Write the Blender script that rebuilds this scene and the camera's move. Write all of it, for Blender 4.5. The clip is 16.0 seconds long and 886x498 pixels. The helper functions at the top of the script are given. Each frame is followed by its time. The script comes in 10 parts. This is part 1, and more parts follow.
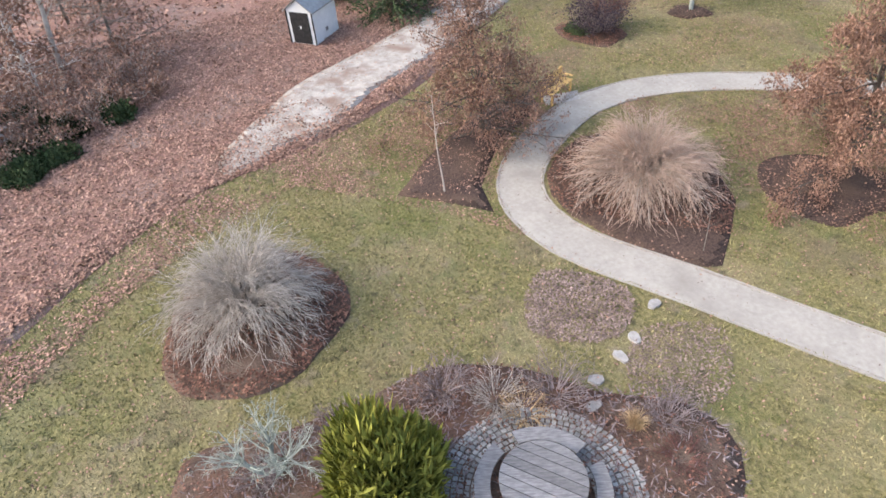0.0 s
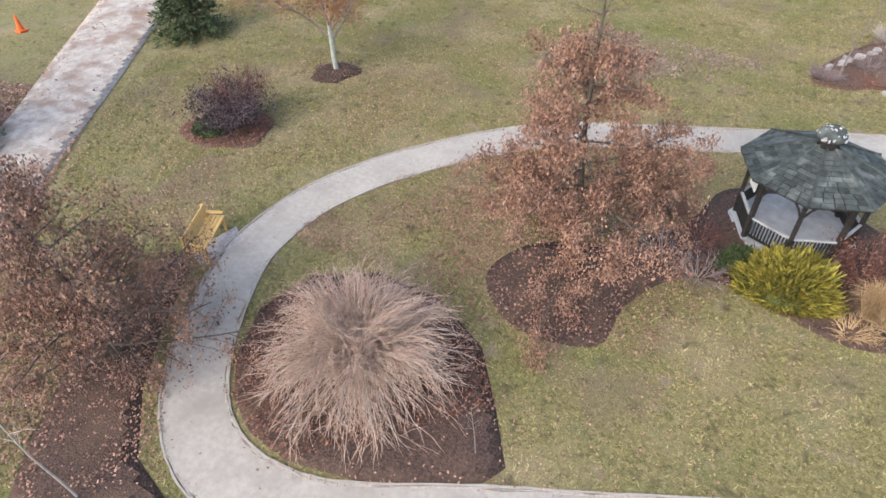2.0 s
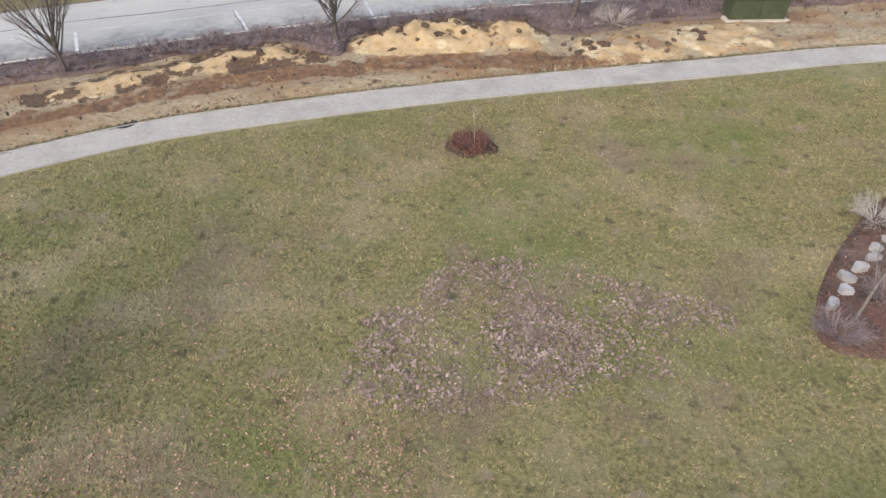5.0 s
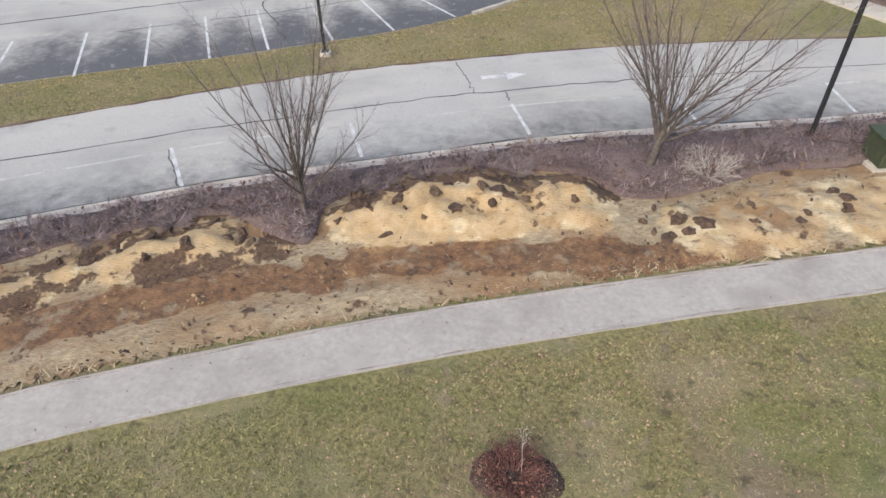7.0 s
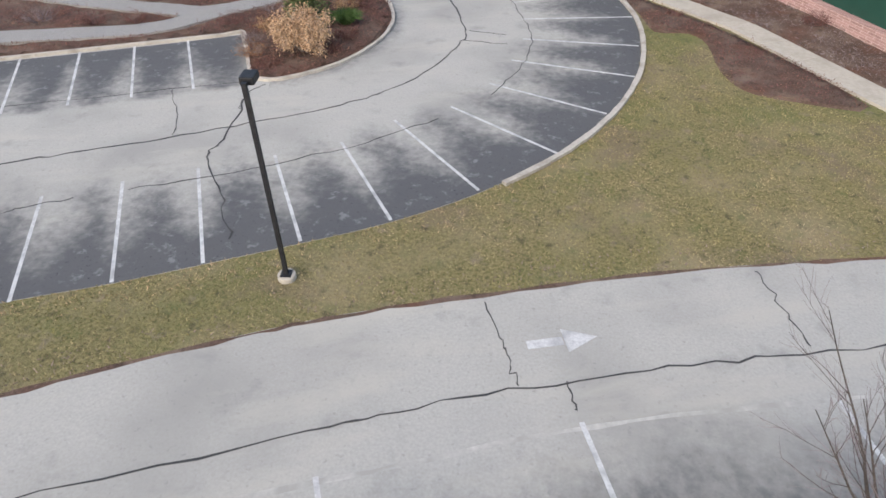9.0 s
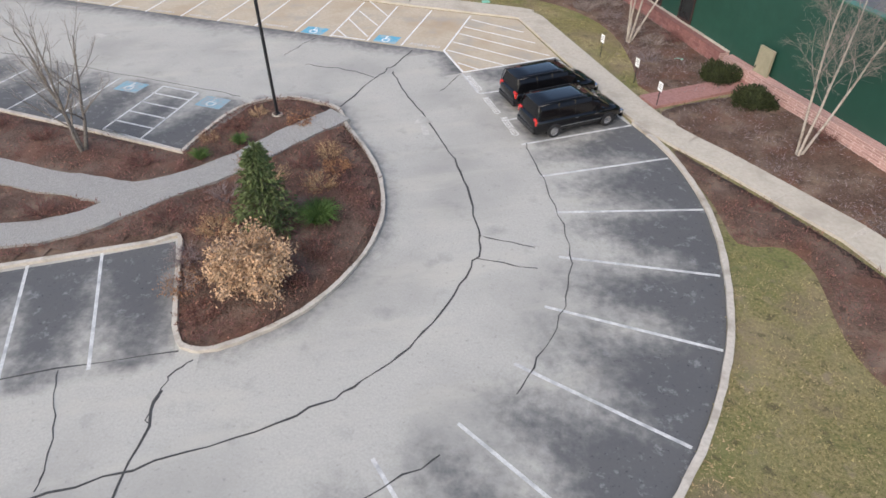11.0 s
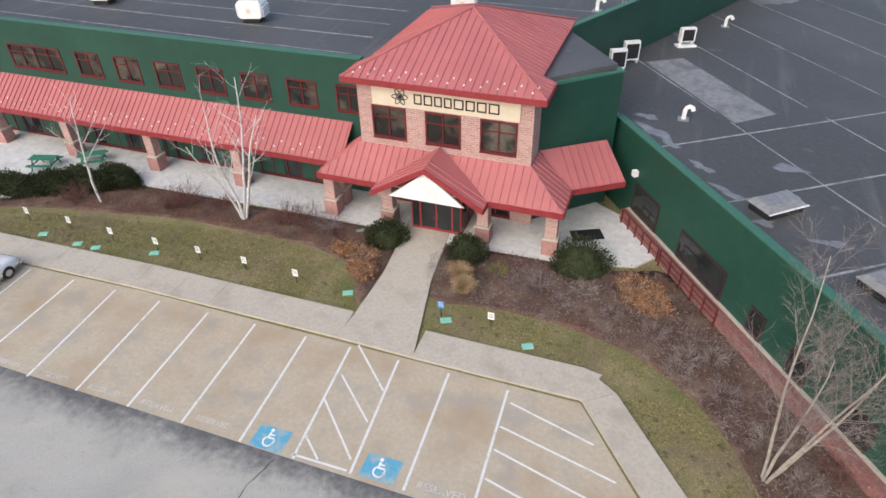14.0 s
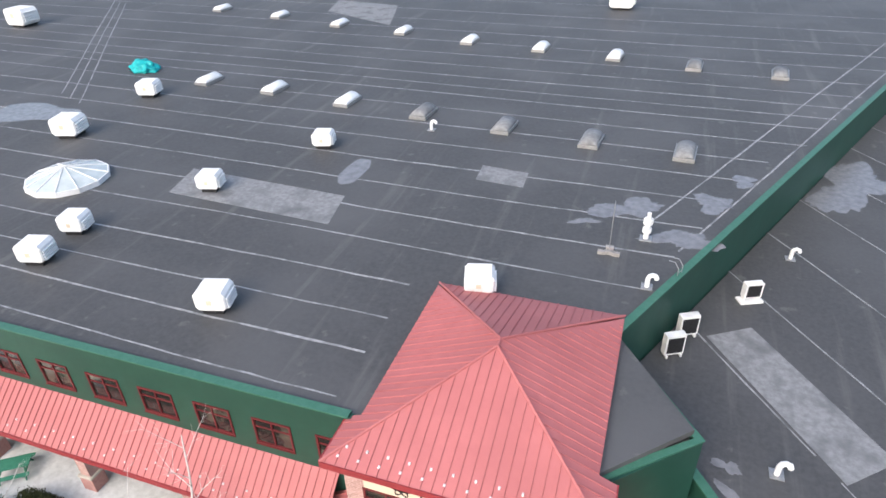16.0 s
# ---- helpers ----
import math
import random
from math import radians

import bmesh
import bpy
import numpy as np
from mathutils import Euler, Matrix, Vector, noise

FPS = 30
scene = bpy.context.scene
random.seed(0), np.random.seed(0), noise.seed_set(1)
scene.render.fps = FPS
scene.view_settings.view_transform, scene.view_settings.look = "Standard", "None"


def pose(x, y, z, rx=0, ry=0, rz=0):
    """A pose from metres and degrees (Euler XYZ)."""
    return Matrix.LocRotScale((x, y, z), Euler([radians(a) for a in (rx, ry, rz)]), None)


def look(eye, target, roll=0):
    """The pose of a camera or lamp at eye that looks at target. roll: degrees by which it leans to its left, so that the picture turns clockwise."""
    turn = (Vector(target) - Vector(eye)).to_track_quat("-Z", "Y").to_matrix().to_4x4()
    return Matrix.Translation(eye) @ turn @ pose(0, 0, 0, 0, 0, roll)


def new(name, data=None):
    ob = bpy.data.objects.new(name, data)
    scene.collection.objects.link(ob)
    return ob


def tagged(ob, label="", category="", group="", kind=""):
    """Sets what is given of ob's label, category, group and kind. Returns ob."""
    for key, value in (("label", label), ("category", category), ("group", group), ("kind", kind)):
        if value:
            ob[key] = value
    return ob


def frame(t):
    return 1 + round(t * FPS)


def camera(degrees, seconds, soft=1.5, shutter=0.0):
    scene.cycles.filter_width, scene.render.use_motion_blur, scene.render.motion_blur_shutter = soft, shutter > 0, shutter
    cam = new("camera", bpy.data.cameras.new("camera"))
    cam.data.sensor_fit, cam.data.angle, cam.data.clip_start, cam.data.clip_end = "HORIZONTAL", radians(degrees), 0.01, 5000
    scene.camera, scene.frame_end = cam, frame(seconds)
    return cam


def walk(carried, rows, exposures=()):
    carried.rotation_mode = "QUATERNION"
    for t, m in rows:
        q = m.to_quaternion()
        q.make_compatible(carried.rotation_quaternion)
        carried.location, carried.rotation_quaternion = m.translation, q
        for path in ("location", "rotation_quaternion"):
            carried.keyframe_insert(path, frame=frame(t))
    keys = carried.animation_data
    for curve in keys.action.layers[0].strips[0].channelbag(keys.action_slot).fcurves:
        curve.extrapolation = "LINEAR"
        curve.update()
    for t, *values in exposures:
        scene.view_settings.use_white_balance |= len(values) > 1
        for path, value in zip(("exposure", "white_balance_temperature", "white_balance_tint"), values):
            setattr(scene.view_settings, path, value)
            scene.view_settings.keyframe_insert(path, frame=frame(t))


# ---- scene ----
cam = camera(70.3, 16.0, soft=1.6)
PATH = [
    (0, (6.82, 9.062, 11.52), (0.103, 12.541, 4.98), -4.5),
    (0.5, (5.391, 10.073, 11.53), (-0.516, 14.687, 4.909), -3.6),
    (1, (4.028, 11.353, 11.587), (-0.903, 16.917, 4.9), -2.5),
    (1.5, (2.886, 12.962, 11.547), (-1.327, 19.058, 4.833), -2.0),
    (2, (1.759, 14.957, 11.476), (-1.848, 21.419, 4.751), -1.6),
    (2.5, (0.733, 17.171, 11.398), (-2.248, 23.948, 4.675), -1.2),
    (3, (-0.168, 19.569, 11.307), (-2.528, 26.581, 4.58), -0.8),
    (3.5, (-0.947, 22.092, 11.223), (-2.788, 29.265, 4.503), -0.3),
    (4, (-1.651, 24.65, 11.081), (-3.19, 31.913, 4.382), 0.1),
    (4.2, (-1.857, 25.669, 11.017), (-3.39, 32.956, 4.342), -0.0),
    (6.3, (-4.278, 36.549, 10.5), (-6.046, 44.013, 4.084), -1.1),
    (6.5, (-4.54, 37.692, 10.572), (-6.324, 45.142, 4.145), -1.2),
    (7, (-5.258, 40.505, 10.685), (-7.053, 47.984, 4.294), -1.2),
    (7.5, (-6.052, 43.479, 10.85), (-7.873, 50.982, 4.495), -1.1),
    (8, (-6.861, 46.53, 11.073), (-8.695, 54.042, 4.733), -1.1),
    (8.5, (-7.809, 49.648, 11.523), (-9.599, 57.137, 5.142), -0.7),
    (9, (-8.752, 52.877, 12.07), (-10.486, 60.318, 5.618), -0.4),
    (9.2, (-9.128, 54.127, 12.188), (-10.836, 61.59, 5.754), -0.1),
    (11.3, (-12.134, 67.803, 15.354), (-13.999, 75.204, 8.893), -0.4),
    (11.5, (-12.547, 69.216, 15.735), (-14.417, 76.63, 9.291), -0.4),
    (12, (-13.64, 72.801, 16.736), (-15.499, 80.258, 10.338), -0.2),
    (12.5, (-14.624, 76.417, 17.707), (-16.529, 83.933, 11.391), -0.4),
    (13, (-15.614, 80.154, 18.845), (-17.569, 87.704, 12.585), -0.9),
    (13.5, (-16.654, 83.886, 19.975), (-18.634, 91.526, 13.835), -0.9),
    (14, (-17.645, 87.591, 21.038), (-19.689, 95.354, 15.075), -1.2),
    (14.5, (-18.869, 91.53, 22.898), (-20.904, 99.344, 16.999), -0.9),
    (15, (-19.961, 95.648, 24.853), (-22.026, 103.528, 19.053), -1.1),
    (15.5, (-20.914, 99.555, 27.111), (-23.018, 107.496, 21.409), -1.4),
    (16, (-21.921, 103.026, 28.671), (-24.061, 111.17, 23.277), -1.8),
]
walk(cam, [(t, look(eye, target, roll)) for t, eye, target, roll in PATH], exposures=[(0.0, 0.43), (2.0, 0.33), (3.0, 0.37), (4.0, 0.18), (6.5, -0.06), (8.0, -0.05), (9.0, -0.2), (12.0, -0.22), (14.0, -0.33), (15.2, -0.05), (16.0, 0.1)])

# ---- light: an overcast winter day ----
world = bpy.data.worlds.new("overcast_sky")
scene.world = world
world.use_nodes = True
wt = world.node_tree
sky = wt.nodes.new("ShaderNodeTexSky")
sky.sky_type = "NISHITA"
sky.sun_disc = False
sky.sun_elevation = radians(38)
sky.sun_rotation = radians(200)
sky.air_density, sky.dust_density, sky.ozone_density = 1.0, 3.0, 1.0
wt.links.new(sky.outputs["Color"], wt.nodes["Background"].inputs["Color"])
wt.nodes["Background"].inputs["Strength"].default_value = 0.30
sun = new("sun", bpy.data.lights.new("sun", "SUN"))
sun.data.energy, sun.data.angle, sun.data.color = 1.3, radians(60), (1.0, 0.97, 0.93)
sun.matrix_basis = pose(0, 0, 60, 42, 0, -20)

# ---- materials ----


def rgb(c):
    return (c[0], c[1], c[2], 1.0)


def mat(name, c1, c2, scale=6.0, rough=0.85, bump=0.2, c3=None, scale3=0.35, cut=(0.45, 0.65), metal=0.0, rnd=0.0, island=False,
        stretch=(1, 1, 1), turn=0.0, bscale=None, spec=0.3, detail=6.0, alpha=None):
    """A procedural surface: fine grain c1 to c2, broad patches of c3, a fine relief, and a brightness that varies from piece to piece."""
    m = bpy.data.materials.new(name)
    m.use_nodes = True
    nt = m.node_tree
    N, L = nt.nodes, nt.links
    bsdf = N["Principled BSDF"]
    geo = N.new("ShaderNodeNewGeometry")
    rot = N.new("ShaderNodeMapping")
    rot.inputs["Rotation"].default_value = (0, 0, radians(turn))
    L.new(geo.outputs["Position"], rot.inputs["Vector"])
    mp = N.new("ShaderNodeMapping")
    mp.inputs["Scale"].default_value = stretch
    L.new(rot.outputs[0], mp.inputs["Vector"])
    n1 = N.new("ShaderNodeTexNoise")
    n1.inputs["Scale"].default_value, n1.inputs["Detail"].default_value, n1.inputs["Roughness"].default_value = scale, detail, 0.65
    L.new(mp.outputs[0], n1.inputs["Vector"])
    r1 = N.new("ShaderNodeValToRGB")
    r1.color_ramp.elements[0].position, r1.color_ramp.elements[1].position = 0.32, 0.68
    r1.color_ramp.elements[0].color, r1.color_ramp.elements[1].color = rgb(c1), rgb(c2)
    L.new(n1.outputs["Fac"], r1.inputs["Fac"])
    col = r1.outputs["Color"]
    if c3 is not None:
        n2 = N.new("ShaderNodeTexNoise")
        n2.inputs["Scale"].default_value, n2.inputs["Detail"].default_value = scale3, 5.0
        L.new(mp.outputs[0], n2.inputs["Vector"])
        r2 = N.new("ShaderNodeValToRGB")
        r2.color_ramp.elements[0].position, r2.color_ramp.elements[1].position = cut
        L.new(n2.outputs["Fac"], r2.inputs["Fac"])
        mx = N.new("ShaderNodeMixRGB")
        L.new(r2.outputs["Color"], mx.inputs["Fac"])
        L.new(col, mx.inputs["Color1"])
        mx.inputs["Color2"].default_value = rgb(c3)
        col = mx.outputs["Color"]
    if rnd:
        src = geo.outputs["Random Per Island"] if island else N.new("ShaderNodeObjectInfo").outputs["Random"]
        mr = N.new("ShaderNodeMapRange")
        mr.inputs["To Min"].default_value, mr.inputs["To Max"].default_value = 1 - rnd, 1 + rnd
        L.new(src, mr.inputs["Value"])
        hs = N.new("ShaderNodeHueSaturation")
        L.new(mr.outputs[0], hs.inputs["Value"])
        L.new(col, hs.inputs["Color"])
        col = hs.outputs["Color"]
    L.new(col, bsdf.inputs["Base Color"])
    bsdf.inputs["Roughness"].default_value = rough
    bsdf.inputs["Metallic"].default_value = metal
    bsdf.inputs["Specular IOR Level"].default_value = spec
    if bump:
        n3 = N.new("ShaderNodeTexNoise")
        n3.inputs["Scale"].default_value, n3.inputs["Detail"].default_value = bscale or scale * 4, 4.0
        L.new(mp.outputs[0], n3.inputs["Vector"])
        b = N.new("ShaderNodeBump")
        b.inputs["Strength"].default_value, b.inputs["Distance"].default_value = bump, 0.03
        L.new(n3.outputs["Fac"], b.inputs["Height"])
        L.new(b.outputs["Normal"], bsdf.inputs["Normal"])
    return m


def mix_noise(m, c, scale, cut, stretch=(1, 1, 1), turn=0.0, fac=1.0):
    """Lays one more layer of irregular patches of colour c over the base colour of m."""
    nt = m.node_tree
    N, L = nt.nodes, nt.links
    bsdf = N["Principled BSDF"]
    old = bsdf.inputs["Base Color"].links[0].from_socket
    geo = N.new("ShaderNodeNewGeometry")
    rot = N.new("ShaderNodeMapping")
    rot.inputs["Rotation"].default_value = (0, 0, radians(turn))
    L.new(geo.outputs["Position"], rot.inputs["Vector"])
    mp = N.new("ShaderNodeMapping")
    mp.inputs["Scale"].default_value = stretch
    L.new(rot.outputs[0], mp.inputs["Vector"])
    n = N.new("ShaderNodeTexNoise")
    n.inputs["Scale"].default_value, n.inputs["Detail"].default_value, n.inputs["Roughness"].default_value = scale, 6.0, 0.6
    L.new(mp.outputs[0], n.inputs["Vector"])
    r = N.new("ShaderNodeValToRGB")
    r.color_ramp.elements[0].position, r.color_ramp.elements[1].position = cut
    r.color_ramp.elements[1].color = (fac, fac, fac, 1)
    L.new(n.outputs["Fac"], r.inputs["Fac"])
    mx = N.new("ShaderNodeMixRGB")
    L.new(r.outputs["Color"], mx.inputs["Fac"])
    L.new(old, mx.inputs["Color1"])
    mx.inputs["Color2"].default_value = rgb(c)
    L.new(mx.outputs["Color"], bsdf.inputs["Base Color"])
    return m


M_GRASS = mat("lawn", (0.095, 0.09, 0.034), (0.31, 0.262, 0.122), 9, 0.95, 1.0, (0.31, 0.255, 0.15), 0.45, (0.48, 0.76), bscale=24)
M_BLADE = mat("grass_blades", (0.13, 0.128, 0.045), (0.36, 0.305, 0.14), 2.5, 0.9, 0, (0.38, 0.31, 0.185), 0.45, (0.48, 0.76), rnd=0.45, island=True)
for m_, k_ in ((M_GRASS, 1.0), (M_BLADE, 1.25)):
    mix_noise(m_, (0.115 * k_, 0.142 * k_, 0.038 * k_), 0.16, (0.50, 0.64), fac=0.5)
    mix_noise(m_, (0.09 * k_, 0.112 * k_, 0.032 * k_), 0.9, (0.54, 0.68), fac=0.5)
    mix_noise(m_, (0.19 * k_, 0.142 * k_, 0.10 * k_), 0.33, (0.54, 0.66), fac=0.6)
    mix_noise(m_, (0.07 * k_, 0.062 * k_, 0.035 * k_), 2.4, (0.56, 0.68), fac=0.7)
    mix_noise(m_, (0.27 * k_, 0.215 * k_, 0.16 * k_), 1.3, (0.58, 0.70), fac=0.6)
M_BLADEDRY = mat("dry_grass_blades", (0.16, 0.14, 0.05), (0.37, 0.30, 0.145), 2.5, 0.9, 0, (0.34, 0.26, 0.15), 0.3, (0.44, 0.66), rnd=0.45, island=True)
mix_noise(M_BLADEDRY, (0.14, 0.155, 0.045), 0.25, (0.52, 0.66), fac=0.5)
M_PATH = mat("stone_dust_path", (0.33, 0.302, 0.266), (0.42, 0.388, 0.343), 7, 0.95, 0.25, (0.28, 0.252, 0.22), 0.8, (0.48, 0.78), bscale=60)
mix_noise(M_PATH, (0.22, 0.19, 0.16), 2.2, (0.62, 0.74), fac=0.6)
mix_noise(M_PATH, (0.48, 0.445, 0.395), 0.5, (0.5, 0.7), fac=0.5)
M_ASPH = mat("worn_asphalt", (0.375, 0.362, 0.327), (0.455, 0.44, 0.398), 14, 0.9, 0.15, (0.31, 0.30, 0.275), 0.22, (0.45, 0.75), bscale=90)
mix_noise(M_ASPH, (0.47, 0.445, 0.385), 0.5, (0.52, 0.68), (0.35, 1.4, 1), -25, 0.6)
mix_noise(M_ASPH, (0.23, 0.224, 0.21), 0.8, (0.58, 0.78), fac=0.6)
mix_noise(M_ASPH, (0.19, 0.185, 0.175), 6.0, (0.60, 0.74), fac=0.45)


def worn_asphalt(m):
    """Dark greasy stains and chalky spots over the asphalt, as strong as the surface's own wear value says."""
    N, L = m.node_tree.nodes, m.node_tree.links
    bsdf = N["Principled BSDF"]
    geo = N.new("ShaderNodeNewGeometry")
    att = N.new("ShaderNodeAttribute")
    att.attribute_name = "wear"

    def grain(scale, rough=0.6):
        n = N.new("ShaderNodeTexNoise")
        n.inputs["Scale"].default_value, n.inputs["Detail"].default_value, n.inputs["Roughness"].default_value = scale, 5.0, rough
        L.new(geo.outputs["Position"], n.inputs["Vector"])
        return n.outputs["Fac"]

    def calc(op, a, b):
        n = N.new("ShaderNodeMath")
        n.operation = op
        for i, v in enumerate((a, b)):
            if isinstance(v, (int, float)):
                n.inputs[i].default_value = v
            else:
                L.new(v, n.inputs[i])
        return n.outputs[0]

    def over(fac, c, old):
        mx = N.new("ShaderNodeMixRGB")
        L.new(fac, mx.inputs["Fac"])
        L.new(old, mx.inputs["Color1"])
        mx.inputs["Color2"].default_value = rgb(c)
        return mx.outputs["Color"]

    def ramp(v, lo, hi, top):
        n = N.new("ShaderNodeMapRange")
        n.interpolation_type = "SMOOTHSTEP"
        n.inputs["From Min"].default_value, n.inputs["From Max"].default_value, n.inputs["To Max"].default_value = lo, hi, top
        L.new(v, n.inputs["Value"])
        return n.outputs[0]

    wear = att.outputs["Fac"]
    blot = calc("ADD", calc("MULTIPLY", calc("SUBTRACT", grain(0.4), 0.5), 0.7), calc("MULTIPLY", calc("SUBTRACT", grain(2.6), 0.5), 0.65))
    mask = ramp(calc("ADD", wear, calc("MULTIPLY", blot, calc("MINIMUM", calc("MULTIPLY", wear, 2.5), 1.0))), 0.10, 0.85, 0.90)
    col = bsdf.inputs["Base Color"].links[0].from_socket
    col = over(mask, (0.072, 0.074, 0.08), col)
    chalk = calc("MULTIPLY", ramp(grain(1.9, 0.75), 0.55, 0.68, 0.5), ramp(wear, 0.35, 0.8, 1.0))
    col = over(chalk, (0.30, 0.30, 0.30), col)
    pits = calc("MULTIPLY", ramp(grain(9.0, 0.7), 0.60, 0.68, 0.8), ramp(wear, 0.55, 0.9, 1.0))
    col = over(pits, (0.03, 0.031, 0.034), col)
    L.new(col, bsdf.inputs["Base Color"])


worn_asphalt(M_ASPH)
M_CONC = mat("tan_concrete", (0.43, 0.365, 0.275), (0.51, 0.44, 0.34), 5, 0.9, 0.1, (0.40, 0.31, 0.21), 0.4, (0.45, 0.75), bscale=70)
mix_noise(M_CONC, (0.36, 0.33, 0.285), 0.55, (0.52, 0.66), fac=0.7)
M_FLOORP = mat("bleached_concrete", (0.50, 0.50, 0.48), (0.66, 0.66, 0.64), 3, 0.9, 0.1, (0.42, 0.41, 0.39), 0.5, (0.55, 0.8), bscale=70)
M_WALK = mat("pale_concrete", (0.43, 0.385, 0.315), (0.52, 0.475, 0.40), 6, 0.9, 0.1, (0.35, 0.305, 0.25), 0.7, (0.5, 0.8), bscale=70)
M_KERB = mat("kerb_stone", (0.42, 0.38, 0.32), (0.56, 0.51, 0.44), 8, 0.9, 0.2, (0.30, 0.26, 0.21), 1.2, (0.5, 0.75))
M_RUST = mat("rust_brown_leaves", (0.22, 0.105, 0.05), (0.42, 0.225, 0.115), 2.0, 0.85, 0, rnd=0.35, island=True)
M_ORANGE = mat("orange_plastic", (0.75, 0.13, 0.03), (0.85, 0.18, 0.05), 5, 0.5, 0.0)
M_VERGE = mat("twiggy_verge_soil", (0.065, 0.045, 0.042), (0.20, 0.145, 0.132), 16, 0.95, 1.0, (0.20, 0.15, 0.13), 0.8, (0.5, 0.75), bscale=25)
M_GHOST = mat("ghost_line_paint", (0.40, 0.385, 0.35), (0.54, 0.525, 0.48), 5, 0.85, 0.05, (0.36, 0.345, 0.31), 1.2, (0.42, 0.6))
M_MULCH = mat("bark_mulch", (0.035, 0.022, 0.018), (0.125, 0.082, 0.065), 16, 0.95, 1.0, (0.13, 0.085, 0.06), 0.8, (0.5, 0.75), bscale=25)
M_BED = mat("leafy_bed_soil", (0.055, 0.034, 0.026), (0.165, 0.105, 0.078), 12, 0.95, 1.0, (0.20, 0.145, 0.11), 0.7, (0.45, 0.7), bscale=22)
mix_noise(M_BED, (0.25, 0.18, 0.125), 0.9, (0.56, 0.68), fac=0.55)
mix_noise(M_BED, (0.15, 0.068, 0.045), 0.5, (0.50, 0.64), fac=0.6)
mix_noise(M_BED, (0.04, 0.026, 0.02), 1.8, (0.56, 0.66), fac=0.6)
M_SOILB = mat("brown_dug_soil", (0.11, 0.062, 0.04), (0.24, 0.14, 0.08), 6, 0.95, 1.0, (0.36, 0.25, 0.13), 0.5, (0.48, 0.64), stretch=(0.6, 1.5, 1), turn=-25, bscale=18)
mix_noise(M_SOILB, (0.33, 0.29, 0.19), 0.7, (0.55, 0.68), (0.6, 1.5, 1), -25, 0.8)
M_SANDBANK = mat("tufted_sandy_ground", (0.20, 0.155, 0.095), (0.42, 0.34, 0.22), 7, 0.95, 1.0, (0.24, 0.15, 0.08), 0.6, (0.44, 0.62), stretch=(0.6, 1.3, 1), turn=-25, bscale=18)


def soil_zone(m, key, c1, c2, scale, edge, gain=1.0, patchy=0.9):
    """Lays soil of its own grain over m where the surface's value key is high, with a ragged border."""
    N, L = m.node_tree.nodes, m.node_tree.links
    bsdf = N["Principled BSDF"]
    old = bsdf.inputs["Base Color"].links[0].from_socket
    geo = N.new("ShaderNodeNewGeometry")
    att = N.new("ShaderNodeAttribute")
    att.attribute_name = key
    tex = []
    for sc in (edge, scale):
        n = N.new("ShaderNodeTexNoise")
        n.inputs["Scale"].default_value, n.inputs["Detail"].default_value, n.inputs["Roughness"].default_value = sc, 6.0, 0.65
        L.new(geo.outputs["Position"], n.inputs["Vector"])
        tex.append(n.outputs["Fac"])
    r = N.new("ShaderNodeValToRGB")
    r.color_ramp.elements[0].position, r.color_ramp.elements[1].position = 0.34, 0.66
    r.color_ramp.elements[0].color, r.color_ramp.elements[1].color = rgb(c1), rgb(c2)
    L.new(tex[1], r.inputs["Fac"])
    k = N.new("ShaderNodeMath")
    k.operation = "MULTIPLY_ADD"
    L.new(tex[0], k.inputs[0])
    k.inputs[1].default_value, k.inputs[2].default_value = patchy * 2, -patchy
    a = N.new("ShaderNodeMath")
    L.new(att.outputs["Fac"], a.inputs[0])
    L.new(k.outputs[0], a.inputs[1])
    mr = N.new("ShaderNodeMapRange")
    mr.inputs["From Min"].default_value, mr.inputs["From Max"].default_value, mr.inputs["To Max"].default_value = 0.42, 0.62, gain
    L.new(a.outputs[0], mr.inputs["Value"])
    mx = N.new("ShaderNodeMixRGB")
    L.new(mr.outputs[0], mx.inputs["Fac"])
    L.new(old, mx.inputs["Color1"])
    L.new(r.outputs["Color"], mx.inputs["Color2"])
    L.new(mx.outputs["Color"], bsdf.inputs["Base Color"])


soil_zone(M_SANDBANK, "brown", (0.085, 0.045, 0.026), (0.24, 0.13, 0.062), 4.0, 1.1, 0.9, 0.8)
soil_zone(M_SANDBANK, "pale", (0.42, 0.315, 0.165), (0.64, 0.53, 0.345), 2.4, 0.9, 0.92, 0.9)
soil_zone(M_SANDBANK, "pale", (0.27, 0.15, 0.055), (0.40, 0.25, 0.11), 3.0, 0.75, 0.5, 1.6)
mix_noise(M_SANDBANK, (0.30, 0.255, 0.175), 1.7, (0.56, 0.66), fac=0.6)
mix_noise(M_SANDBANK, (0.13, 0.085, 0.055), 3.6, (0.60, 0.68), (0.8, 1.5, 1), -25, 0.75)
soil_zone(M_SANDBANK, "turf", (0.045, 0.028, 0.02), (0.13, 0.08, 0.05), 8.0, 1.3, 0.95, 1.9)
M_TURF = mat("dark_turf_clods", (0.045, 0.028, 0.02), (0.14, 0.09, 0.06), 9, 0.95, 1.0, (0.17, 0.12, 0.075), 1.5, (0.5, 0.7), bscale=25)
M_DIRT = mat("pale_dirt_track", (0.31, 0.27, 0.235), (0.53, 0.485, 0.43), 2.6, 0.95, 0.8, (0.27, 0.20, 0.16), 0.7, (0.5, 0.7), bscale=12)
mix_noise(M_DIRT, (0.27, 0.19, 0.145), 0.7, (0.52, 0.64), fac=0.75)
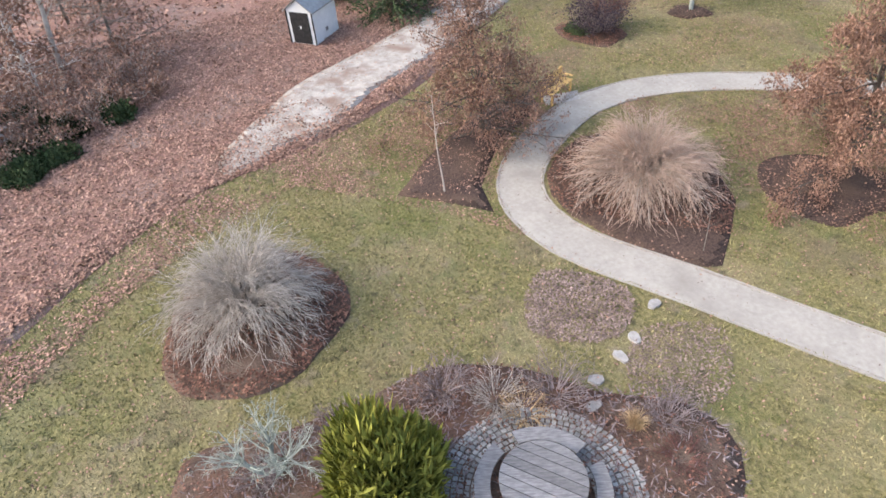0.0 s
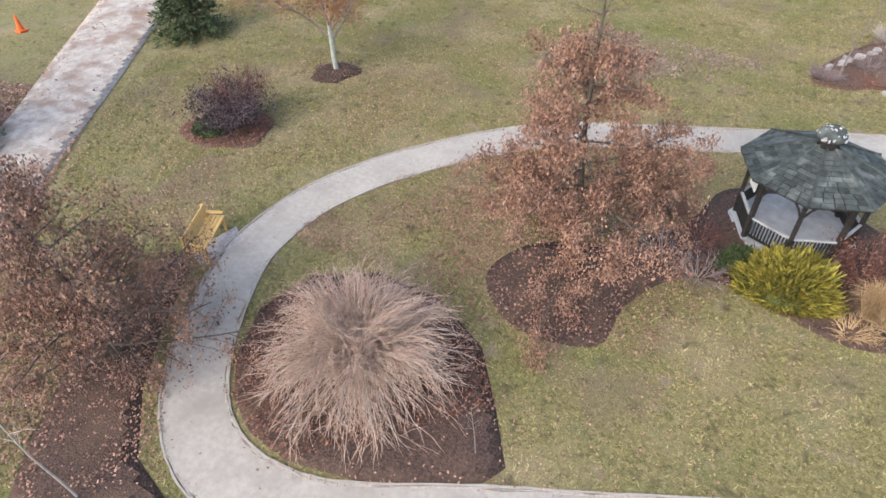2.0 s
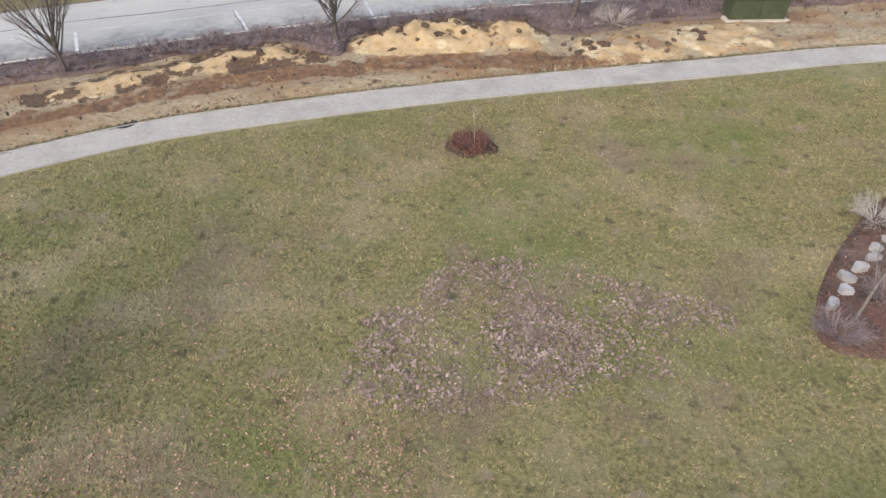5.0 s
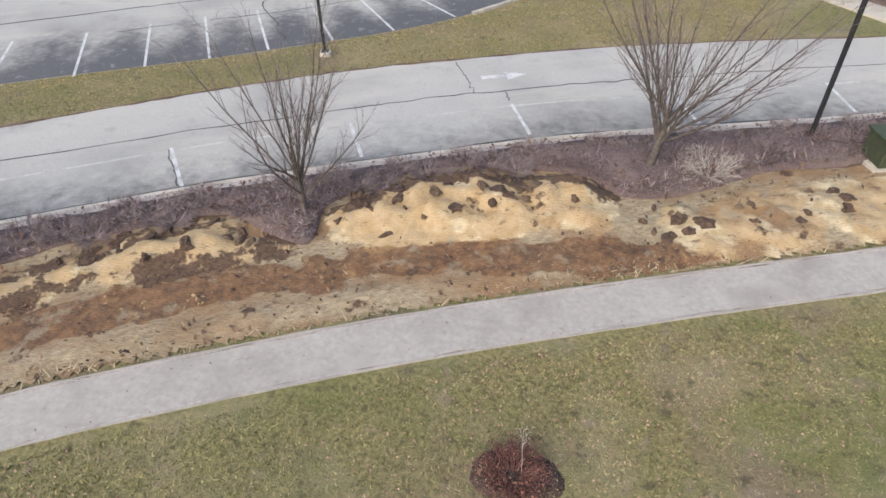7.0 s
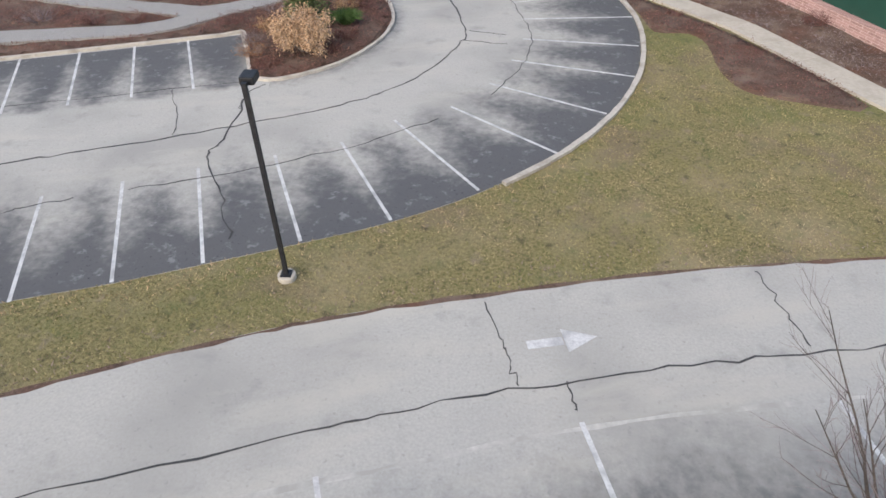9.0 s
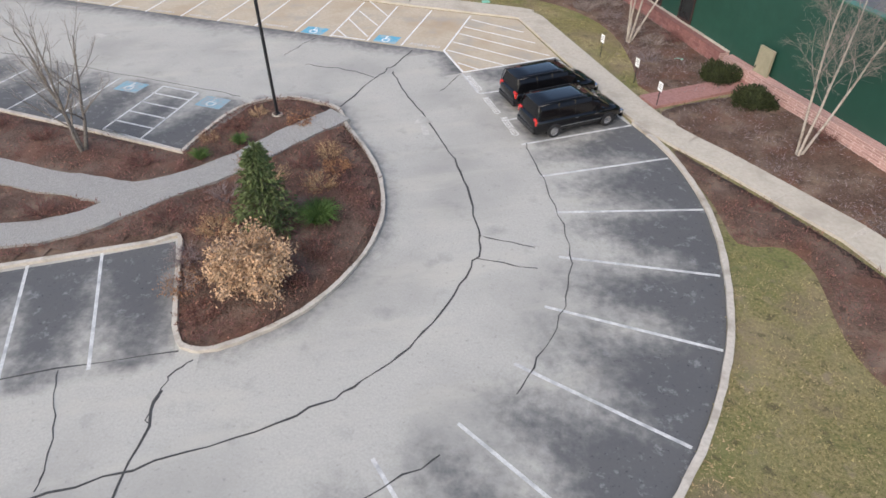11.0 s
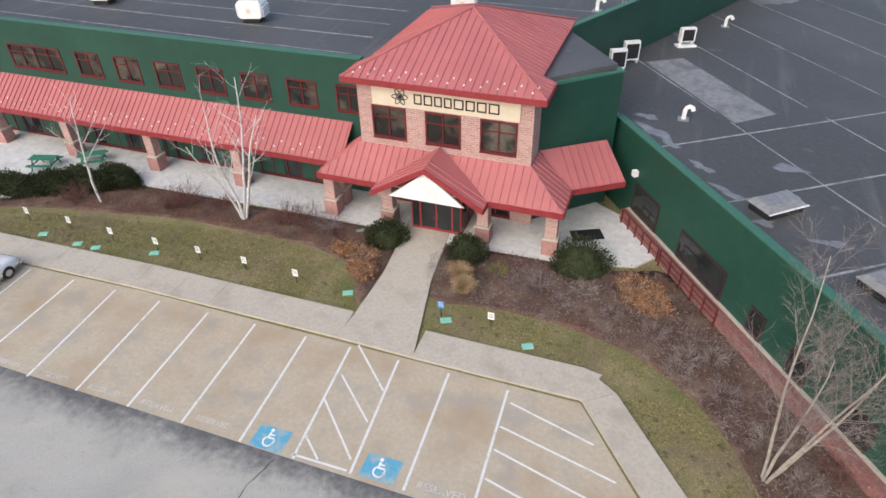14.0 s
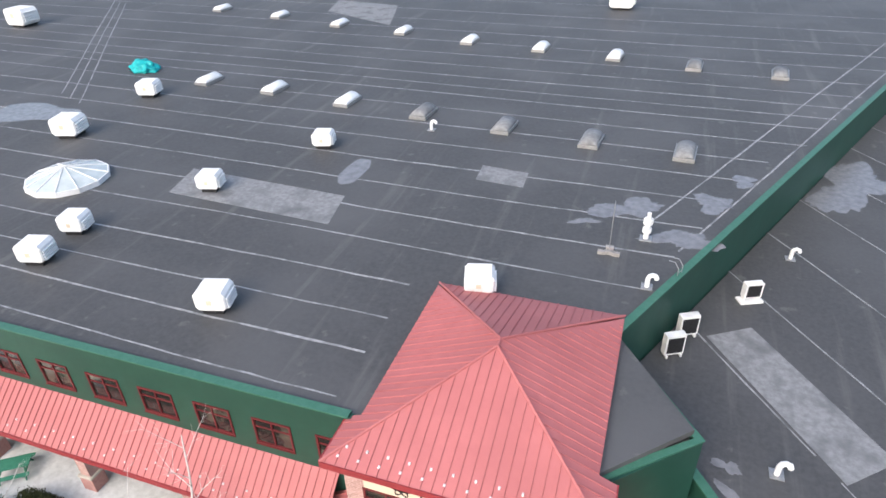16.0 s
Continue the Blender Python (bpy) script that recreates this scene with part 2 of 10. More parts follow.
mix_noise(M_DIRT, (0.30, 0.24, 0.20), 3.0, (0.56, 0.68), fac=0.6)
M_LITTER = mat("leaf_litter", (0.19, 0.10, 0.078), (0.41, 0.245, 0.195), 10, 0.95, 1.0, (0.33, 0.25, 0.21), 0.5, (0.5, 0.75), bscale=18)
M_GRIT = mat("pale_grit", (0.30, 0.26, 0.23), (0.50, 0.45, 0.405), 18, 0.95, 0.6, (0.22, 0.175, 0.15), 1.4, (0.52, 0.68), bscale=40)
M_GRAVEL = mat("grey_gravel", (0.20, 0.19, 0.175), (0.44, 0.425, 0.40), 28, 0.95, 0.8, bscale=50)
M_WHITE = mat("white_line_paint", (0.62, 0.62, 0.60), (0.78, 0.78, 0.76), 20, 0.7, 0.05, (0.45, 0.45, 0.44), 3.0, (0.55, 0.75))
M_WORNW = mat("worn_line_paint", (0.46, 0.46, 0.45), (0.66, 0.66, 0.64), 14, 0.8, 0.05, (0.33, 0.33, 0.33), 2.0, (0.45, 0.7))
M_BLUE = mat("blue_marking_paint", (0.06, 0.32, 0.48), (0.16, 0.42, 0.56), 12, 0.7, 0.05, (0.33, 0.42, 0.44), 2.0, (0.45, 0.65))
M_BLUEOLD = mat("faded_blue_paint", (0.16, 0.31, 0.38), (0.26, 0.40, 0.46), 12, 0.8, 0.05, (0.30, 0.33, 0.34), 2.5, (0.42, 0.6))
M_CRACK = mat("crack_sealer", (0.03, 0.03, 0.03), (0.075, 0.073, 0.07), 20, 0.7, 0.2)
M_ROOF = mat("black_roof_membrane", (0.0575, 0.0572, 0.0580), (0.080, 0.0795, 0.0805), 4, 0.6, 0.05, (0.101, 0.100, 0.1015), 0.12, (0.45, 0.8), bscale=20, spec=0.35)
mix_noise(M_ROOF, (0.20, 0.195, 0.185), 0.8, (0.58, 0.80), (1.0, 0.07, 1), 5.3, 0.5)
mix_noise(M_ROOF, (0.17, 0.165, 0.155), 0.9, (0.64, 0.72), fac=0.45)
M_SEAM = mat("roof_seam", (0.19, 0.192, 0.198), (0.40, 0.402, 0.41), 3, 0.7, 0.0, (0.095, 0.097, 0.102), 0.8, (0.5, 0.75))
M_LENS = mat("grey_skylight_lens", (0.17, 0.17, 0.175), (0.26, 0.26, 0.265), 3, 0.35, 0.0, spec=0.5)
M_PATCH = mat("roof_patch", (0.17, 0.172, 0.176), (0.27, 0.272, 0.277), 3, 0.7, 0.05, (0.13, 0.132, 0.137), 0.6, (0.5, 0.7))
M_WET = mat("wet_roof_patch", (0.15, 0.15, 0.158), (0.22, 0.22, 0.23), 2, 0.25, 0.0, spec=0.4)
M_GREENW = mat("green_wall_panel", (0.015, 0.062, 0.043), (0.020, 0.076, 0.054), 1.5, 0.5, 0.03, (0.012, 0.050, 0.036), 0.3, (0.4, 0.8), spec=0.4)
M_GTRIM = mat("green_trim", (0.04, 0.135, 0.092), (0.06, 0.165, 0.118), 3, 0.5, 0.02)
M_RED = mat("red_metal_roof", (0.405, 0.128, 0.126), (0.47, 0.155, 0.152), 1.2, 0.55, 0.02, (0.365, 0.115, 0.114), 0.3, (0.4, 0.8), spec=0.35, rnd=0.05)
M_REDTRIM = mat("dark_red_trim", (0.24, 0.03, 0.035), (0.30, 0.045, 0.05), 3, 0.5, 0.02)
M_BRICK = mat("pink_brick", (0.33, 0.165, 0.145), (0.44, 0.245, 0.215), 6, 0.9, 0.2, rnd=0.16)
M_BRICKD = mat("dark_red_brick", (0.22, 0.10, 0.09), (0.31, 0.155, 0.14), 6, 0.9, 0.2, rnd=0.18)
M_OPEN = mat("dark_brown_opening", (0.03, 0.016, 0.014), (0.06, 0.03, 0.027), 4, 0.6, 0.05)
M_FRAME = mat("dark_red_frame_paint", (0.10, 0.014, 0.017), (0.15, 0.024, 0.026), 3, 0.5, 0.02)
M_MORTAR = mat("rough_pink_brickwork", (0.37, 0.225, 0.20), (0.46, 0.30, 0.27), 10, 0.95, 0.2)


def brick_courses(m, joint, w=0.32, h=0.12):
    """Lays courses of far-off brickwork over the base colour of m."""
    N, L = m.node_tree.nodes, m.node_tree.links
    bsdf = N["Principled BSDF"]
    old = bsdf.inputs["Base Color"].links[0].from_socket
    geo = N.new("ShaderNodeNewGeometry")
    sep = N.new("ShaderNodeSeparateXYZ")
    L.new(geo.outputs["Position"], sep.inputs[0])
    add = N.new("ShaderNodeMath")
    L.new(sep.outputs[0], add.inputs[0])
    L.new(sep.outputs[1], add.inputs[1])
    comb = N.new("ShaderNodeCombineXYZ")
    L.new(add.outputs[0], comb.inputs[0])
    L.new(sep.outputs[2], comb.inputs[1])
    br = N.new("ShaderNodeTexBrick")
    br.inputs["Scale"].default_value = 1.0
    br.inputs["Brick Width"].default_value, br.inputs["Row Height"].default_value, br.inputs["Mortar Size"].default_value = w, h, 0.014
    br.inputs["Color1"].default_value, br.inputs["Color2"].default_value, br.inputs["Mortar"].default_value = (0.82, 0.8, 0.8, 1), (1.12, 1.1, 1.1, 1), rgb(joint)
    L.new(comb.outputs[0], br.inputs["Vector"])
    mx = N.new("ShaderNodeMixRGB")
    mx.blend_type = "MULTIPLY"
    mx.inputs["Fac"].default_value = 1.0
    L.new(old, mx.inputs["Color1"])
    L.new(br.outputs["Color"], mx.inputs["Color2"])
    L.new(mx.outputs["Color"], bsdf.inputs["Base Color"])


brick_courses(M_MORTAR, (1.35, 1.5, 1.5))
M_CREAM = mat("cream_panel", (0.62, 0.53, 0.40), (0.68, 0.59, 0.46), 2, 0.8, 0.03)
M_TANDOOR = mat("tan_metal_door", (0.27, 0.25, 0.17), (0.34, 0.31, 0.22), 3, 0.6, 0.02)
# upper panes: tan base colour stands for pale blinds and for painted reflections
M_UPPANE = mat("glass_with_blinds_and_reflections", (0.03, 0.027, 0.022), (0.11, 0.098, 0.078), 0.9, 0.08, 0.0, (0.015, 0.016, 0.015), 0.7, (0.42, 0.52), spec=0.5, rnd=0.5)
M_GLASS = mat("dark_window_glass", (0.015, 0.018, 0.02), (0.035, 0.04, 0.04), 0.6, 0.08, 0.0, spec=0.5)
M_BLACK = mat("black_metal", (0.012, 0.012, 0.013), (0.03, 0.03, 0.032), 8, 0.5, 0.05)
M_CARGLASS = mat("black_tinted_glass", (0.004, 0.004, 0.005), (0.007, 0.007, 0.008), 0.6, 0.06, 0.0, spec=0.35)
M_CARBLK = mat("black_car_paint", (0.003, 0.003, 0.004), (0.005, 0.005, 0.006), 2, 0.14, 0.0, spec=0.25)
M_CARWHT = mat("white_car_paint", (0.80, 0.80, 0.79), (0.86, 0.86, 0.85), 2, 0.15, 0.0, spec=0.6)
for m_ in (M_CARBLK, M_CARWHT):
    m_.node_tree.nodes["Principled BSDF"].inputs["Coat Weight"].default_value = 0.55
    m_.node_tree.nodes["Principled BSDF"].inputs["Coat Roughness"].default_value = 0.06
M_RUBBER = mat("tyre_rubber", (0.015, 0.015, 0.015), (0.03, 0.03, 0.03), 12, 0.8, 0.1)
M_CHROME = mat("bright_alloy", (0.55, 0.55, 0.56), (0.68, 0.68, 0.7), 8, 0.25, 0.0, metal=1.0)
M_TAIL = mat("red_tail_lamp", (0.45, 0.02, 0.02), (0.6, 0.04, 0.03), 5, 0.2, 0.0, spec=0.6)
M_WPLAST = mat("white_equipment_paint", (0.72, 0.72, 0.72), (0.82, 0.82, 0.81), 3, 0.5, 0.03, (0.62, 0.61, 0.58), 0.8, (0.5, 0.8))
M_GREYMET = mat("grey_metal", (0.28, 0.28, 0.28), (0.42, 0.42, 0.42), 6, 0.45, 0.05, metal=0.6)
M_WOODY = mat("yellow_wood", (0.60, 0.37, 0.12), (0.76, 0.51, 0.21), 6, 0.7, 0.1, stretch=(1, 6, 1))
M_WOODG = mat("weathered_grey_wood", (0.13, 0.125, 0.13), (0.27, 0.26, 0.26), 5, 0.85, 0.3, stretch=(6, 1, 1), turn=30, rnd=0.22)
M_WOODD = mat("dark_stained_wood", (0.014, 0.013, 0.013), (0.04, 0.037, 0.036), 7, 0.8, 0.2)
M_SHINGLE = mat("grey_green_shingle", (0.030, 0.038, 0.037), (0.075, 0.088, 0.085), 5, 0.9, 0.3, (0.13, 0.145, 0.14), 2.2, (0.52, 0.72), rnd=0.35)
M_FLOORB = mat("pale_grey_floor_paint", (0.33, 0.34, 0.35), (0.46, 0.47, 0.48), 4, 0.8, 0.1, (0.26, 0.26, 0.265), 1.2, (0.5, 0.75))
M_BARK = mat("grey_bark", (0.13, 0.11, 0.09), (0.26, 0.23, 0.20), 10, 0.95, 0.4)
M_BARKD = mat("dark_bark", (0.06, 0.048, 0.04), (0.15, 0.125, 0.105), 10, 0.95, 0.4)
M_BIRCH = mat("white_birch_bark", (0.52, 0.49, 0.45), (0.74, 0.72, 0.69), 5, 0.85, 0.15, (0.16, 0.13, 0.11), 3.0, (0.6, 0.72))
M_TWIG = mat("pale_twigs", (0.36, 0.25, 0.195), (0.56, 0.42, 0.34), 3, 0.9, 0, rnd=0.25, island=True)
M_BIRCHT = mat("tan_birch_bark", (0.29, 0.245, 0.205), (0.48, 0.43, 0.375), 5, 0.85, 0.15, (0.17, 0.13, 0.11), 3.0, (0.58, 0.72))
M_TWIGB = mat("brown_grey_twigs", (0.20, 0.16, 0.14), (0.36, 0.30, 0.27), 3, 0.9, 0, rnd=0.25, island=True)
M_TWIGG = mat("grey_twigs", (0.34, 0.295, 0.26), (0.54, 0.48, 0.42), 3, 0.9, 0, rnd=0.25, island=True)
M_TWIGP = mat("purple_grey_twigs", (0.17, 0.13, 0.13), (0.31, 0.25, 0.24), 3, 0.9, 0, rnd=0.25, island=True)
M_TWIGR = mat("red_brown_twigs", (0.10, 0.045, 0.04), (0.22, 0.11, 0.09), 3, 0.9, 0, rnd=0.25, island=True)
M_TAN = mat("dry_tan_grass", (0.40, 0.26, 0.14), (0.56, 0.42, 0.25), 3, 0.9, 0, rnd=0.25, island=True)
M_STRAW = mat("grey_straw", (0.24, 0.19, 0.12), (0.44, 0.37, 0.25), 3, 0.9, 0, rnd=0.4, island=True)
M_PURPLE = mat("dark_purple_leaves", (0.022, 0.016, 0.026), (0.075, 0.05, 0.065), 2.0, 0.7, 0, rnd=0.4, island=True)
M_LICHEN = mat("pale_lichen_bark", (0.27, 0.29, 0.25), (0.46, 0.49, 0.44), 6, 0.95, 0.3)
M_LEAFGREY = mat("grey_brown_leaves", (0.18, 0.125, 0.10), (0.35, 0.26, 0.22), 2.0, 0.85, 0, rnd=0.4, island=True)
M_OAKLEAF = mat("brown_oak_leaves", (0.165, 0.088, 0.062), (0.37, 0.222, 0.16), 2.0, 0.75, 0, rnd=0.4, island=True)
M_LEAFLIT = mat("fallen_leaves", (0.22, 0.118, 0.085), (0.43, 0.27, 0.20), 2.0, 0.8, 0, rnd=0.6, island=True)
M_LEAFRED = mat("red_fallen_leaves", (0.12, 0.06, 0.043), (0.25, 0.125, 0.085), 2.0, 0.8, 0, rnd=0.5, island=True)
M_SCRAP = mat("brown_leaf_scraps", (0.08, 0.05, 0.038), (0.19, 0.125, 0.092), 2.0, 0.9, 0, rnd=0.45, island=True)
M_NEEDLE = mat("dark_needles", (0.035, 0.055, 0.022), (0.09, 0.125, 0.05), 3.0, 0.8, 0, rnd=0.4, island=True)
M_YEW = mat("olive_green_needles", (0.12, 0.14, 0.025), (0.33, 0.31, 0.06), 2.0, 0.8, 0, rnd=0.4, island=True)
M_GOLD = mat("golden_green_needles", (0.09, 0.09, 0.016), (0.32, 0.27, 0.048), 4.0, 0.8, 0, rnd=0.5, island=True)
M_HEDGE = mat("dark_hedge_leaves", (0.018, 0.026, 0.010), (0.055, 0.065, 0.024), 3.0, 0.8, 0, rnd=0.4, island=True)
M_STONE = mat("pale_field_stone", (0.27, 0.25, 0.235), (0.43, 0.405, 0.38), 5, 0.9, 0.4, rnd=0.15)
M_COBBLE = mat("grey_cobble", (0.22, 0.215, 0.205), (0.38, 0.37, 0.355), 9, 0.9, 0.4, rnd=0.3)
M_GREENBOX = mat("olive_green_steel", (0.045, 0.055, 0.03), (0.07, 0.08, 0.045), 3, 0.6, 0.05)
M_PICNIC = mat("green_painted_wood", (0.03, 0.16, 0.10), (0.05, 0.21, 0.13), 5, 0.7, 0.1)
M_TEAL = mat("teal_tarpaulin", (0.0, 0.30, 0.32), (0.02, 0.42, 0.42), 3, 0.4, 0.3)
M_SIGNW = mat("white_sign_face", (0.75, 0.76, 0.74), (0.84, 0.84, 0.82), 6, 0.5, 0.0)
M_SIGNB = mat("blue_sign_face", (0.03, 0.20, 0.50), (0.05, 0.26, 0.58), 6, 0.5, 0.0)
M_SIGNG = mat("pale_green_lid", (0.20, 0.52, 0.40), (0.30, 0.62, 0.50), 6, 0.6, 0.0)

# ---- mesh helpers ----


def thing(name, label, category, m=None, group="", kind=""):
    ob = new(name)
    ob.empty_display_size = 0.2
    if m is not None:
        ob.matrix_basis = m
    return tagged(ob, label, category, group, kind)


def finish(bm, name, material):
    me = bpy.data.meshes.new(name)
    bm.to_mesh(me)
    bm.free()
    me.materials.append(material)
    return me


def part(name, bm, material, parent=None, label="", smooth=False):
    me = finish(bm, name, material)
    if smooth:
        me.polygons.foreach_set("use_smooth", [True] * len(me.polygons))
    ob = new(name, me)
    ob.parent = parent
    if label:
        ob["label"] = label
    return ob


def arr_mesh(name, verts, faces, material, smooth=False):
    """A mesh from arrays of vertices and of equal-sided faces."""
    verts, faces = np.asarray(verts, dtype=np.float32), np.asarray(faces, dtype=np.int32)
    k = faces.shape[1]
    me = bpy.data.meshes.new(name)
    me.vertices.add(len(verts))
    me.vertices.foreach_set("co", verts.ravel())
    me.loops.add(faces.size)
    me.loops.foreach_set("vertex_index", faces.ravel())
    me.polygons.add(len(faces))
    me.polygons.foreach_set("loop_start", np.arange(0, faces.size, k, dtype=np.int32))
    if smooth:
        me.polygons.foreach_set("use_smooth", np.ones(len(faces), dtype=bool))
    me.update(calc_edges=True)
    me.validate()
    me.materials.append(material)
    return me


def arr_part(name, verts, faces, material, parent=None, label="", smooth=False):
    ob = new(name, arr_mesh(name, verts, faces, material, smooth))
    ob.parent = parent
    if label:
        ob["label"] = label
    return ob


def add_box(bm, x0, x1, y0, y1, z0, z1, m=None, bevel=0.0):
    vs = [Vector((x, y, z)) for z in (z0, z1) for y in (y0, y1) for x in (x0, x1)]
    if m is not None:
        vs = [m @ v for v in vs]
    v = [bm.verts.new(p) for p in vs]
    fs = [bm.faces.new([v[i] for i in f]) for f in ((0, 2, 3, 1), (4, 5, 7, 6), (0, 1, 5, 4), (2, 6, 7, 3), (0, 4, 6, 2), (1, 3, 7, 5))]
    if bevel:
        es = list({e for f in fs for e in f.edges})
        bmesh.ops.bevel(bm, geom=es, offset=bevel, segments=2, affect="EDGES", profile=0.6)


def box(x0, x1, y0, y1, z0, z1, m=None, bevel=0.0):
    bm = bmesh.new()
    add_box(bm, x0, x1, y0, y1, z0, z1, m, bevel)
    return bm


def add_prism(bm, pts, z0, z1):
    """An upright prism over a polygon."""
    area = sum(pts[i - 1][0] * pts[i][1] - pts[i][0] * pts[i - 1][1] for i in range(len(pts)))
    pts = list(pts) if area > 0 else list(pts)[::-1]
    lo = [bm.verts.new((p[0], p[1], z0)) for p in pts]
    hi = [bm.verts.new((p[0], p[1], z1)) for p in pts]
    n = len(pts)
    bm.faces.new(hi)
    bm.faces.new(lo[::-1])
    for i in range(n):
        bm.faces.new((lo[i - 1], lo[i], hi[i], hi[i - 1]))


def prism(pts, z0, z1):
    bm = bmesh.new()
    add_prism(bm, pts, z0, z1)
    bm.normal_update()
    bmesh.ops.triangulate(bm, faces=[f for f in bm.faces if len(f.verts) > 4])
    return bm


def add_tube(bm, pts, radii, sides=6, cap=True):
    """A tapered tube along a line of points."""
    pts = [Vector(p) for p in pts]
    rings = []
    for i, p in enumerate(pts):
        d = (pts[min(i + 1, len(pts) - 1)] - pts[max(i - 1, 0)]).normalized()
        a = d.orthogonal().normalized()
        b = d.cross(a)
        r = radii[i] if hasattr(radii, "__len__") else radii
        rings.append([bm.verts.new(p + r * (math.cos(2 * math.pi * k / sides) * a + math.sin(2 * math.pi * k / sides) * b)) for k in range(sides)])
    # keep neighbouring rings from twisting
    for i in range(1, len(rings)):
        prev, cur = rings[i - 1], rings[i]
        best = min(range(sides), key=lambda s: sum((cur[(k + s) % sides].co - pts[i] - prev[k].co + pts[i - 1]).length_squared for k in range(sides)))
        rings[i] = cur[best:] + cur[:best]
    for r0, r1 in zip(rings, rings[1:]):
        for k in range(sides):
            bm.faces.new((r0[k - 1], r0[k], r1[k], r1[k - 1]))
    if cap:
        bm.faces.new(rings[0][::-1])
        bm.faces.new(rings[-1])


def tube(pts, radii, sides=6):
    bm = bmesh.new()
    add_tube(bm, pts, radii, sides)
    return bm


def lathe(profile, sides=16):
    """A body of revolution round z from (radius, height) pairs, closed at both ends."""
    bm = bmesh.new()
    rings = [[bm.verts.new((r * math.cos(2 * math.pi * k / sides), r * math.sin(2 * math.pi * k / sides), z)) for k in range(sides)] for r, z in profile]
    for a, b in zip(rings, rings[1:]):
        for k in range(sides):
            bm.faces.new((a[k - 1], a[k], b[k], b[k - 1]))
    bm.faces.new(rings[0][::-1])
    bm.faces.new(rings[-1])
    return bm


def smooth_line(pts, n=6, closed=False):
    """A Catmull-Rom line through the points."""
    P = [np.array(p[:2], float) for p in pts]
    m = len(P)
    out = []
    for i in range(m if closed else m - 1):
        a, b, c, d = (P[(i + k) % m] if closed else P[min(max(i + k, 0), m - 1)] for k in (-1, 0, 1, 2))
        for s in range(n):
            t = s / n
            out.append(0.5 * (2 * b + (c - a) * t + (2 * a - 5 * b + 4 * c - d) * t * t + (3 * b - a - 3 * c + d) * t ** 3))
    if not closed:
        out.append(P[-1])
    return [(float(q[0]), float(q[1])) for q in out]


def offset_line(pts, d, wob=0.0, seed=0):
    """The line moved d to its left."""
    P = np.array([p[:2] for p in pts])
    t = np.gradient(P, axis=0)
    t /= np.linalg.norm(t, axis=1)[:, None] + 1e-9
    r = np.random.RandomState(seed)
    w = d + wob * r.uniform(-1, 1, len(P))
    return [(float(a), float(b)) for a, b in P + np.c_[-t[:, 1], t[:, 0]] * w[:, None]]


def strip(bm, left, right, z0, z1):
    """A slab between two lines of equally many points."""
    rows = []
    for a, b in zip(left, right):
        rows.append([bm.verts.new((a[0], a[1], z0)), bm.verts.new((a[0], a[1], z1)), bm.verts.new((b[0], b[1], z1)), bm.verts.new((b[0], b[1], z0))])
    for r, s in zip(rows, rows[1:]):
        for i in range(4):
            bm.faces.new((r[i], r[i - 1], s[i - 1], s[i]))
    bm.faces.new(rows[0])
    bm.faces.new(rows[-1][::-1])


def band(line, w0, w1, z0, z1, wob=0.0, seed=0):
    """A slab along a line, from w0 to w1 to its left."""
    bm = bmesh.new()
    strip(bm, offset_line(line, w1, wob, seed), offset_line(line, w0, wob, seed + 1), z0, z1)
    bmesh.ops.recalc_face_normals(bm, faces=bm.faces)
    return bm


def structure(name, bm, material, label, category, smooth=False):
    return tagged(part(name, bm, material, None, "", smooth), label, category, kind="structure")


def blob_outline(cx, cy, rx, ry, seed, n=26, rough=0.12, turn=0.0):
    r = np.random.RandomState(seed)
    ph = r.uniform(0, 6.28, 4)
    out = []
    for k in range(n):
        a = 2 * math.pi * k / n
        q = 1 + rough * (math.sin(2 * a + ph[0]) + 0.7 * math.sin(3 * a + ph[1]) + 0.5 * math.sin(5 * a + ph[2])) + rough * 0.4 * r.uniform(-1, 1)
        x, y = rx * q * math.cos(a), ry * q * math.sin(a)
        c, s = math.cos(radians(turn)), math.sin(radians(turn))
        out.append((cx + c * x - s * y, cy + s * x + c * y))
    return out


def inside(px, py, poly):
    """Which of the points lie in the polygon."""
    px, py = np.asarray(px), np.asarray(py)
    hit = np.zeros(px.shape, bool)
    n = len(poly)
    for i in range(n):
        x0, y0 = poly[i - 1]
        x1, y1 = poly[i]
        c = ((y0 > py) != (y1 > py)) & (px < (x1 - x0) * (py - y0) / (y1 - y0 + 1e-12) + x0)
        hit ^= c
    return hit


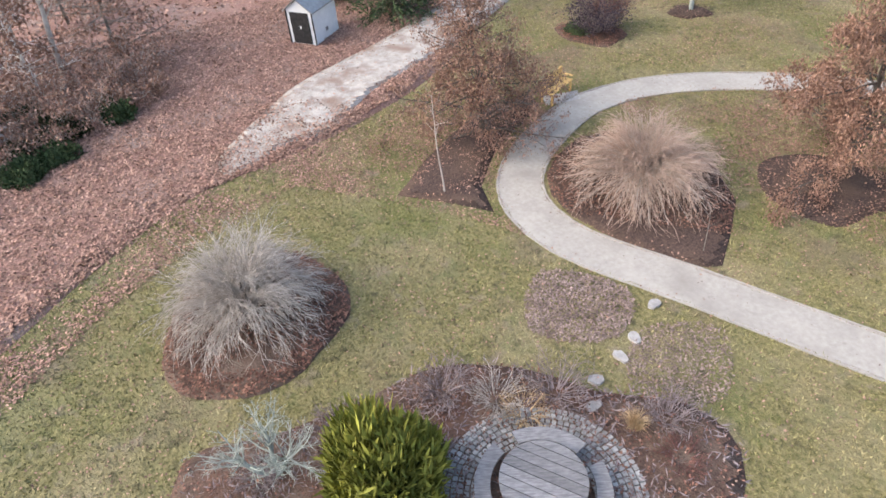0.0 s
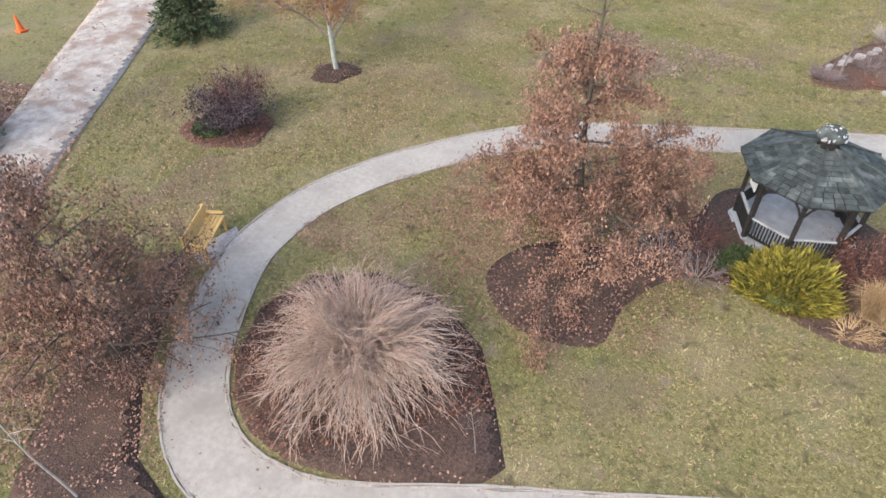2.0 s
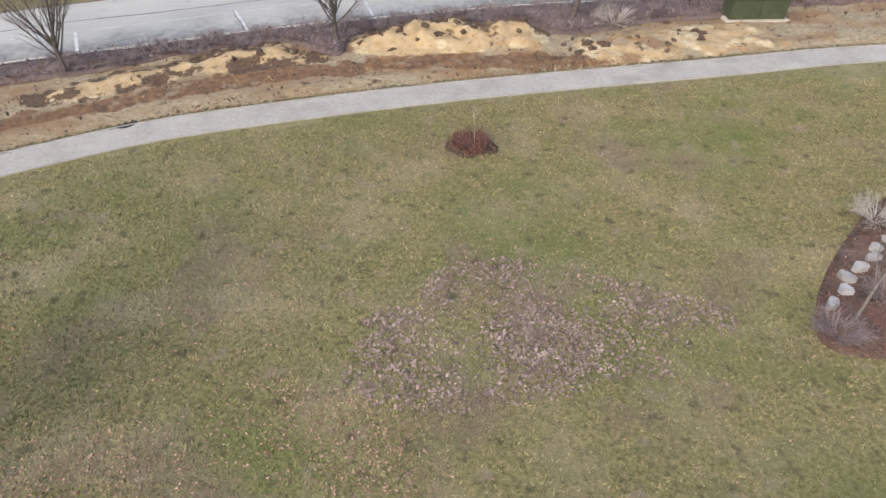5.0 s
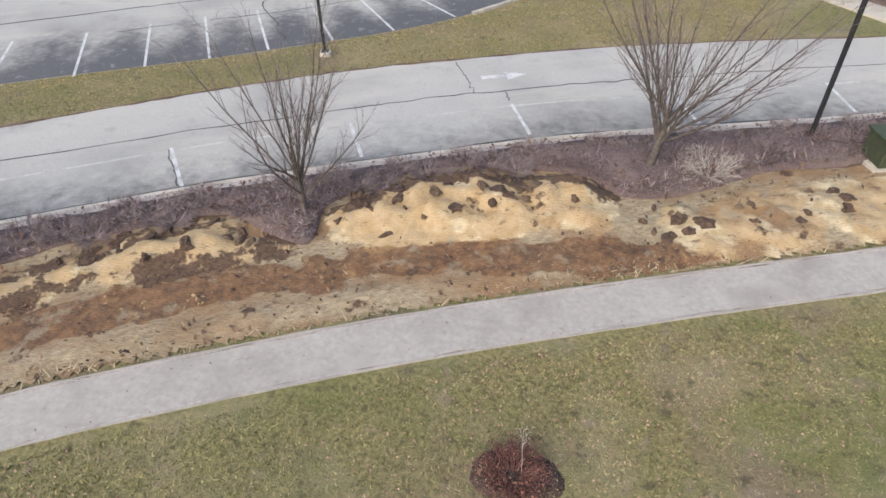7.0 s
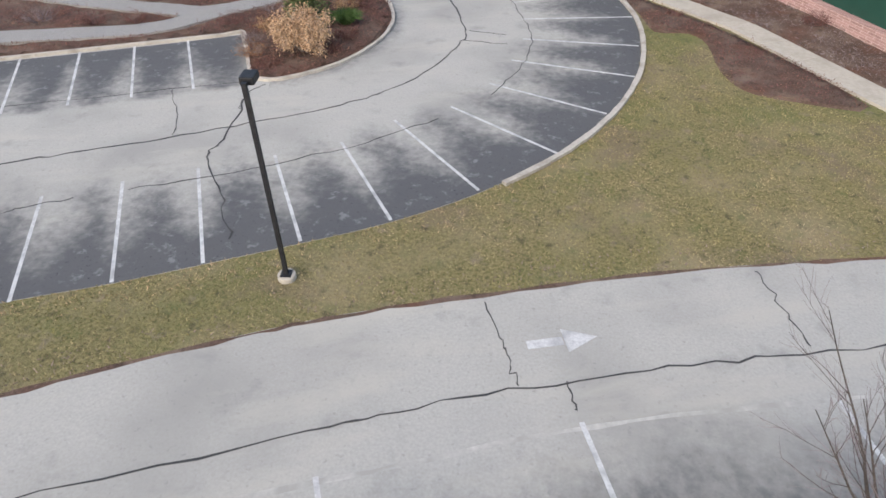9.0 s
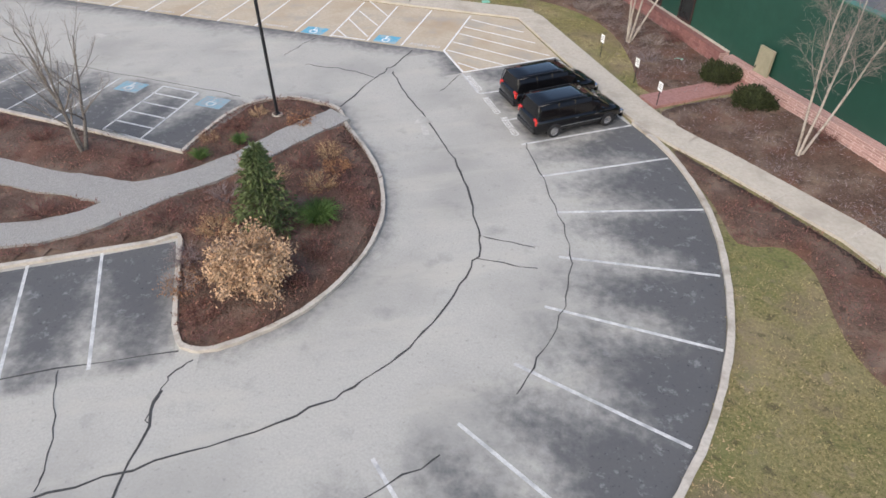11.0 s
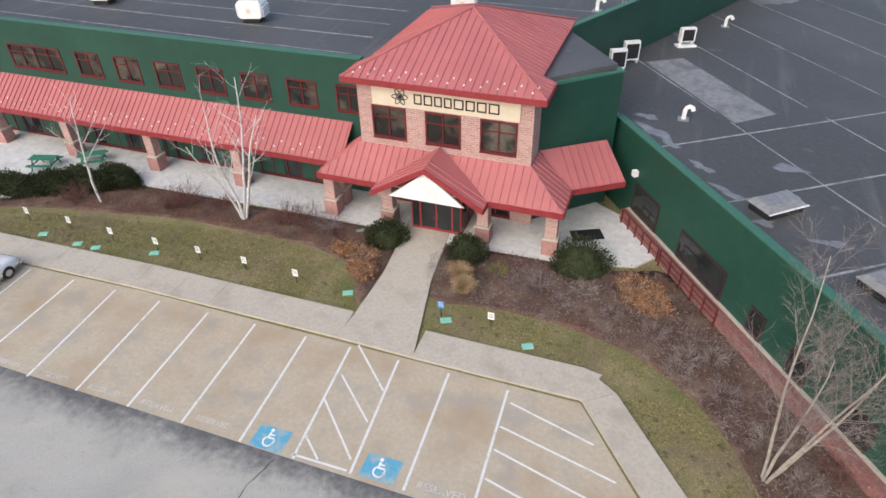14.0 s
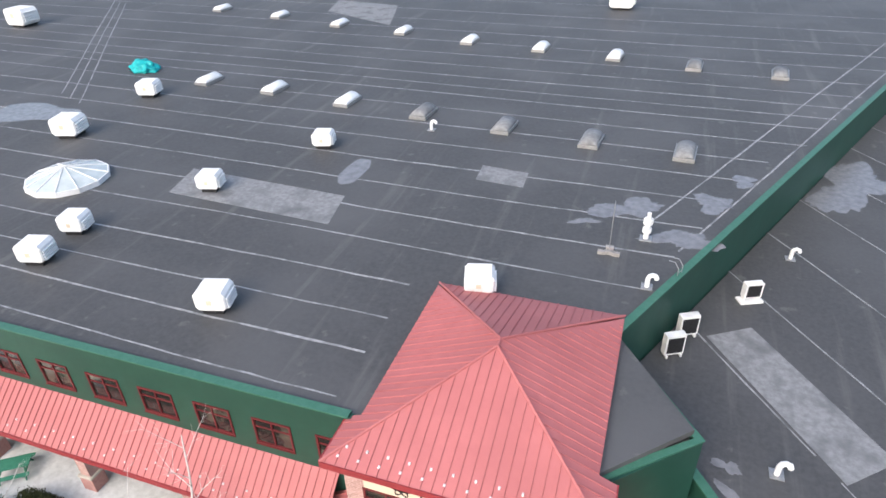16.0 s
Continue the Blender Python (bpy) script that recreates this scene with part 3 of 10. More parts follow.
def bed(name, outline, material, label, height=0.10, step=0.35, category="garden bed", seed=1, kind="structure", z=0.0):
    """A low mound of soil over an outline: a fine grid with relief that thins out towards the rim."""
    P = np.array(outline)
    x0, y0 = P.min(0)
    x1, y1 = P.max(0)
    bm = bmesh.new()
    add_prism(bm, outline, z - 0.15, z + 0.015)
    bm.normal_update()
    bmesh.ops.triangulate(bm, faces=[f for f in bm.faces if len(f.verts) > 4])
    gx, gy = np.arange(x0, x1 + step, step), np.arange(y0, y1 + step, step)
    X, Y = np.meshgrid(gx, gy)
    ins = inside(X.ravel(), Y.ravel(), outline).reshape(X.shape)
    # distance to the rim
    D = np.full(X.shape, 1e9)
    for i in range(len(P)):
        a, b = P[i - 1], P[i]
        d = b - a
        t = np.clip(((X - a[0]) * d[0] + (Y - a[1]) * d[1]) / (d @ d + 1e-9), 0, 1)
        D = np.minimum(D, np.hypot(X - a[0] - t * d[0], Y - a[1] - t * d[1]))
    ids = {}
    for j in range(X.shape[0]):
        for i in range(X.shape[1]):
            if ins[j, i] and D[j, i] > 0.08:
                f = min(1.0, D[j, i] / 0.9)
                h = z + 0.02 + height * f * (0.55 + 0.75 * noise.noise((X[j, i] * 0.9, Y[j, i] * 0.9, seed)) + 0.35 * noise.noise((X[j, i] * 3, Y[j, i] * 3, seed + 5)))
                ids[j, i] = bm.verts.new((X[j, i], Y[j, i], max(h, z + 0.02)))
    for j in range(X.shape[0] - 1):
        for i in range(X.shape[1] - 1):
            q = [ids.get(k) for k in ((j, i), (j, i + 1), (j + 1, i + 1), (j + 1, i))]
            if all(q):
                bm.faces.new(q)
    return tagged(part(name, bm, material, None, "", True), label, category, kind=kind)

# ---- ground, paths, road and car park ----
def ground_sheet():
    bm = bmesh.new()
    n = 60
    xs = [-420 + 840 * i / n for i in range(n + 1)]
    vs = [[bm.verts.new((x, y + 80, 0)) for x in xs] for y in xs]
    for j in range(n):
        for i in range(n):
            bm.faces.new((vs[j][i], vs[j][i + 1], vs[j + 1][i + 1], vs[j + 1][i]))
    return bm


structure("ground", ground_sheet(), M_GRASS, "patchy winter lawn, green and straw coloured, over the whole park", "lawn")

PATH_A = smooth_line([(22, 29.6), (14, 26.3), (6.4, 22.75), (2.9, 21.1), (-.25, 19.7), (-2.9, 18.45), (-4.65, 18.2), (-6.05, 18.6), (-7.25, 19.65), (-8.35, 21.5), (-9.05, 23.5),
                      (-9.0, 25.5), (-8.5, 27.1), (-7.4, 29.0), (-5.45, 31.3), (-3.3, 32.95), (0, 34.3), (2, 35.1), (7.4, 37.2), (14, 39.8), (24, 43)], 8)
PATH_B = smooth_line([(-60, 14), (-42, 28), (-27, 37.5), (-21, 41.75), (-18, 44.2), (-15.8, 45.85), (-11.9, 48.0), (-7.4, 50.2), (-2.3, 52.4), (2.85, 54.5), (7.5, 56.5), (12, 58), (25, 62), (60, 70)], 8)
ROAD_NEAR = smooth_line([(-70, 14), (-45, 34.5), (-30, 45.8), (-20.88, 51.6), (-15.52, 54.82), (-10.77, 57.18), (-5.55, 59.6), (2.0, 62.2), (8, 64.2), (20, 67.5), (60, 76)], 8)
ROAD_FAR = smooth_line([(-74, 20), (-50, 39), (-34, 50.5), (-25.16, 56.45), (-20.45, 59.7), (-16.36, 62.28), (-12.9, 64.1), (-5.9, 67.05), (0.5, 69.15), (7.42, 71.0), (20, 74.2), (60, 83)], 8)
for name, line in (("pavement", PATH_A), ("pavement", PATH_B)):
    structure(name, band(line, -0.66, 0.66, -0.12, 0.022, 0.035, 3), M_PATH, "pale stone-dust garden path winding through the lawn", "path")
for line in (PATH_A, PATH_B):
    for s in (-1, 1):
        structure("trim", band(line, s * 0.655, s * 0.70, -0.1, 0.026, 0.025, 7 + s), M_GRIT, "gritty joint beside the garden path", "path edging")
        structure("trim", band(line, s * 0.70, s * 0.745, -0.1, 0.042, 0.012, 17 + s), M_PATH, "thin pale edging strip beside the garden path", "path edging")


def worn_band(name, line, w0, w1, z, label, category, low=0.0, high=1.0, bays=None, rows=8, power=0.8):
    """A skin of asphalt along a line, from w0 to w1 to its left, whose wear runs from high at w0 to low at w1 and, with bays,
    is strongest in the middle of each stall. bays: stalls between one point of the line and the next."""
    P = np.array([p[:2] for p in line])
    t = np.gradient(P, axis=0)
    t /= np.linalg.norm(t, axis=1)[:, None] + 1e-9
    nrm = np.c_[-t[:, 1], t[:, 0]]
    V, wear = [], []
    for k in range(rows + 1):
        f = k / rows
        V.append(np.c_[P + nrm * (w0 + (w1 - w0) * f), np.full(len(P), z)])
        a = low + (high - low) * (1 - f) ** power
        if bays is not None:
            ph = np.array(bays)
            a = a * (0.62 + 0.5 * np.sin(math.pi * (ph % 1.0)) ** 2 + 0.35 * max(0.0, 1 - f * 3.5))
        wear.append(np.full(len(P), 1.0) * a * (1 if 0 < k < rows else (1 if k == 0 else 0)))
    n = len(P)
    i = np.arange(n - 1)
    F = np.concatenate([np.c_[r * n + i, r * n + i + 1, (r + 1) * n + i + 1, (r + 1) * n + i] for r in range(rows)])
    me = arr_mesh(name, np.concatenate(V), F, M_ASPH)
    me.attributes.new("wear", "FLOAT", "POINT").data.foreach_set("value", np.concatenate(wear).astype(np.float32))
    return tagged(new(name, me), label, category, kind="structure")


def phases(ctrl, n=8, width=2.65):
    """Stalls passed at each point of a smoothed line: one between neighbouring control points, more where these lie far apart."""
    out, done = [], 0.0
    for a, b in zip(ctrl, ctrl[1:]):
        m = max(1, round(math.dist(a, b) / width / 1.25))
        out += [done + m * i / n for i in range(n)]
        done += m
    return out + [done]


def road_slab():
    bm = bmesh.new()
    n = min(len(ROAD_NEAR), len(ROAD_FAR))
    strip(bm, ROAD_FAR[:n], ROAD_NEAR[:n], -0.2, 0.014)
    bmesh.ops.recalc_face_normals(bm, faces=bm.faces)
    return bm


structure("road", road_slab(), M_ASPH, "worn pale grey asphalt one-way road", "road")
worn_band("road", ROAD_NEAR, 0.0, 3.3, 0.018, "stained asphalt of the parking lane along the road", "road", 0.0, 0.52, power=0.9)
structure("trim", band(ROAD_NEAR, -0.16, -0.01, -0.1, 0.07, 0.02, 9), M_KERB, "weathered pale kerb along the road", "kerb")
structure("trim", band(ROAD_NEAR, -0.80, -0.155, -0.1, 0.062, 0.13, 8), M_GRIT, "pale gritty margin behind the kerb", "gravel margin")
structure("road", band(ROAD_FAR, -0.10, 0.03, -0.1, 0.019, 0.06, 15), M_BED, "brown crumbling edge of the road", "road")
structure("road", band(ROAD_NEAR, 2.42, 2.54, 0.0, 0.0185, 0.03, 25), M_GHOST, "faint worn line along the parking lane", "road marking")
structure("road", band(ROAD_NEAR, 0.0, 0.12, 0.0, 0.0192, 0.06, 26), M_CRACK, "black tarred gutter along the kerb", "road")

LOT_CTRL = [(-62, 35), (-44, 48.6), (-34, 55.3), (-28, 59.3), (-22.8, 62.2), (-20.75, 63.3), (-18.6, 64.62), (-16.26, 66.1), (-13.87, 67.72), (-11.43, 69.9), (-9.1, 72.85), (-7.4, 76.2),
                        (-6.35, 80.0), (-6.1, 83.7), (-6.45, 87.3), (-7.7, 91.0), (-9.35, 93.6)]
LOT_EDGE = smooth_line(LOT_CTRL, 8)
LOT = LOT_EDGE + [(-13.56, 100.57), (-18.3, 97.25), (-20.02, 99.83), (-24.3, 100.1), (-32.5, 100.9), (-48.1, 102.4), (-80, 105.5), (-80, 25)]
structure("road", prism(LOT, -0.2, 0.012), M_ASPH, "pale worn asphalt of the car park lanes", "car park")
worn_band("road", LOT_EDGE, 0.0, 7.0, 0.0165, "dark stained asphalt of the fanned parking stalls", "car park", bays=phases(LOT_CTRL), rows=10)
BAY_FRONT = smooth_line([(-60, 103.6), (-48.1, 102.4), (-32.5, 100.9), (-24.3, 100.1), (-20.1, 99.75)], 8)
worn_band("road", [(-20.05, 99.8), (-19.2, 98.5), (-18.35, 97.25)], 0.0, -2.2, 0.0160, "dark stained asphalt before the hatched corner", "car park", 0.0, 0.72, power=1.4)
worn_band("road", BAY_FRONT, 0.0, -2.6, 0.0155, "dark stained asphalt along the concrete bay", "car park", 0.0, 0.72, power=1.4)
FAN_KERB = [p for p in LOT_EDGE if p[1] > 70.5]
structure("trim", band(FAN_KERB, -0.22, 0.0, -0.1, 0.13, 0.02, 11), M_KERB, "pale concrete kerb round the curved stalls", "kerb")

# the planted island with its kerb
ISLAND = smooth_line([(-26.3, 80.55), (-25.5, 81.1), (-24.6, 79.6), (-23.1, 77.0), (-22.3, 76.3), (-21.2, 76.7), (-19.55, 78.6), (-18.65, 81.2), (-18.6, 83.6), (-19.15, 85.5),
                      (-20.0, 87.2), (-21.2, 88.8), (-22.5, 90.3), (-23.35, 91.6), (-24.3, 92.0), (-26.0, 92.25), (-27.4, 91.6), (-28.25, 90.2), (-28.55, 88.0), (-28.6, 86.3)], 5)
ISL_POLY = [(-80, 46)] + [(-45, 70.3), (-34.5, 76.05)] + ISLAND + [(-33.8, 87.0), (-45, 88.4), (-80, 92)]
worn_band("road", ISLAND[22:88], 0.0, -1.5, 0.0148, "dark stained asphalt round the island kerb", "car park", 0.0, 0.62, power=1.3)
bed("planting_bed", ISL_POLY[1:-1] + [(-45, 88.4)], M_BED, "planted island of brown mulch and dead stems", 0.16, 0.45, seed=4)
ISL_EDGE = [(-45, 70.3), (-34.5, 76.05)] + ISLAND + [(-33.8, 87.0), (-45, 88.4)]
structure("trim", band(ISL_EDGE, -0.17, 0.0, -0.1, 0.14, 0.02, 31), M_KERB, "pale concrete kerb round the planted island", "kerb")
INNER = [(-45, 70.2), (-34.33, 75.9), (-32.07, 77.1), (-29.91, 78.3), (-27.8, 79.5), (-25.6, 80.85)]
worn_band("road", smooth_line(INNER, 8), -0.1, -6.4, 0.017, "dark stained asphalt of the inner stalls", "car park", 0.35, 1.0, bays=phases(INNER), rows=10, power=0.6)
ACCESS = [(-28.7, 86.3), (-31.25, 86.75), (-33.5, 87.1), (-36.5, 87.4), (-39.4, 87.8), (-45, 88.6)]
worn_band("road", smooth_line(ACCESS, 8), -0.1, -5.6, 0.017, "dark stained asphalt of the accessible stalls", "car park", 0.3, 0.95, bays=phases(ACCESS), rows=10, power=0.6)
GRAVEL = smooth_line([(-23.0, 91.1), (-24.6, 88.4), (-25.7, 86.2), (-27.0, 84.4), (-28.8, 83.0), (-31.0, 82.9), (-34.5, 83.0), (-45, 84)], 6)
structure("pavement", band(GRAVEL, -0.75, 0.75, -0.1, 0.2, 0.05, 41), M_GRAVEL, "grey gravel footpath across the planted island", "path")
GRAVEL_B = smooth_line([(-27.3, 84.0), (-28.6, 82.2), (-30.0, 80.4), (-32.5, 79.2), (-40, 76.5)], 6)
structure("pavement", band(GRAVEL_B, -0.75, 0.75, -0.1, 0.205, 0.05, 43), M_GRAVEL, "grey gravel footpath across the planted island", "path")

# concrete bay before the entrance
structure("pavement", prism([(-80, 111.2), (-54, 108.85), (-39.2, 107.95), (-24.65, 106.5), (-16.6, 105.7), (-13.56, 100.57), (-18.3, 97.25), (-20.02, 99.83), (-24.3, 100.1), (-32.5, 100.9), (-48.1, 102.4), (-80, 105.5)], -0.2, 0.02),
          M_CONC, "tan concrete parking bay before the entrance", "parking bay")


def slab_row(name, line, w0, w1, z1, step, label):
    """A concrete pavement cut into slabs with open joints."""
    holder = thing(name, label, "pavement", kind="structure")
    part("footing", band(line, w0 + 0.01, w1 - 0.01, -0.1, z1 - 0.012), M_KERB, holder)
    P = [Vector((p[0], p[1], 0)) for p in line]
    for a, b in zip(P, P[1:]):
        d = b - a
        n = max(1, round(d.length / step))
        u = d.normalized()
        left = Vector((-u.y, u.x, 0))
        for i in range(n):
            p, q = a + d * (i / n), a + d * ((i + 1) / n)
            g = 0.012
            part("slab", prism([(v.x, v.y) for v in (p + u * g + left * w0, q - u * g + left * w0, q - u * g + left * w1, p + u * g + left * w1)], -0.1, z1), M_WALK, holder)
    return holder


slab_row("pavement", [(-80, 111.3), (-54, 109.0), (-40, 108.1), (-28, 107.0)], 0.0, 1.85, 0.13, 2.6, "pale concrete pavement along the stalls")
slab_row("pavement", [(-24.2, 106.55), (-16.7, 105.85), (-16.6, 105.8)], 0.0, 1.8, 0.13, 2.4, "pale concrete pavement along the stalls")
slab_row("pavement", [(-16.5, 105.7), (-13.4, 100.55), (-9.9, 94.75), (-8.7, 93.0)], 0.0, 1.55, 0.13, 2.4, "pale concrete pavement beside the reserved stalls")
slab_row("pavement", [(-8.75, 93.1), (-7.4, 91.8), (-5.9, 90.55), (-1.7, 86.45), (2.9, 79.4), (8, 72.5)], 0.0, 1.5, 0.121, 2.4, "pale concrete footway leading round the building")
structure("pavement", prism([(-16.68, 105.86), (-16.49, 105.74), (-15.19, 106.5), (-16.53, 107.63)], -0.1, 0.129), M_WALK, "pale concrete corner slab of the pavement", "pavement")
structure("pavement", prism([(-8.2 + 0.95 * math.cos(0.6 * k), 93.65 + 0.95 * math.sin(0.6 * k)) for k in range(10)], -0.1, 0.117), M_WALK, "pale concrete bend of the footway", "pavement")
structure("pavement", prism([(-28.05, 107.0), (-24.15, 106.55), (-24.75, 112), (-24.85, 117.5), (-27.45, 117.5), (-27.4, 112), (-27.75, 108.8)], -0.1, 0.136), M_WALK, "pale concrete walk up to the entrance doors", "walk")
structure("pavement", prism([(-15.0, 120.2), (-13.0, 117.0), (-14.4, 115.6), (-17.6, 115.1), (-24.8, 115.5), (-24.8, 118), (-27.5, 118), (-27.5, 115.9), (-34, 116.6), (-49, 117.6), (-52, 115.2), (-54.5, 113.4), (-70, 115), (-70, 124), (-20, 124)], -0.1, 0.12),
          M_FLOORP, "pale concrete floor under the arcade", "paved terrace")


def lines(name, segs, w, z, material, label, group):
    for a, b in segs:
        a, b = Vector((*a, 0)), Vector((*b, 0))
        u = (b - a).normalized() * (w / 2)
        n = Vector((-u.y, u.x, 0))
        ob = part(name, prism([(v.x, v.y) for v in (a - n, b - n, b + n, a + n)], z - 0.006, z), material)
        tagged(ob, label, "road marking", group, "structure")


BAY_TOP = [(-52.3, 108.5), (-49.4, 108.35), (-46.4, 108.2), (-43.41, 107.94), (-40.67, 107.7), (-37.87, 107.46), (-34.97, 107.22), (-32.28, 107.0), (-29.5, 106.77), (-27.2, 106.6), (-24.77, 106.3), (-22.36, 106.06), (-19.67, 105.7)]
BAY_BOT = [(-52.0, 102.75), (-49.2, 102.5), (-46.44, 102.3), (-43.66, 101.9), (-40.68, 101.6), (-37.96, 101.4), (-35.19, 101.15), (-32.46, 100.94), (-29.66, 100.65), (-27.24, 100.42), (-24.83, 100.3), (-22.65, 100.1), (-20.02, 99.9)]
lines("stall_line", list(zip(BAY_TOP, BAY_BOT)), 0.11, 0.026, M_WHITE, "crisp white stall line on tan concrete", "stall lines")
lines("stall_line", [((-27.35, 100.6), (-25.0, 100.4)), ((-26.87, 106.8), (-24.88, 104.46)), ((-26.98, 104.92), (-24.98, 102.73)), ((-27.17, 103.44), (-25.02, 100.9)), ((-27.21, 101.56), (-26.27, 100.6))], 0.09, 0.026, M_WHITE, "white hatching line of the walk crossing", "hatching lines")
lines("stall_line", [((-20.02, 99.9), (-18.32, 97.35)), ((-18.32, 97.35), (-13.7, 100.4))], 0.11, 0.026, M_WHITE, "white border line of the hatched corner", "hatching lines")
lines("stall_line", [((-19.47, 105.06), (-15.94, 103.73)), ((-19.68, 103.77), (-15.04, 102.23)), ((-19.71, 102.63), (-14.01, 100.59)), ((-19.81, 101.29), (-14.97, 99.6)), ((-19.86, 100.05), (-16.29, 98.76)), ((-18.86, 98.48), (-17.59, 97.89))], 0.09, 0.026, M_WHITE, "white hatching line of the corner bay", "hatching lines")
FAN_OUT = [(-33.2, 55.7), (-30.8, 57.3), (-28.1, 59.0), (-25.3, 60.6), (-23.0, 62.05), (-20.75, 63.35), (-18.65, 64.65), (-16.27, 66.2), (-13.9, 67.8), (-11.5, 70.0), (-9.15, 72.9), (-7.5, 76.3), (-6.4, 80.0), (-6.2, 83.5), (-6.5, 87.35), (-7.75, 90.9), (-9.35, 93.5)]
FAN_IN = [(-35.8, 60.3), (-33.3, 61.8), (-30.6, 63.4), (-27.9, 65.0), (-25.58, 66.53), (-23.48, 67.9), (-21.37, 69.2), (-19.1, 70.58), (-17.06, 71.97), (-15.6, 74.0), (-13.67, 75.58), (-12.5, 78.0), (-11.9, 80.6), (-11.7, 83.2), (-12.1, 85.83), (-12.97, 88.2), (-14.13, 90.57)]
lines("stall_line", list(zip(FAN_OUT, FAN_IN)), 0.11, 0.022, M_WORNW, "worn white stall line on dark asphalt", "stall lines")
lines("stall_line", [((-16.96, 95.06), (-13.2, 97.2)), ((-15.31, 92.55), (-11.2, 95.1)), ((-18.35, 97.2), (-17.0, 95.1))], 0.11, 0.022, M_WORNW, "worn white stall line on dark asphalt", "stall lines")
lines("stall_line", [((-34.33 - 2.25 * k, 75.96 - 1.25 * k), (-31.2 - 2.25 * k, 71.1 - 1.25 * k)) for k in range(4)] + [((-32.07, 77.21), (-29.06, 72.35)), ((-29.91, 78.34), (-26.91, 73.55)), ((-27.8, 79.6), (-24.75, 74.8))], 0.11, 0.023, M_WORNW, "worn white stall line on dark asphalt", "stall lines")
lines("stall_line", [((-33.5, 87.45), (-33.28, 92.1)), ((-31.25, 86.9), (-31.05, 91.8)), ((-33.28, 92.1), (-31.05, 91.8)), ((-33.5, 87.45), (-31.25, 86.9)), ((-36.5, 87.5), (-36.1, 92.4)), ((-39.4, 88.0), (-38.9, 92.8)), ((-42.2, 88.5), (-41.7, 93.2)), ((-28.75, 86.55), (-33.5, 87.4))]
      + [((-33.45, 88.3 + 1.0 * k), (-31.15, 88.0 + 1.0 * k)) for k in range(4)], 0.1, 0.023, M_WORNW, "worn white line of the accessible stalls", "stall lines")
lines("stall_line", [((-7.63, 61.59), (-6.7, 59.5)), ((-12.95, 59.04), (-11.85, 57.0)), ((3.85, 65.55), (4.31, 63.24)), ((-1.9, 63.5), (-1.1, 61.4)), ((-18.3, 56.3), (-16.72, 54.3)), ((-24.0, 52.6), (-22.6, 50.8))], 0.12, 0.024, M_WORNW, "white line of the roadside stalls", "stall lines")


def crack(pts, w, z=0.021, seed=0):
    line = smooth_line(pts, 7)
    r = np.random.RandomState(seed)
    P = np.array(line) + r.normal(0, 0.045, (len(line), 2))
    ob = part("crack", band([tuple(p) for p in P], -w / 2, w / 2, z - 0.01, z, w * 0.35, seed), M_CRACK)
    tagged(ob, "dark sealed crack wandering over the asphalt", "pavement crack", "cracks in the asphalt", "structure")


CRACKS = [[(-21.88, 99.6), (-22.2, 97.6), (-22.76, 95.66), (-23.42, 91.8)], [(-22.1, 96.6), (-20.71, 94.33), (-18.3, 91.0), (-16.3, 87.7), (-14.8, 84.0), (-14.6, 82.3), (-15.3, 79.0), (-16.5, 76.56), (-18.1, 74.8), (-21.55, 72.2), (-25.2, 69.9), (-28, 68.2), (-34, 64.4)],
          [(-27.05, 96.36), (-24.39, 96.17), (-22.76, 95.66)], [(-14.0, 90.7), (-12.6, 87.4), (-11.3, 83.4), (-11.4, 79.8), (-12.3, 77.0)], [(-18.44, 97.0), (-18.94, 94.93)], [(-45, 93.8), (-39.62, 93.2), (-33.25, 92.55), (-28.8, 91.95)],
          [(-26.5, 65.3), (-25.82, 65.81), (-24.5, 66.68)], [(-23.07, 67.52), (-20.02, 69.27), (-16.21, 72.09), (-13.93, 74.55)], [(-22.2, 74.6), (-21.5, 71.5), (-21.46, 69.98), (-20.1, 68.29), (-18.4, 65.9)], [(-25.6, 74.58), (-24.22, 72.53), (-23.53, 71.22)], [(-37, 68.7), (-31.13, 71.88), (-22.53, 76.05)],
          [(-22.03, 73.6), (-22.25, 75.17), (-21.94, 75.9)], [(-30, 50.3), (-20.5, 56.2), (-14.03, 59.76), (-11.73, 60.96), (-8.28, 62.52), (-4.53, 64.05), (-1.01, 65.29), (7, 68), (20, 71)], [(-14.5, 82.4), (-12.4, 82.4)], [(-14.6, 83.7), (-12.6, 83.5)],
          [(-18.3, 56.2), (-17.4, 55.0), (-16.75, 54.2)], [(-10.4, 64.93), (-9.69, 63.54), (-9.39, 62.79), (-9.07, 62.29)], [(-3.15, 67.81), (-2.63, 66.39), (-2.14, 65.08)], [(-8.03, 62.57), (-7.75, 61.86)], [(-28.8, 97.2), (-28.2, 99.6), (-27.9, 100.3)]]
for i, c in enumerate(CRACKS):
    crack(c, 0.03 if i in (9, 13, 14, 16, 17, 18, 19, 4) else 0.04 if i not in (0, 1, 8) else 0.06, 0.0225 + 0.0006 * (i % 5), i)


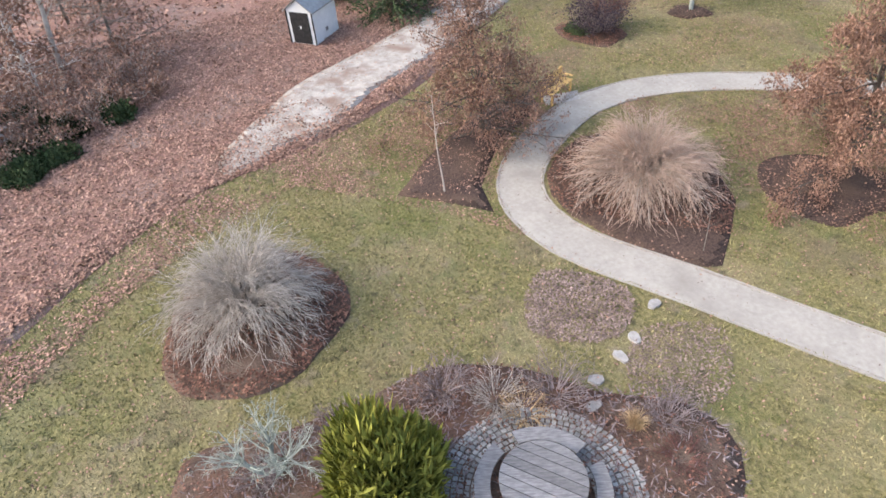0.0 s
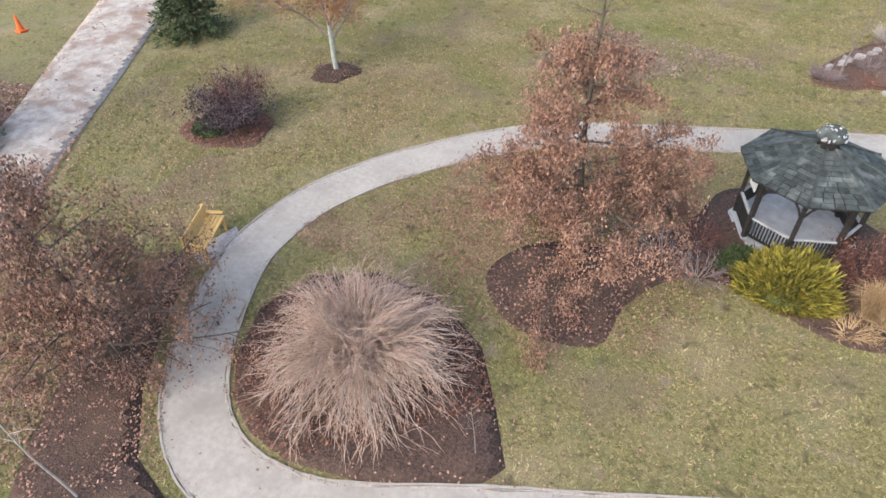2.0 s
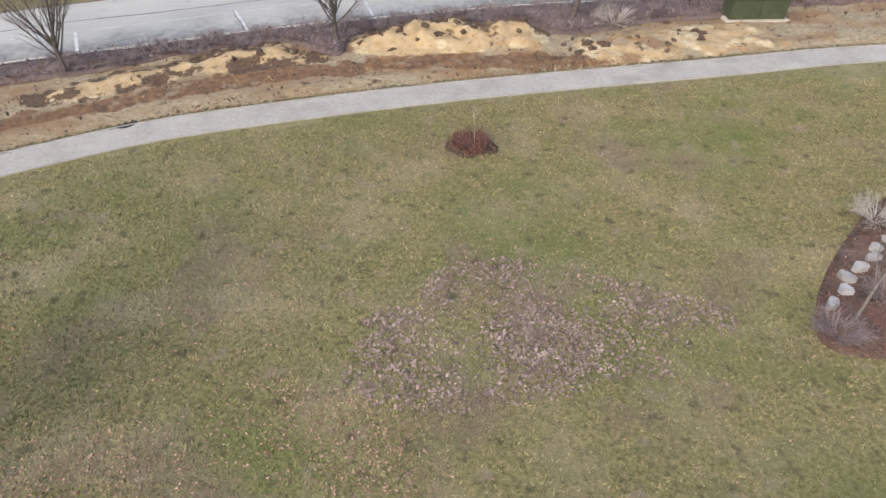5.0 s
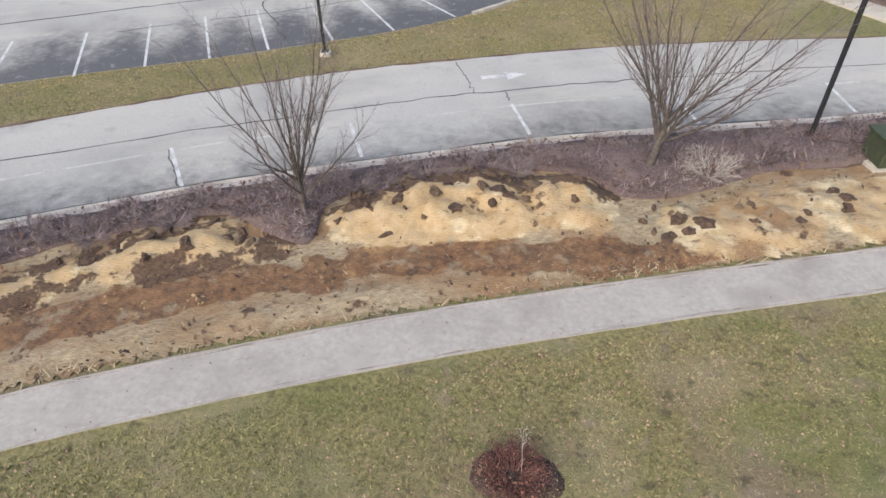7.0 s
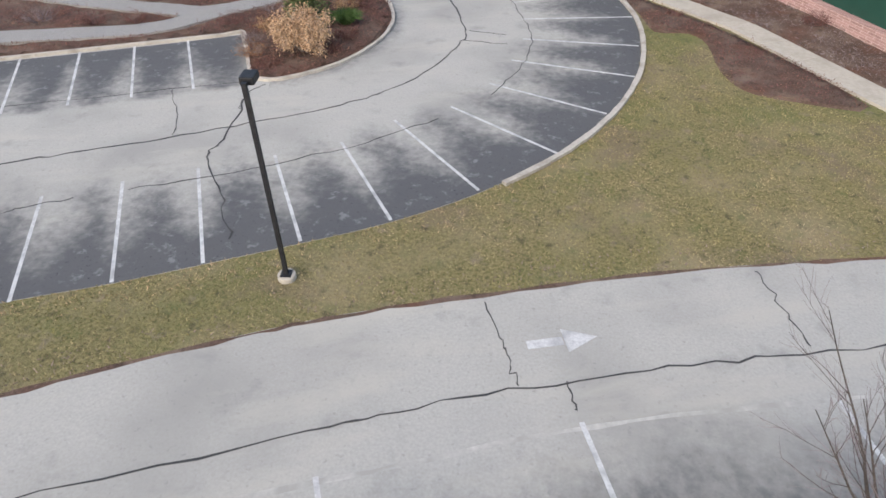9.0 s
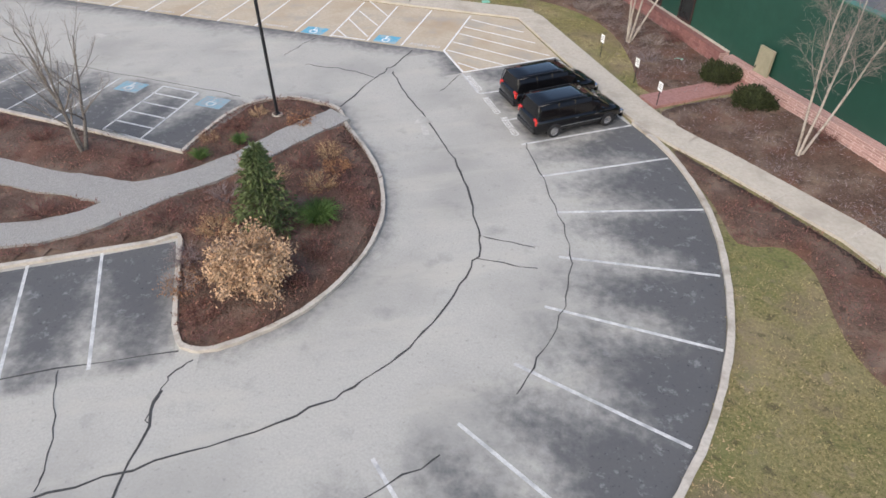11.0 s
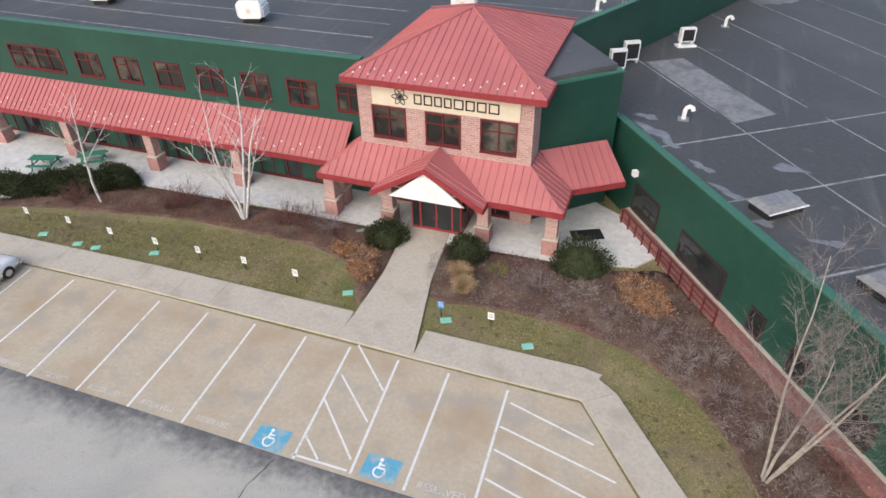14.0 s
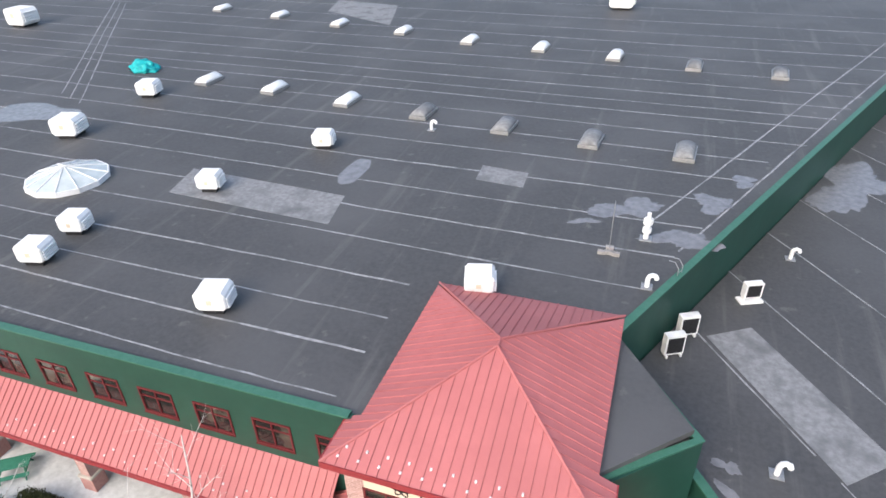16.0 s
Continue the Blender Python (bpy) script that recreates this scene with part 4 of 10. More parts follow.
def arrow_mark(x, y, yaw, s=1.0):
    m = pose(x, y, 0, 0, 0, yaw)
    bm = bmesh.new()
    for poly in ([(-1.1, -0.17), (0.1, -0.17), (0.1, 0.17), (-1.1, 0.17)], [(0.15, -0.5), (1.25, 0), (0.15, 0.5)]):
        add_prism(bm, [tuple((m @ Vector((a * s, b * s, 0)))[:2]) for a, b in poly], 0.016, 0.0255)
    tagged(part("arrow_marking", bm, M_WORNW if y < 70 else M_GHOST), "worn white direction arrow painted on the asphalt", "road marking", kind="structure")


arrow_mark(-8.3, 63.9, 22, 0.78)
arrow_mark(-18.9, 91.3, 112, 0.9)
arrow_mark(-40.4, 97.4, 174, 0.9)

# bare sand and mulch between the footpath and the road
SANDY = offset_line(PATH_B, 0.78)[10:] + offset_line(ROAD_NEAR, -0.4)[10:][::-1]
SANDY = [p for p in SANDY if -62 < p[0] < 13]
MOUND = smooth_line([(-11.48, 52.6), (-11.75, 53.6), (-11.4, 54.35), (-10.5, 55.3), (-9.5, 56.2), (-8.08, 56.75), (-6.69, 56.7), (-5.23, 56.95), (-4.07, 56.5), (-3.6, 55.6), (-4.0, 54.4), (-5.73, 53.8), (-8.16, 52.8), (-10.4, 52.4)], 4, True)
SAND_W = smooth_line([(-21.5, 46.6), (-19.2, 49.3), (-17.1, 50.9), (-16.2, 51.9), (-15.1, 52.75), (-14.0, 53.0), (-13.7, 52.3), (-12.1, 52.2), (-12.6, 51.6), (-14.9, 50.3), (-17.0, 49.1), (-20.0, 46.6)], 4, True)
SAND_E = smooth_line([(-3.3, 55.3), (-1.8, 56.4), (0.2, 57.6), (2.2, 58.5), (5, 58.9), (5.5, 57.0), (2.0, 55.0), (-0.4, 54.1), (-1.6, 53.75), (-2.6, 54.4)], 4, True)
DUGSOIL = [p for p in offset_line(PATH_B, 0.80)[8:] if p[0] > -40 and p[0] < 1.0] + [p for p in offset_line(PATH_B, 1.5, 0.25, 8)[8:] if p[0] > -40 and p[0] < 0][::-1]
BROWN = smooth_line([(-24, 43.2), (-20, 46.2), (-16.8, 48.9), (-15.1, 50.2), (-12.9, 51.2), (-10.6, 52.2), (-8.2, 53.1), (-5.7, 53.7), (-3.2, 54.2), (-1.3, 54.4), (-1.6, 53.6), (-4.9, 52.4), (-8.0, 51.9), (-10.2, 51.0), (-12.4, 50.1), (-14.3, 49.0), (-16.2, 47.9), (-20, 45.0), (-24, 42.2)], 3, True)
VERGE_EDGE = smooth_line([(-40, 36.0), (-30, 43.5), (-22.5, 47.7), (-20.15, 49.1), (-18.2, 50.9), (-16.86, 51.75), (-15.25, 52.8), (-14.2, 53.0), (-13.0, 52.5), (-11.75, 52.3), (-11.9, 53.9), (-11.3, 54.8), (-9.76, 56.35), (-8, 56.85), (-5.0, 57.05), (-3.6, 56.1), (-1.71, 56.7), (0.73, 58.4), (2.9, 59.1), (7, 61.5), (12, 63.2)], 4)
VERGE = [p for p in offset_line(ROAD_NEAR, -0.72, 0.1, 4) if -40 < p[0] < 12] + VERGE_EDGE[::-1]


def depth_in(X, Y, poly):
    """How deep each place lies inside a polygon, in metres; negative outside it."""
    P = np.array(poly)
    D = np.full(X.shape, 1e9)
    for i in range(len(P)):
        a, b = P[i - 1], P[i]
        d = b - a
        t = np.clip(((X - a[0]) * d[0] + (Y - a[1]) * d[1]) / (d @ d + 1e-9), 0, 1)
        D = np.minimum(D, np.hypot(X - a[0] - t * d[0], Y - a[1] - t * d[1]))
    return np.where(inside(X.ravel(), Y.ravel(), poly).reshape(X.shape), D, -D)


def soft(v, lo, hi):
    t = np.clip((v - lo) / (hi - lo), 0, 1)
    return t * t * (3 - 2 * t)


def sand_bank():
    """The dug strip between footpath and road: one relief with heaped sand, brown soil and tufted ground running into one another."""
    step = 0.16
    gx, gy = np.arange(-44, 12.5, step), np.arange(26, 63, step)
    X, Y = np.meshgrid(gx, gy)
    near = inside(X.ravel(), Y.ravel(), SANDY).reshape(X.shape)
    idx = np.full(X.shape, -1)
    idx[near] = np.arange(near.sum())
    x, y = X[near], Y[near]
    n1 = np.array([noise.fractal((a * 0.8, b * 1.1, 3.0), 0.8, 2.0, 4) for a, b in zip(x, y)])
    n2 = np.array([noise.noise((a * 3.1, b * 3.1, 7.0)) for a, b in zip(x, y)])
    n3 = np.array([noise.noise((a * 0.45, b * 0.9, 11.0)) for a, b in zip(x, y)])
    mound, west, east = depth_in(x, y, MOUND), depth_in(x, y, SAND_W), depth_in(x, y, SAND_E)
    rim = depth_in(x, y, SANDY)
    # pale drops to the east and south: orange-brown soil plus shadow put into the colour
    pale = np.maximum.reduce([soft(mound + 0.15 * n1, -0.1, 0.35) * (1 - 0.3 * soft(x + 8.5, 0, 4.0) - 0.15 * soft(54.6 + 0.3 * (x + 8) - y, 0, 1.2)), 0.9 * soft(west + 0.3 * n1, -0.3, 0.4), 0.62 * soft(east + 0.4 * n1, -0.4, 0.6)])
    brown = soft(depth_in(x, y, BROWN) + 0.35 * n1 + 0.2 * n3, -0.25, 0.25)
    turf = np.maximum(soft(mound, -0.1, 0.15) * soft(1.7 - mound, 0, 0.9) * soft(y - (53.0 + 0.28 * (x + 11.5)), 0, 1.0), 0.6 * soft(west + 0.4, 0, 0.3) * soft(0.9 - west, 0, 0.6))
    z = 0.03 + 0.13 * soft(rim, 0.05, 0.7) + (0.62 * soft(mound, -0.1, 1.3) + 0.24 * soft(west, -0.2, 0.9) + 0.12 * soft(east, -0.3, 1.0)) * (0.85 + 0.5 * n1) + 0.07 * n1 * soft(rim, 0.1, 0.8) + 0.035 * n2 * soft(rim, 0.1, 0.6)
    quad = np.stack([idx[:-1, :-1], idx[:-1, 1:], idx[1:, 1:], idx[1:, :-1]], -1).reshape(-1, 4)
    quad = quad[(quad >= 0).all(axis=1)]
    me = arr_mesh("sand_bank", np.c_[x, y, np.maximum(z, 0.012)], quad, M_SANDBANK, True)
    for key, val in (("pale", pale), ("brown", brown), ("turf", turf)):
        me.attributes.new(key, "FLOAT", "POINT").data.foreach_set("value", val.astype(np.float32))
    tagged(new("sand_bank", me), "bare strip of yellow sand, rust-brown soil and dry tufts", "bare soil", kind="structure")


sand_bank()
bed("mulch_strip", VERGE, M_VERGE, "twiggy mulch strip along the roadside kerb", 0.26, 0.25, seed=12, z=0.24)

# ---- the works building ----
BM = pose(-25.4, 117.5, 0, 0, 0, -5.3)
bld = thing("works_building", "two-storey works building with green walls and red metal roofs", "building", BM)
WV = 1.7           # the upper front wall
ZR = 8.6           # main roof
part("roof", prism([(-130, WV + 0.3), (4.6, WV + 0.3), (8.2, 5.5), (4.6, 10.6), (24.1, 52.8), (44.7, 97), (44.7, 129.7), (-130, 129.7)], ZR - 0.3, ZR), M_ROOF, bld, "black membrane roof with pale seams")


def wall_strip(name, pts, z0, z1, thick, material, label=""):
    """A wall along a line, its face on the line and its thickness to the left."""
    bm = bmesh.new()
    strip(bm, offset_line(pts, thick), pts, z0, z1)
    bmesh.ops.recalc_face_normals(bm, faces=bm.faces)
    return part(name, bm, material, bld, label)


# windows of the upper storey: centre, width
UPWIN = [(-42.5, 4.6), (-36.3, 4.6), (-30.15, 4.6)] + [(-25.55 + 3.22 * k, 1.95) for k in range(6)] + [(-6.35, 1.6)]
W0, W1 = 5.5, 7.1
SHOPWIN = [(-48.0, -42.0), (-41.0, -35.0), (-34.1, -28.2), (-27.3, -21.1), (-20.3, -14.3), (-13.5, -7.4)]


def pierced_wall(u0, u1, v, z0, z1, holes, thick, material, label=""):
    """A straight wall facing -v with rectangular openings through it."""
    bm = bmesh.new()
    edges = sorted({u0, u1, *[h[0] for h in holes], *[h[1] for h in holes]})
    for a, b in zip(edges, edges[1:]):
        h = next((h for h in holes if h[0] <= a + 1e-6 and h[1] >= b - 1e-6), None)
        if h is None:
            add_box(bm, a, b, v, v + thick, z0, z1)
        else:
            add_box(bm, a, b, v, v + thick, z0, h[2])
            add_box(bm, a, b, v, v + thick, h[3], z1)
    bmesh.ops.remove_doubles(bm, verts=bm.verts, dist=0.0005)
    return part("wall", bm, material, bld, label)


def window(u0, u1, v, z0, z1, cross=1, transom=0.68, parent=None):
    """A window in a wall that faces -v: red frame, mullions, transom and panes."""
    bm = bmesh.new()
    f = 0.07
    add_box(bm, u0 + f, u1 - f, v - 0.05, v + 0.12, z0 - 0.03, z0 + f)
    w = new("window", finish(bm, "window", M_FRAME))
    w.parent = parent or bld
    part("jamb", box(u0 - 0.03, u0 + f, v - 0.05, v + 0.12, z0 - 0.03, z1 + 0.03), M_FRAME, w)
    part("jamb", box(u1 - f, u1 + 0.03, v - 0.05, v + 0.12, z0 - 0.03, z1 + 0.03), M_FRAME, w)
    part("head", box(u0 + f, u1 - f, v - 0.05, v + 0.12, z1 - f, z1 + 0.03), M_FRAME, w)
    zt = z0 + (z1 - z0) * transom
    n = cross + 1
    for k in range(1, n):
        u = u0 + (u1 - u0) * k / n
        part("mullion", box(u - 0.035, u + 0.035, v - 0.03, v + 0.1, z0 + f, z1 - f), M_FRAME, w)
    part("transom", box(u0 + f, u1 - f, v - 0.025, v + 0.09, zt - 0.03, zt + 0.03), M_FRAME, w)
    part("pane", box(u0 + 0.02, u1 - 0.02, v + 0.03, v + 0.05, z0 + 0.02, z1 - 0.02), M_UPPANE if z0 > 4 else M_GLASS, w)
    part("sill", box(u0 - 0.06, u1 + 0.06, v - 0.09, v - 0.052, z0 - 0.09, z0 - 0.035), M_FRAME, w)
    return w


pierced_wall(-110, -4.9, WV, 0, ZR + 0.12, [(c - w / 2, c + w / 2, W0, W1) for c, w in UPWIN] + [(a_, b_, 0.25, 2.85) for a_, b_ in SHOPWIN], 0.3, M_GREENW, "dark green panel wall")
for c, w in UPWIN:
    window(c - w / 2, c + w / 2, WV, W0, W1, 1 if w < 2.5 else 3)
for a, b in SHOPWIN:
    window(a, b, WV, 0.25, 2.85, 5, 0.7)
wall_strip("wall", [(4.75, WV), (8.6, 5.3), (4.75, 10.5)], 0, 8.25, 0.3, M_GREENW, "green panel wall behind the tower")
wall_strip("wall", [(4.75, 10.5), (24.4, 52.8), (45, 97)], 4.0, ZR + 0.12, 0.3, M_GREENW, "green panel wall above the lower roof")
part("roof", prism([(4.6, 2.0), (8.2, 5.35), (4.6, 10.3)], 7.6, 8.05), M_ROOF, bld, "small black roof behind the tower")
for pts, z in (([(-110, WV), (-5.4, WV)], ZR + 0.12), ([(4.75, WV + 0.3), (8.6, 5.3), (4.75, 10.5)], 8.25), ([(4.75, 10.5), (24.4, 52.8), (45, 97)], ZR + 0.12)):
    bm = bmesh.new()
    strip(bm, offset_line(pts, 0.36), offset_line(pts, -0.06), z, z + 0.09)
    bmesh.ops.recalc_face_normals(bm, faces=bm.faces)
    part("coping", bm, M_GTRIM, bld, "green metal coping")

# the low wing on the other side of the court
WING = [(8.5, 6.3), (22.4, -13.9), (30.5, -24.6), (36.5, -33.5), (110, -33.5)]
wall_strip("wall", WING, 0, 5.25, 0.3, M_GREENW, "dark green panel wall of the low wing")
bm = bmesh.new()
strip(bm, offset_line(WING, 0.38), offset_line(WING, -0.06), 5.25, 5.34)
bmesh.ops.recalc_face_normals(bm, faces=bm.faces)
part("coping", bm, M_GTRIM, bld, "green metal coping")
part("roof", prism([(4.9, 10.6), (8.75, 6.2), (45.1, 97), (24.4, 52.7)], 4.7, 5.05), M_ROOF, bld, "black membrane roof of the low wing")
part("roof", prism([(8.75, 6.2), (22.6, -13.8), (110, 20), (110, 97), (45.1, 97)], 4.7, 5.05), M_ROOF, bld, "black membrane roof of the low wing")
part("roof", prism([(22.6, -13.8), (30.7, -24.5), (36.7, -33.3), (110, -33.3), (110, 20)], 4.7, 5.05), M_ROOF, bld, "black membrane roof of the low wing")


def seamed_slope(name, quad, step, rib, material, parent, label="", flat=0.06):
    """A sheet-metal roof slope over a quad (eave left, eave right, top right, top left) with standing seams up the slope as its parts."""
    a, b, c, d = (Vector(p) for p in quad)
    nrm = (b - a).cross(d - a)
    if nrm.length < 1e-6:
        nrm = (b - a).cross(c - a)
    nrm.normalize()
    if nrm.z < 0:
        nrm = -nrm
    bm = bmesh.new()
    top = [bm.verts.new(p) for p in (a, b, c, d)] if (c - d).length > 0.02 else [bm.verts.new(p) for p in (a, b, c)]
    bot = [bm.verts.new(v.co - nrm * flat) for v in top]
    bm.faces.new(top)
    bm.faces.new(bot[::-1])
    n = len(top)
    for i in range(n):
        bm.faces.new((bot[i - 1], bot[i], top[i], top[i - 1]))
    bmesh.ops.recalc_face_normals(bm, faces=bm.faces)
    slope = part(name, bm, material, parent, label)
    # seams run square to the eave
    eave = (b - a)
    L = eave.length
    e = eave / L
    up = nrm.cross(e)
    if up.z < 0:
        up = -up
    k = step * 0.5
    poly = [((p - a).dot(e), (p - a).dot(up)) for p in ((a, b, c, d) if (c - d).length > 0.02 else (a, b, c))]
    while k < L - 0.05 + 30:
        if k > max(p[0] for p in poly) - 0.05:
            break
        ys = []
        for i in range(len(poly)):
            p, q = poly[i - 1], poly[i]
            if (p[0] - k) * (q[0] - k) < 0:
                ys.append(p[1] + (q[1] - p[1]) * (k - p[0]) / (q[0] - p[0]))
        if len(ys) >= 2 and max(ys) - min(ys) > 0.15:
            p, q = a + e * k + up * min(ys), a + e * k + up * (max(ys) - 0.02)
            sb = bmesh.new()
            w = e * rib
            vs = [sb.verts.new(x) for x in (p - w, p + w, q + w, q - w, p - w * 0.6 + nrm * 0.05, p + w * 0.6 + nrm * 0.05, q + w * 0.6 + nrm * 0.05, q - w * 0.6 + nrm * 0.05)]
            for f in ((4, 5, 6, 7), (0, 1, 5, 4), (1, 2, 6, 5), (2, 3, 7, 6), (3, 0, 4, 7)):
                sb.faces.new([vs[i] for i in f])
            part("seam", sb, material, slope)
        k += step
    return slope


def fascia(parent, pts, z0, z1, t=0.05, closed=False):
    for p, q in zip(pts, pts[1:]):
        p, q = Vector((*p, 0)), Vector((*q, 0))
        u = (q - p).normalized()
        n = Vector((u.y, -u.x, 0)) * t
        part("fascia", prism([(v.x, v.y) for v in (p, q, q + n, p + n)], z0, z1), M_REDTRIM, parent)


# lower roof of the arcade
EV, EZ, TZ = -0.35, 3.15, 4.85
seamed_slope("lower_roof", [(-60, EV, EZ), (-6.3, EV, EZ), (-6.3, WV - 0.01, TZ), (-60, WV - 0.01, TZ)], 0.42, 0.02, M_RED, bld, "red standing-seam roof over the arcade")
fascia(bld, [(-60, EV), (-6.3, EV)], EZ - 0.32, EZ + 0.02)
# roof round the tower, with hips and an entrance gable
CV, CZ, CT = -1.75, 3.15, 4.65
C0, C1 = -7.1, 7.1
seamed_slope("canopy_roof", [(C0, CV, CZ), (C1, CV, CZ), (4.95, 0.02, CT), (-4.95, 0.02, CT)], 0.44, 0.02, M_RED, bld, "red standing-seam roof round the tower")
seamed_slope("canopy_roof", [(C0, 1.6, CZ), (C0, CV, CZ), (-4.95, 0.02, CT), (-4.95, 1.6, CT)], 0.44, 0.02, M_RED, bld, "red standing-seam roof round the tower")
seamed_slope("canopy_roof", [(C1, CV, CZ), (C1, 0.9, CZ), (4.95, 1.75, CT), (4.95, 0.02, CT)], 0.44, 0.02, M_RED, bld, "red standing-seam roof round the tower")
seamed_slope("canopy_roof", [(C1 - 0.08, 0.72, CZ), (9.75, 2.55, CZ), (8.3, 4.3, CT), (4.97, 1.9, CT)], 0.44, 0.02, M_RED, bld, "red standing-seam roof between tower and wing")
fascia(bld, [(C0, 1.3), (C0, CV), (-3.35, CV)], CZ - 0.32, CZ + 0.02)
fascia(bld, [(3.1, CV), (C1, CV), (C1, 0.75), (9.75, 2.55)], CZ - 0.32, CZ + 0.02)
GU, GH, GV, GZ = -0.15, 3.2, -2.6, 5.0
for s in (-1, 1):
    quad = [(GU + s * GH, GV, CZ - 0.02), (GU + s * GH, CV + 0.2, CZ - 0.02), (GU, 0.0, GZ), (GU, GV, GZ)]
    seamed_slope("gable_roof", quad if s < 0 else [quad[1], quad[0], quad[3], quad[2]], 0.44, 0.02, M_RED, bld, "red metal roof of the entrance gable")
    bm = bmesh.new()
    vs = [Vector(p) for p in ((GU + s * GH, GV, CZ), (GU, GV, GZ + 0.02), (GU, GV, GZ - 0.28), (GU + s * GH, GV, CZ - 0.32))]
    lo = [bm.verts.new(p) for p in vs]
    hi = [bm.verts.new(p + Vector((0, -0.06, 0))) for p in vs]
    bm.faces.new(lo)
    bm.faces.new(hi[::-1])
    for i in range(4):
        bm.faces.new((lo[i - 1], lo[i], hi[i], hi[i - 1]))
    bmesh.ops.recalc_face_normals(bm, faces=bm.faces)
    part("bargeboard", bm, M_REDTRIM, bld)
    fascia(bld, [(GU - GH, CV + 0.1), (GU - GH, GV)] if s < 0 else [(GU + GH, GV), (GU + GH, CV + 0.1)], CZ - 0.32, CZ - 0.02)
bm = bmesh.new()
tri = [(GU - 2.15, GV + 0.12, 2.95), (GU + 2.15, GV + 0.12, 2.95), (GU, GV + 0.12, GZ - 0.3)]
lo = [bm.verts.new(p) for p in tri]
hi = [bm.verts.new((p[0], p[1] + 0.1, p[2])) for p in tri]
bm.faces.new(lo)
bm.faces.new(hi[::-1])
for i in range(3):
    bm.faces.new((lo[i - 1], lo[i], hi[i], hi[i - 1]))
bmesh.ops.recalc_face_normals(bm, faces=bm.faces)
part("gable_panel", bm, M_WPLAST, bld, "white triangular gable panel")

# tower
TW = 4.9
TWIN = [(-3.1, 1.95), (0.02, 1.95), (3.1, 1.95)]
pierced_wall(-TW, TW, 0.0, 3.0, 8.35, [(c - w / 2, c + w / 2, 5.15, 6.95) for c, w in TWIN], 0.35, M_MORTAR, "pink brick wall of the tower")
part("wall", box(-TW, -TW + 0.3, 0.355, 3.6, 3.0, 8.35), M_MORTAR, bld, "pink brick side of the tower")
part("wall", box(TW - 0.3, TW, 0.355, 3.6, 3.0, 8.35), M_MORTAR, bld, "pink brick side of the tower")
# recessed ground floor under the tower
PORCH = [(-4.4, -2.0), (1.9, 3.6)]
pierced_wall(-TW, TW, 1.3, 0, 2.99, [(a_, b_, 0.35, 2.7) for a_, b_ in PORCH], 0.3, M_MORTAR, "pink brick wall set back under the porch")
for a_, b_ in PORCH:
    window(a_, b_, 1.3, 0.35, 2.7, 1, 0.66)
part("soffit", box(C0 + 0.15, C1 - 0.15, CV + 0.1, 1.62, 3.0, 3.06), M_WPLAST, bld, "pale ceiling of the porch")
for c, w in TWIN:
    window(c - w / 2, c + w / 2, 0.0, 5.15, 6.95, 1, 0.66)
part("name_board", box(-4.0, 4.2, -0.09, -0.022, 7.08, 8.2), M_CREAM, bld, "cream name board under the eaves")
# lettering of the board as plain strokes
u = -1.55
for k, w in enumerate((0.52, 0.55, 0.5, 0.5, 0.62, 0.58, 0.6, 0.66)):
    bm = bmesh.new()
    r_ = u + w * 0.86
    for a_, b_, c_, d_ in ((u, u + 0.075, 7.36, 7.92), (r_ - 0.075, r_, 7.36, 7.92), (u + 0.075, r_ - 0.075, 7.36, 7.43), (u + 0.075, r_ - 0.075, 7.85, 7.92)):
        add_box(bm, a_, b_, -0.118, -0.092, c_, d_)
    part("name_mark", bm, M_BLACK, bld, "dark hollow mark in place of a letter")
    u += w * 0.86 + 0.11
bm = bmesh.new()
for k in range(3):
    a0 = math.pi * k / 3
    pts = [(-2.35 + 0.46 * math.cos(t) * math.cos(a0) - 0.15 * math.sin(t) * math.sin(a0), -0.11, 7.66 + 0.46 * math.cos(t) * math.sin(a0) + 0.15 * math.sin(t) * math.cos(a0)) for t in [2 * math.pi * i / 28 for i in range(29)]]
    add_tube(bm, pts, 0.025, 4)
add_tube(bm, [(-2.35, -0.12, 7.66), (-2.35, -0.09, 7.66)], 0.11, 12)
part("emblem", bm, M_BLACK, bld, "dark emblem of crossed loops")
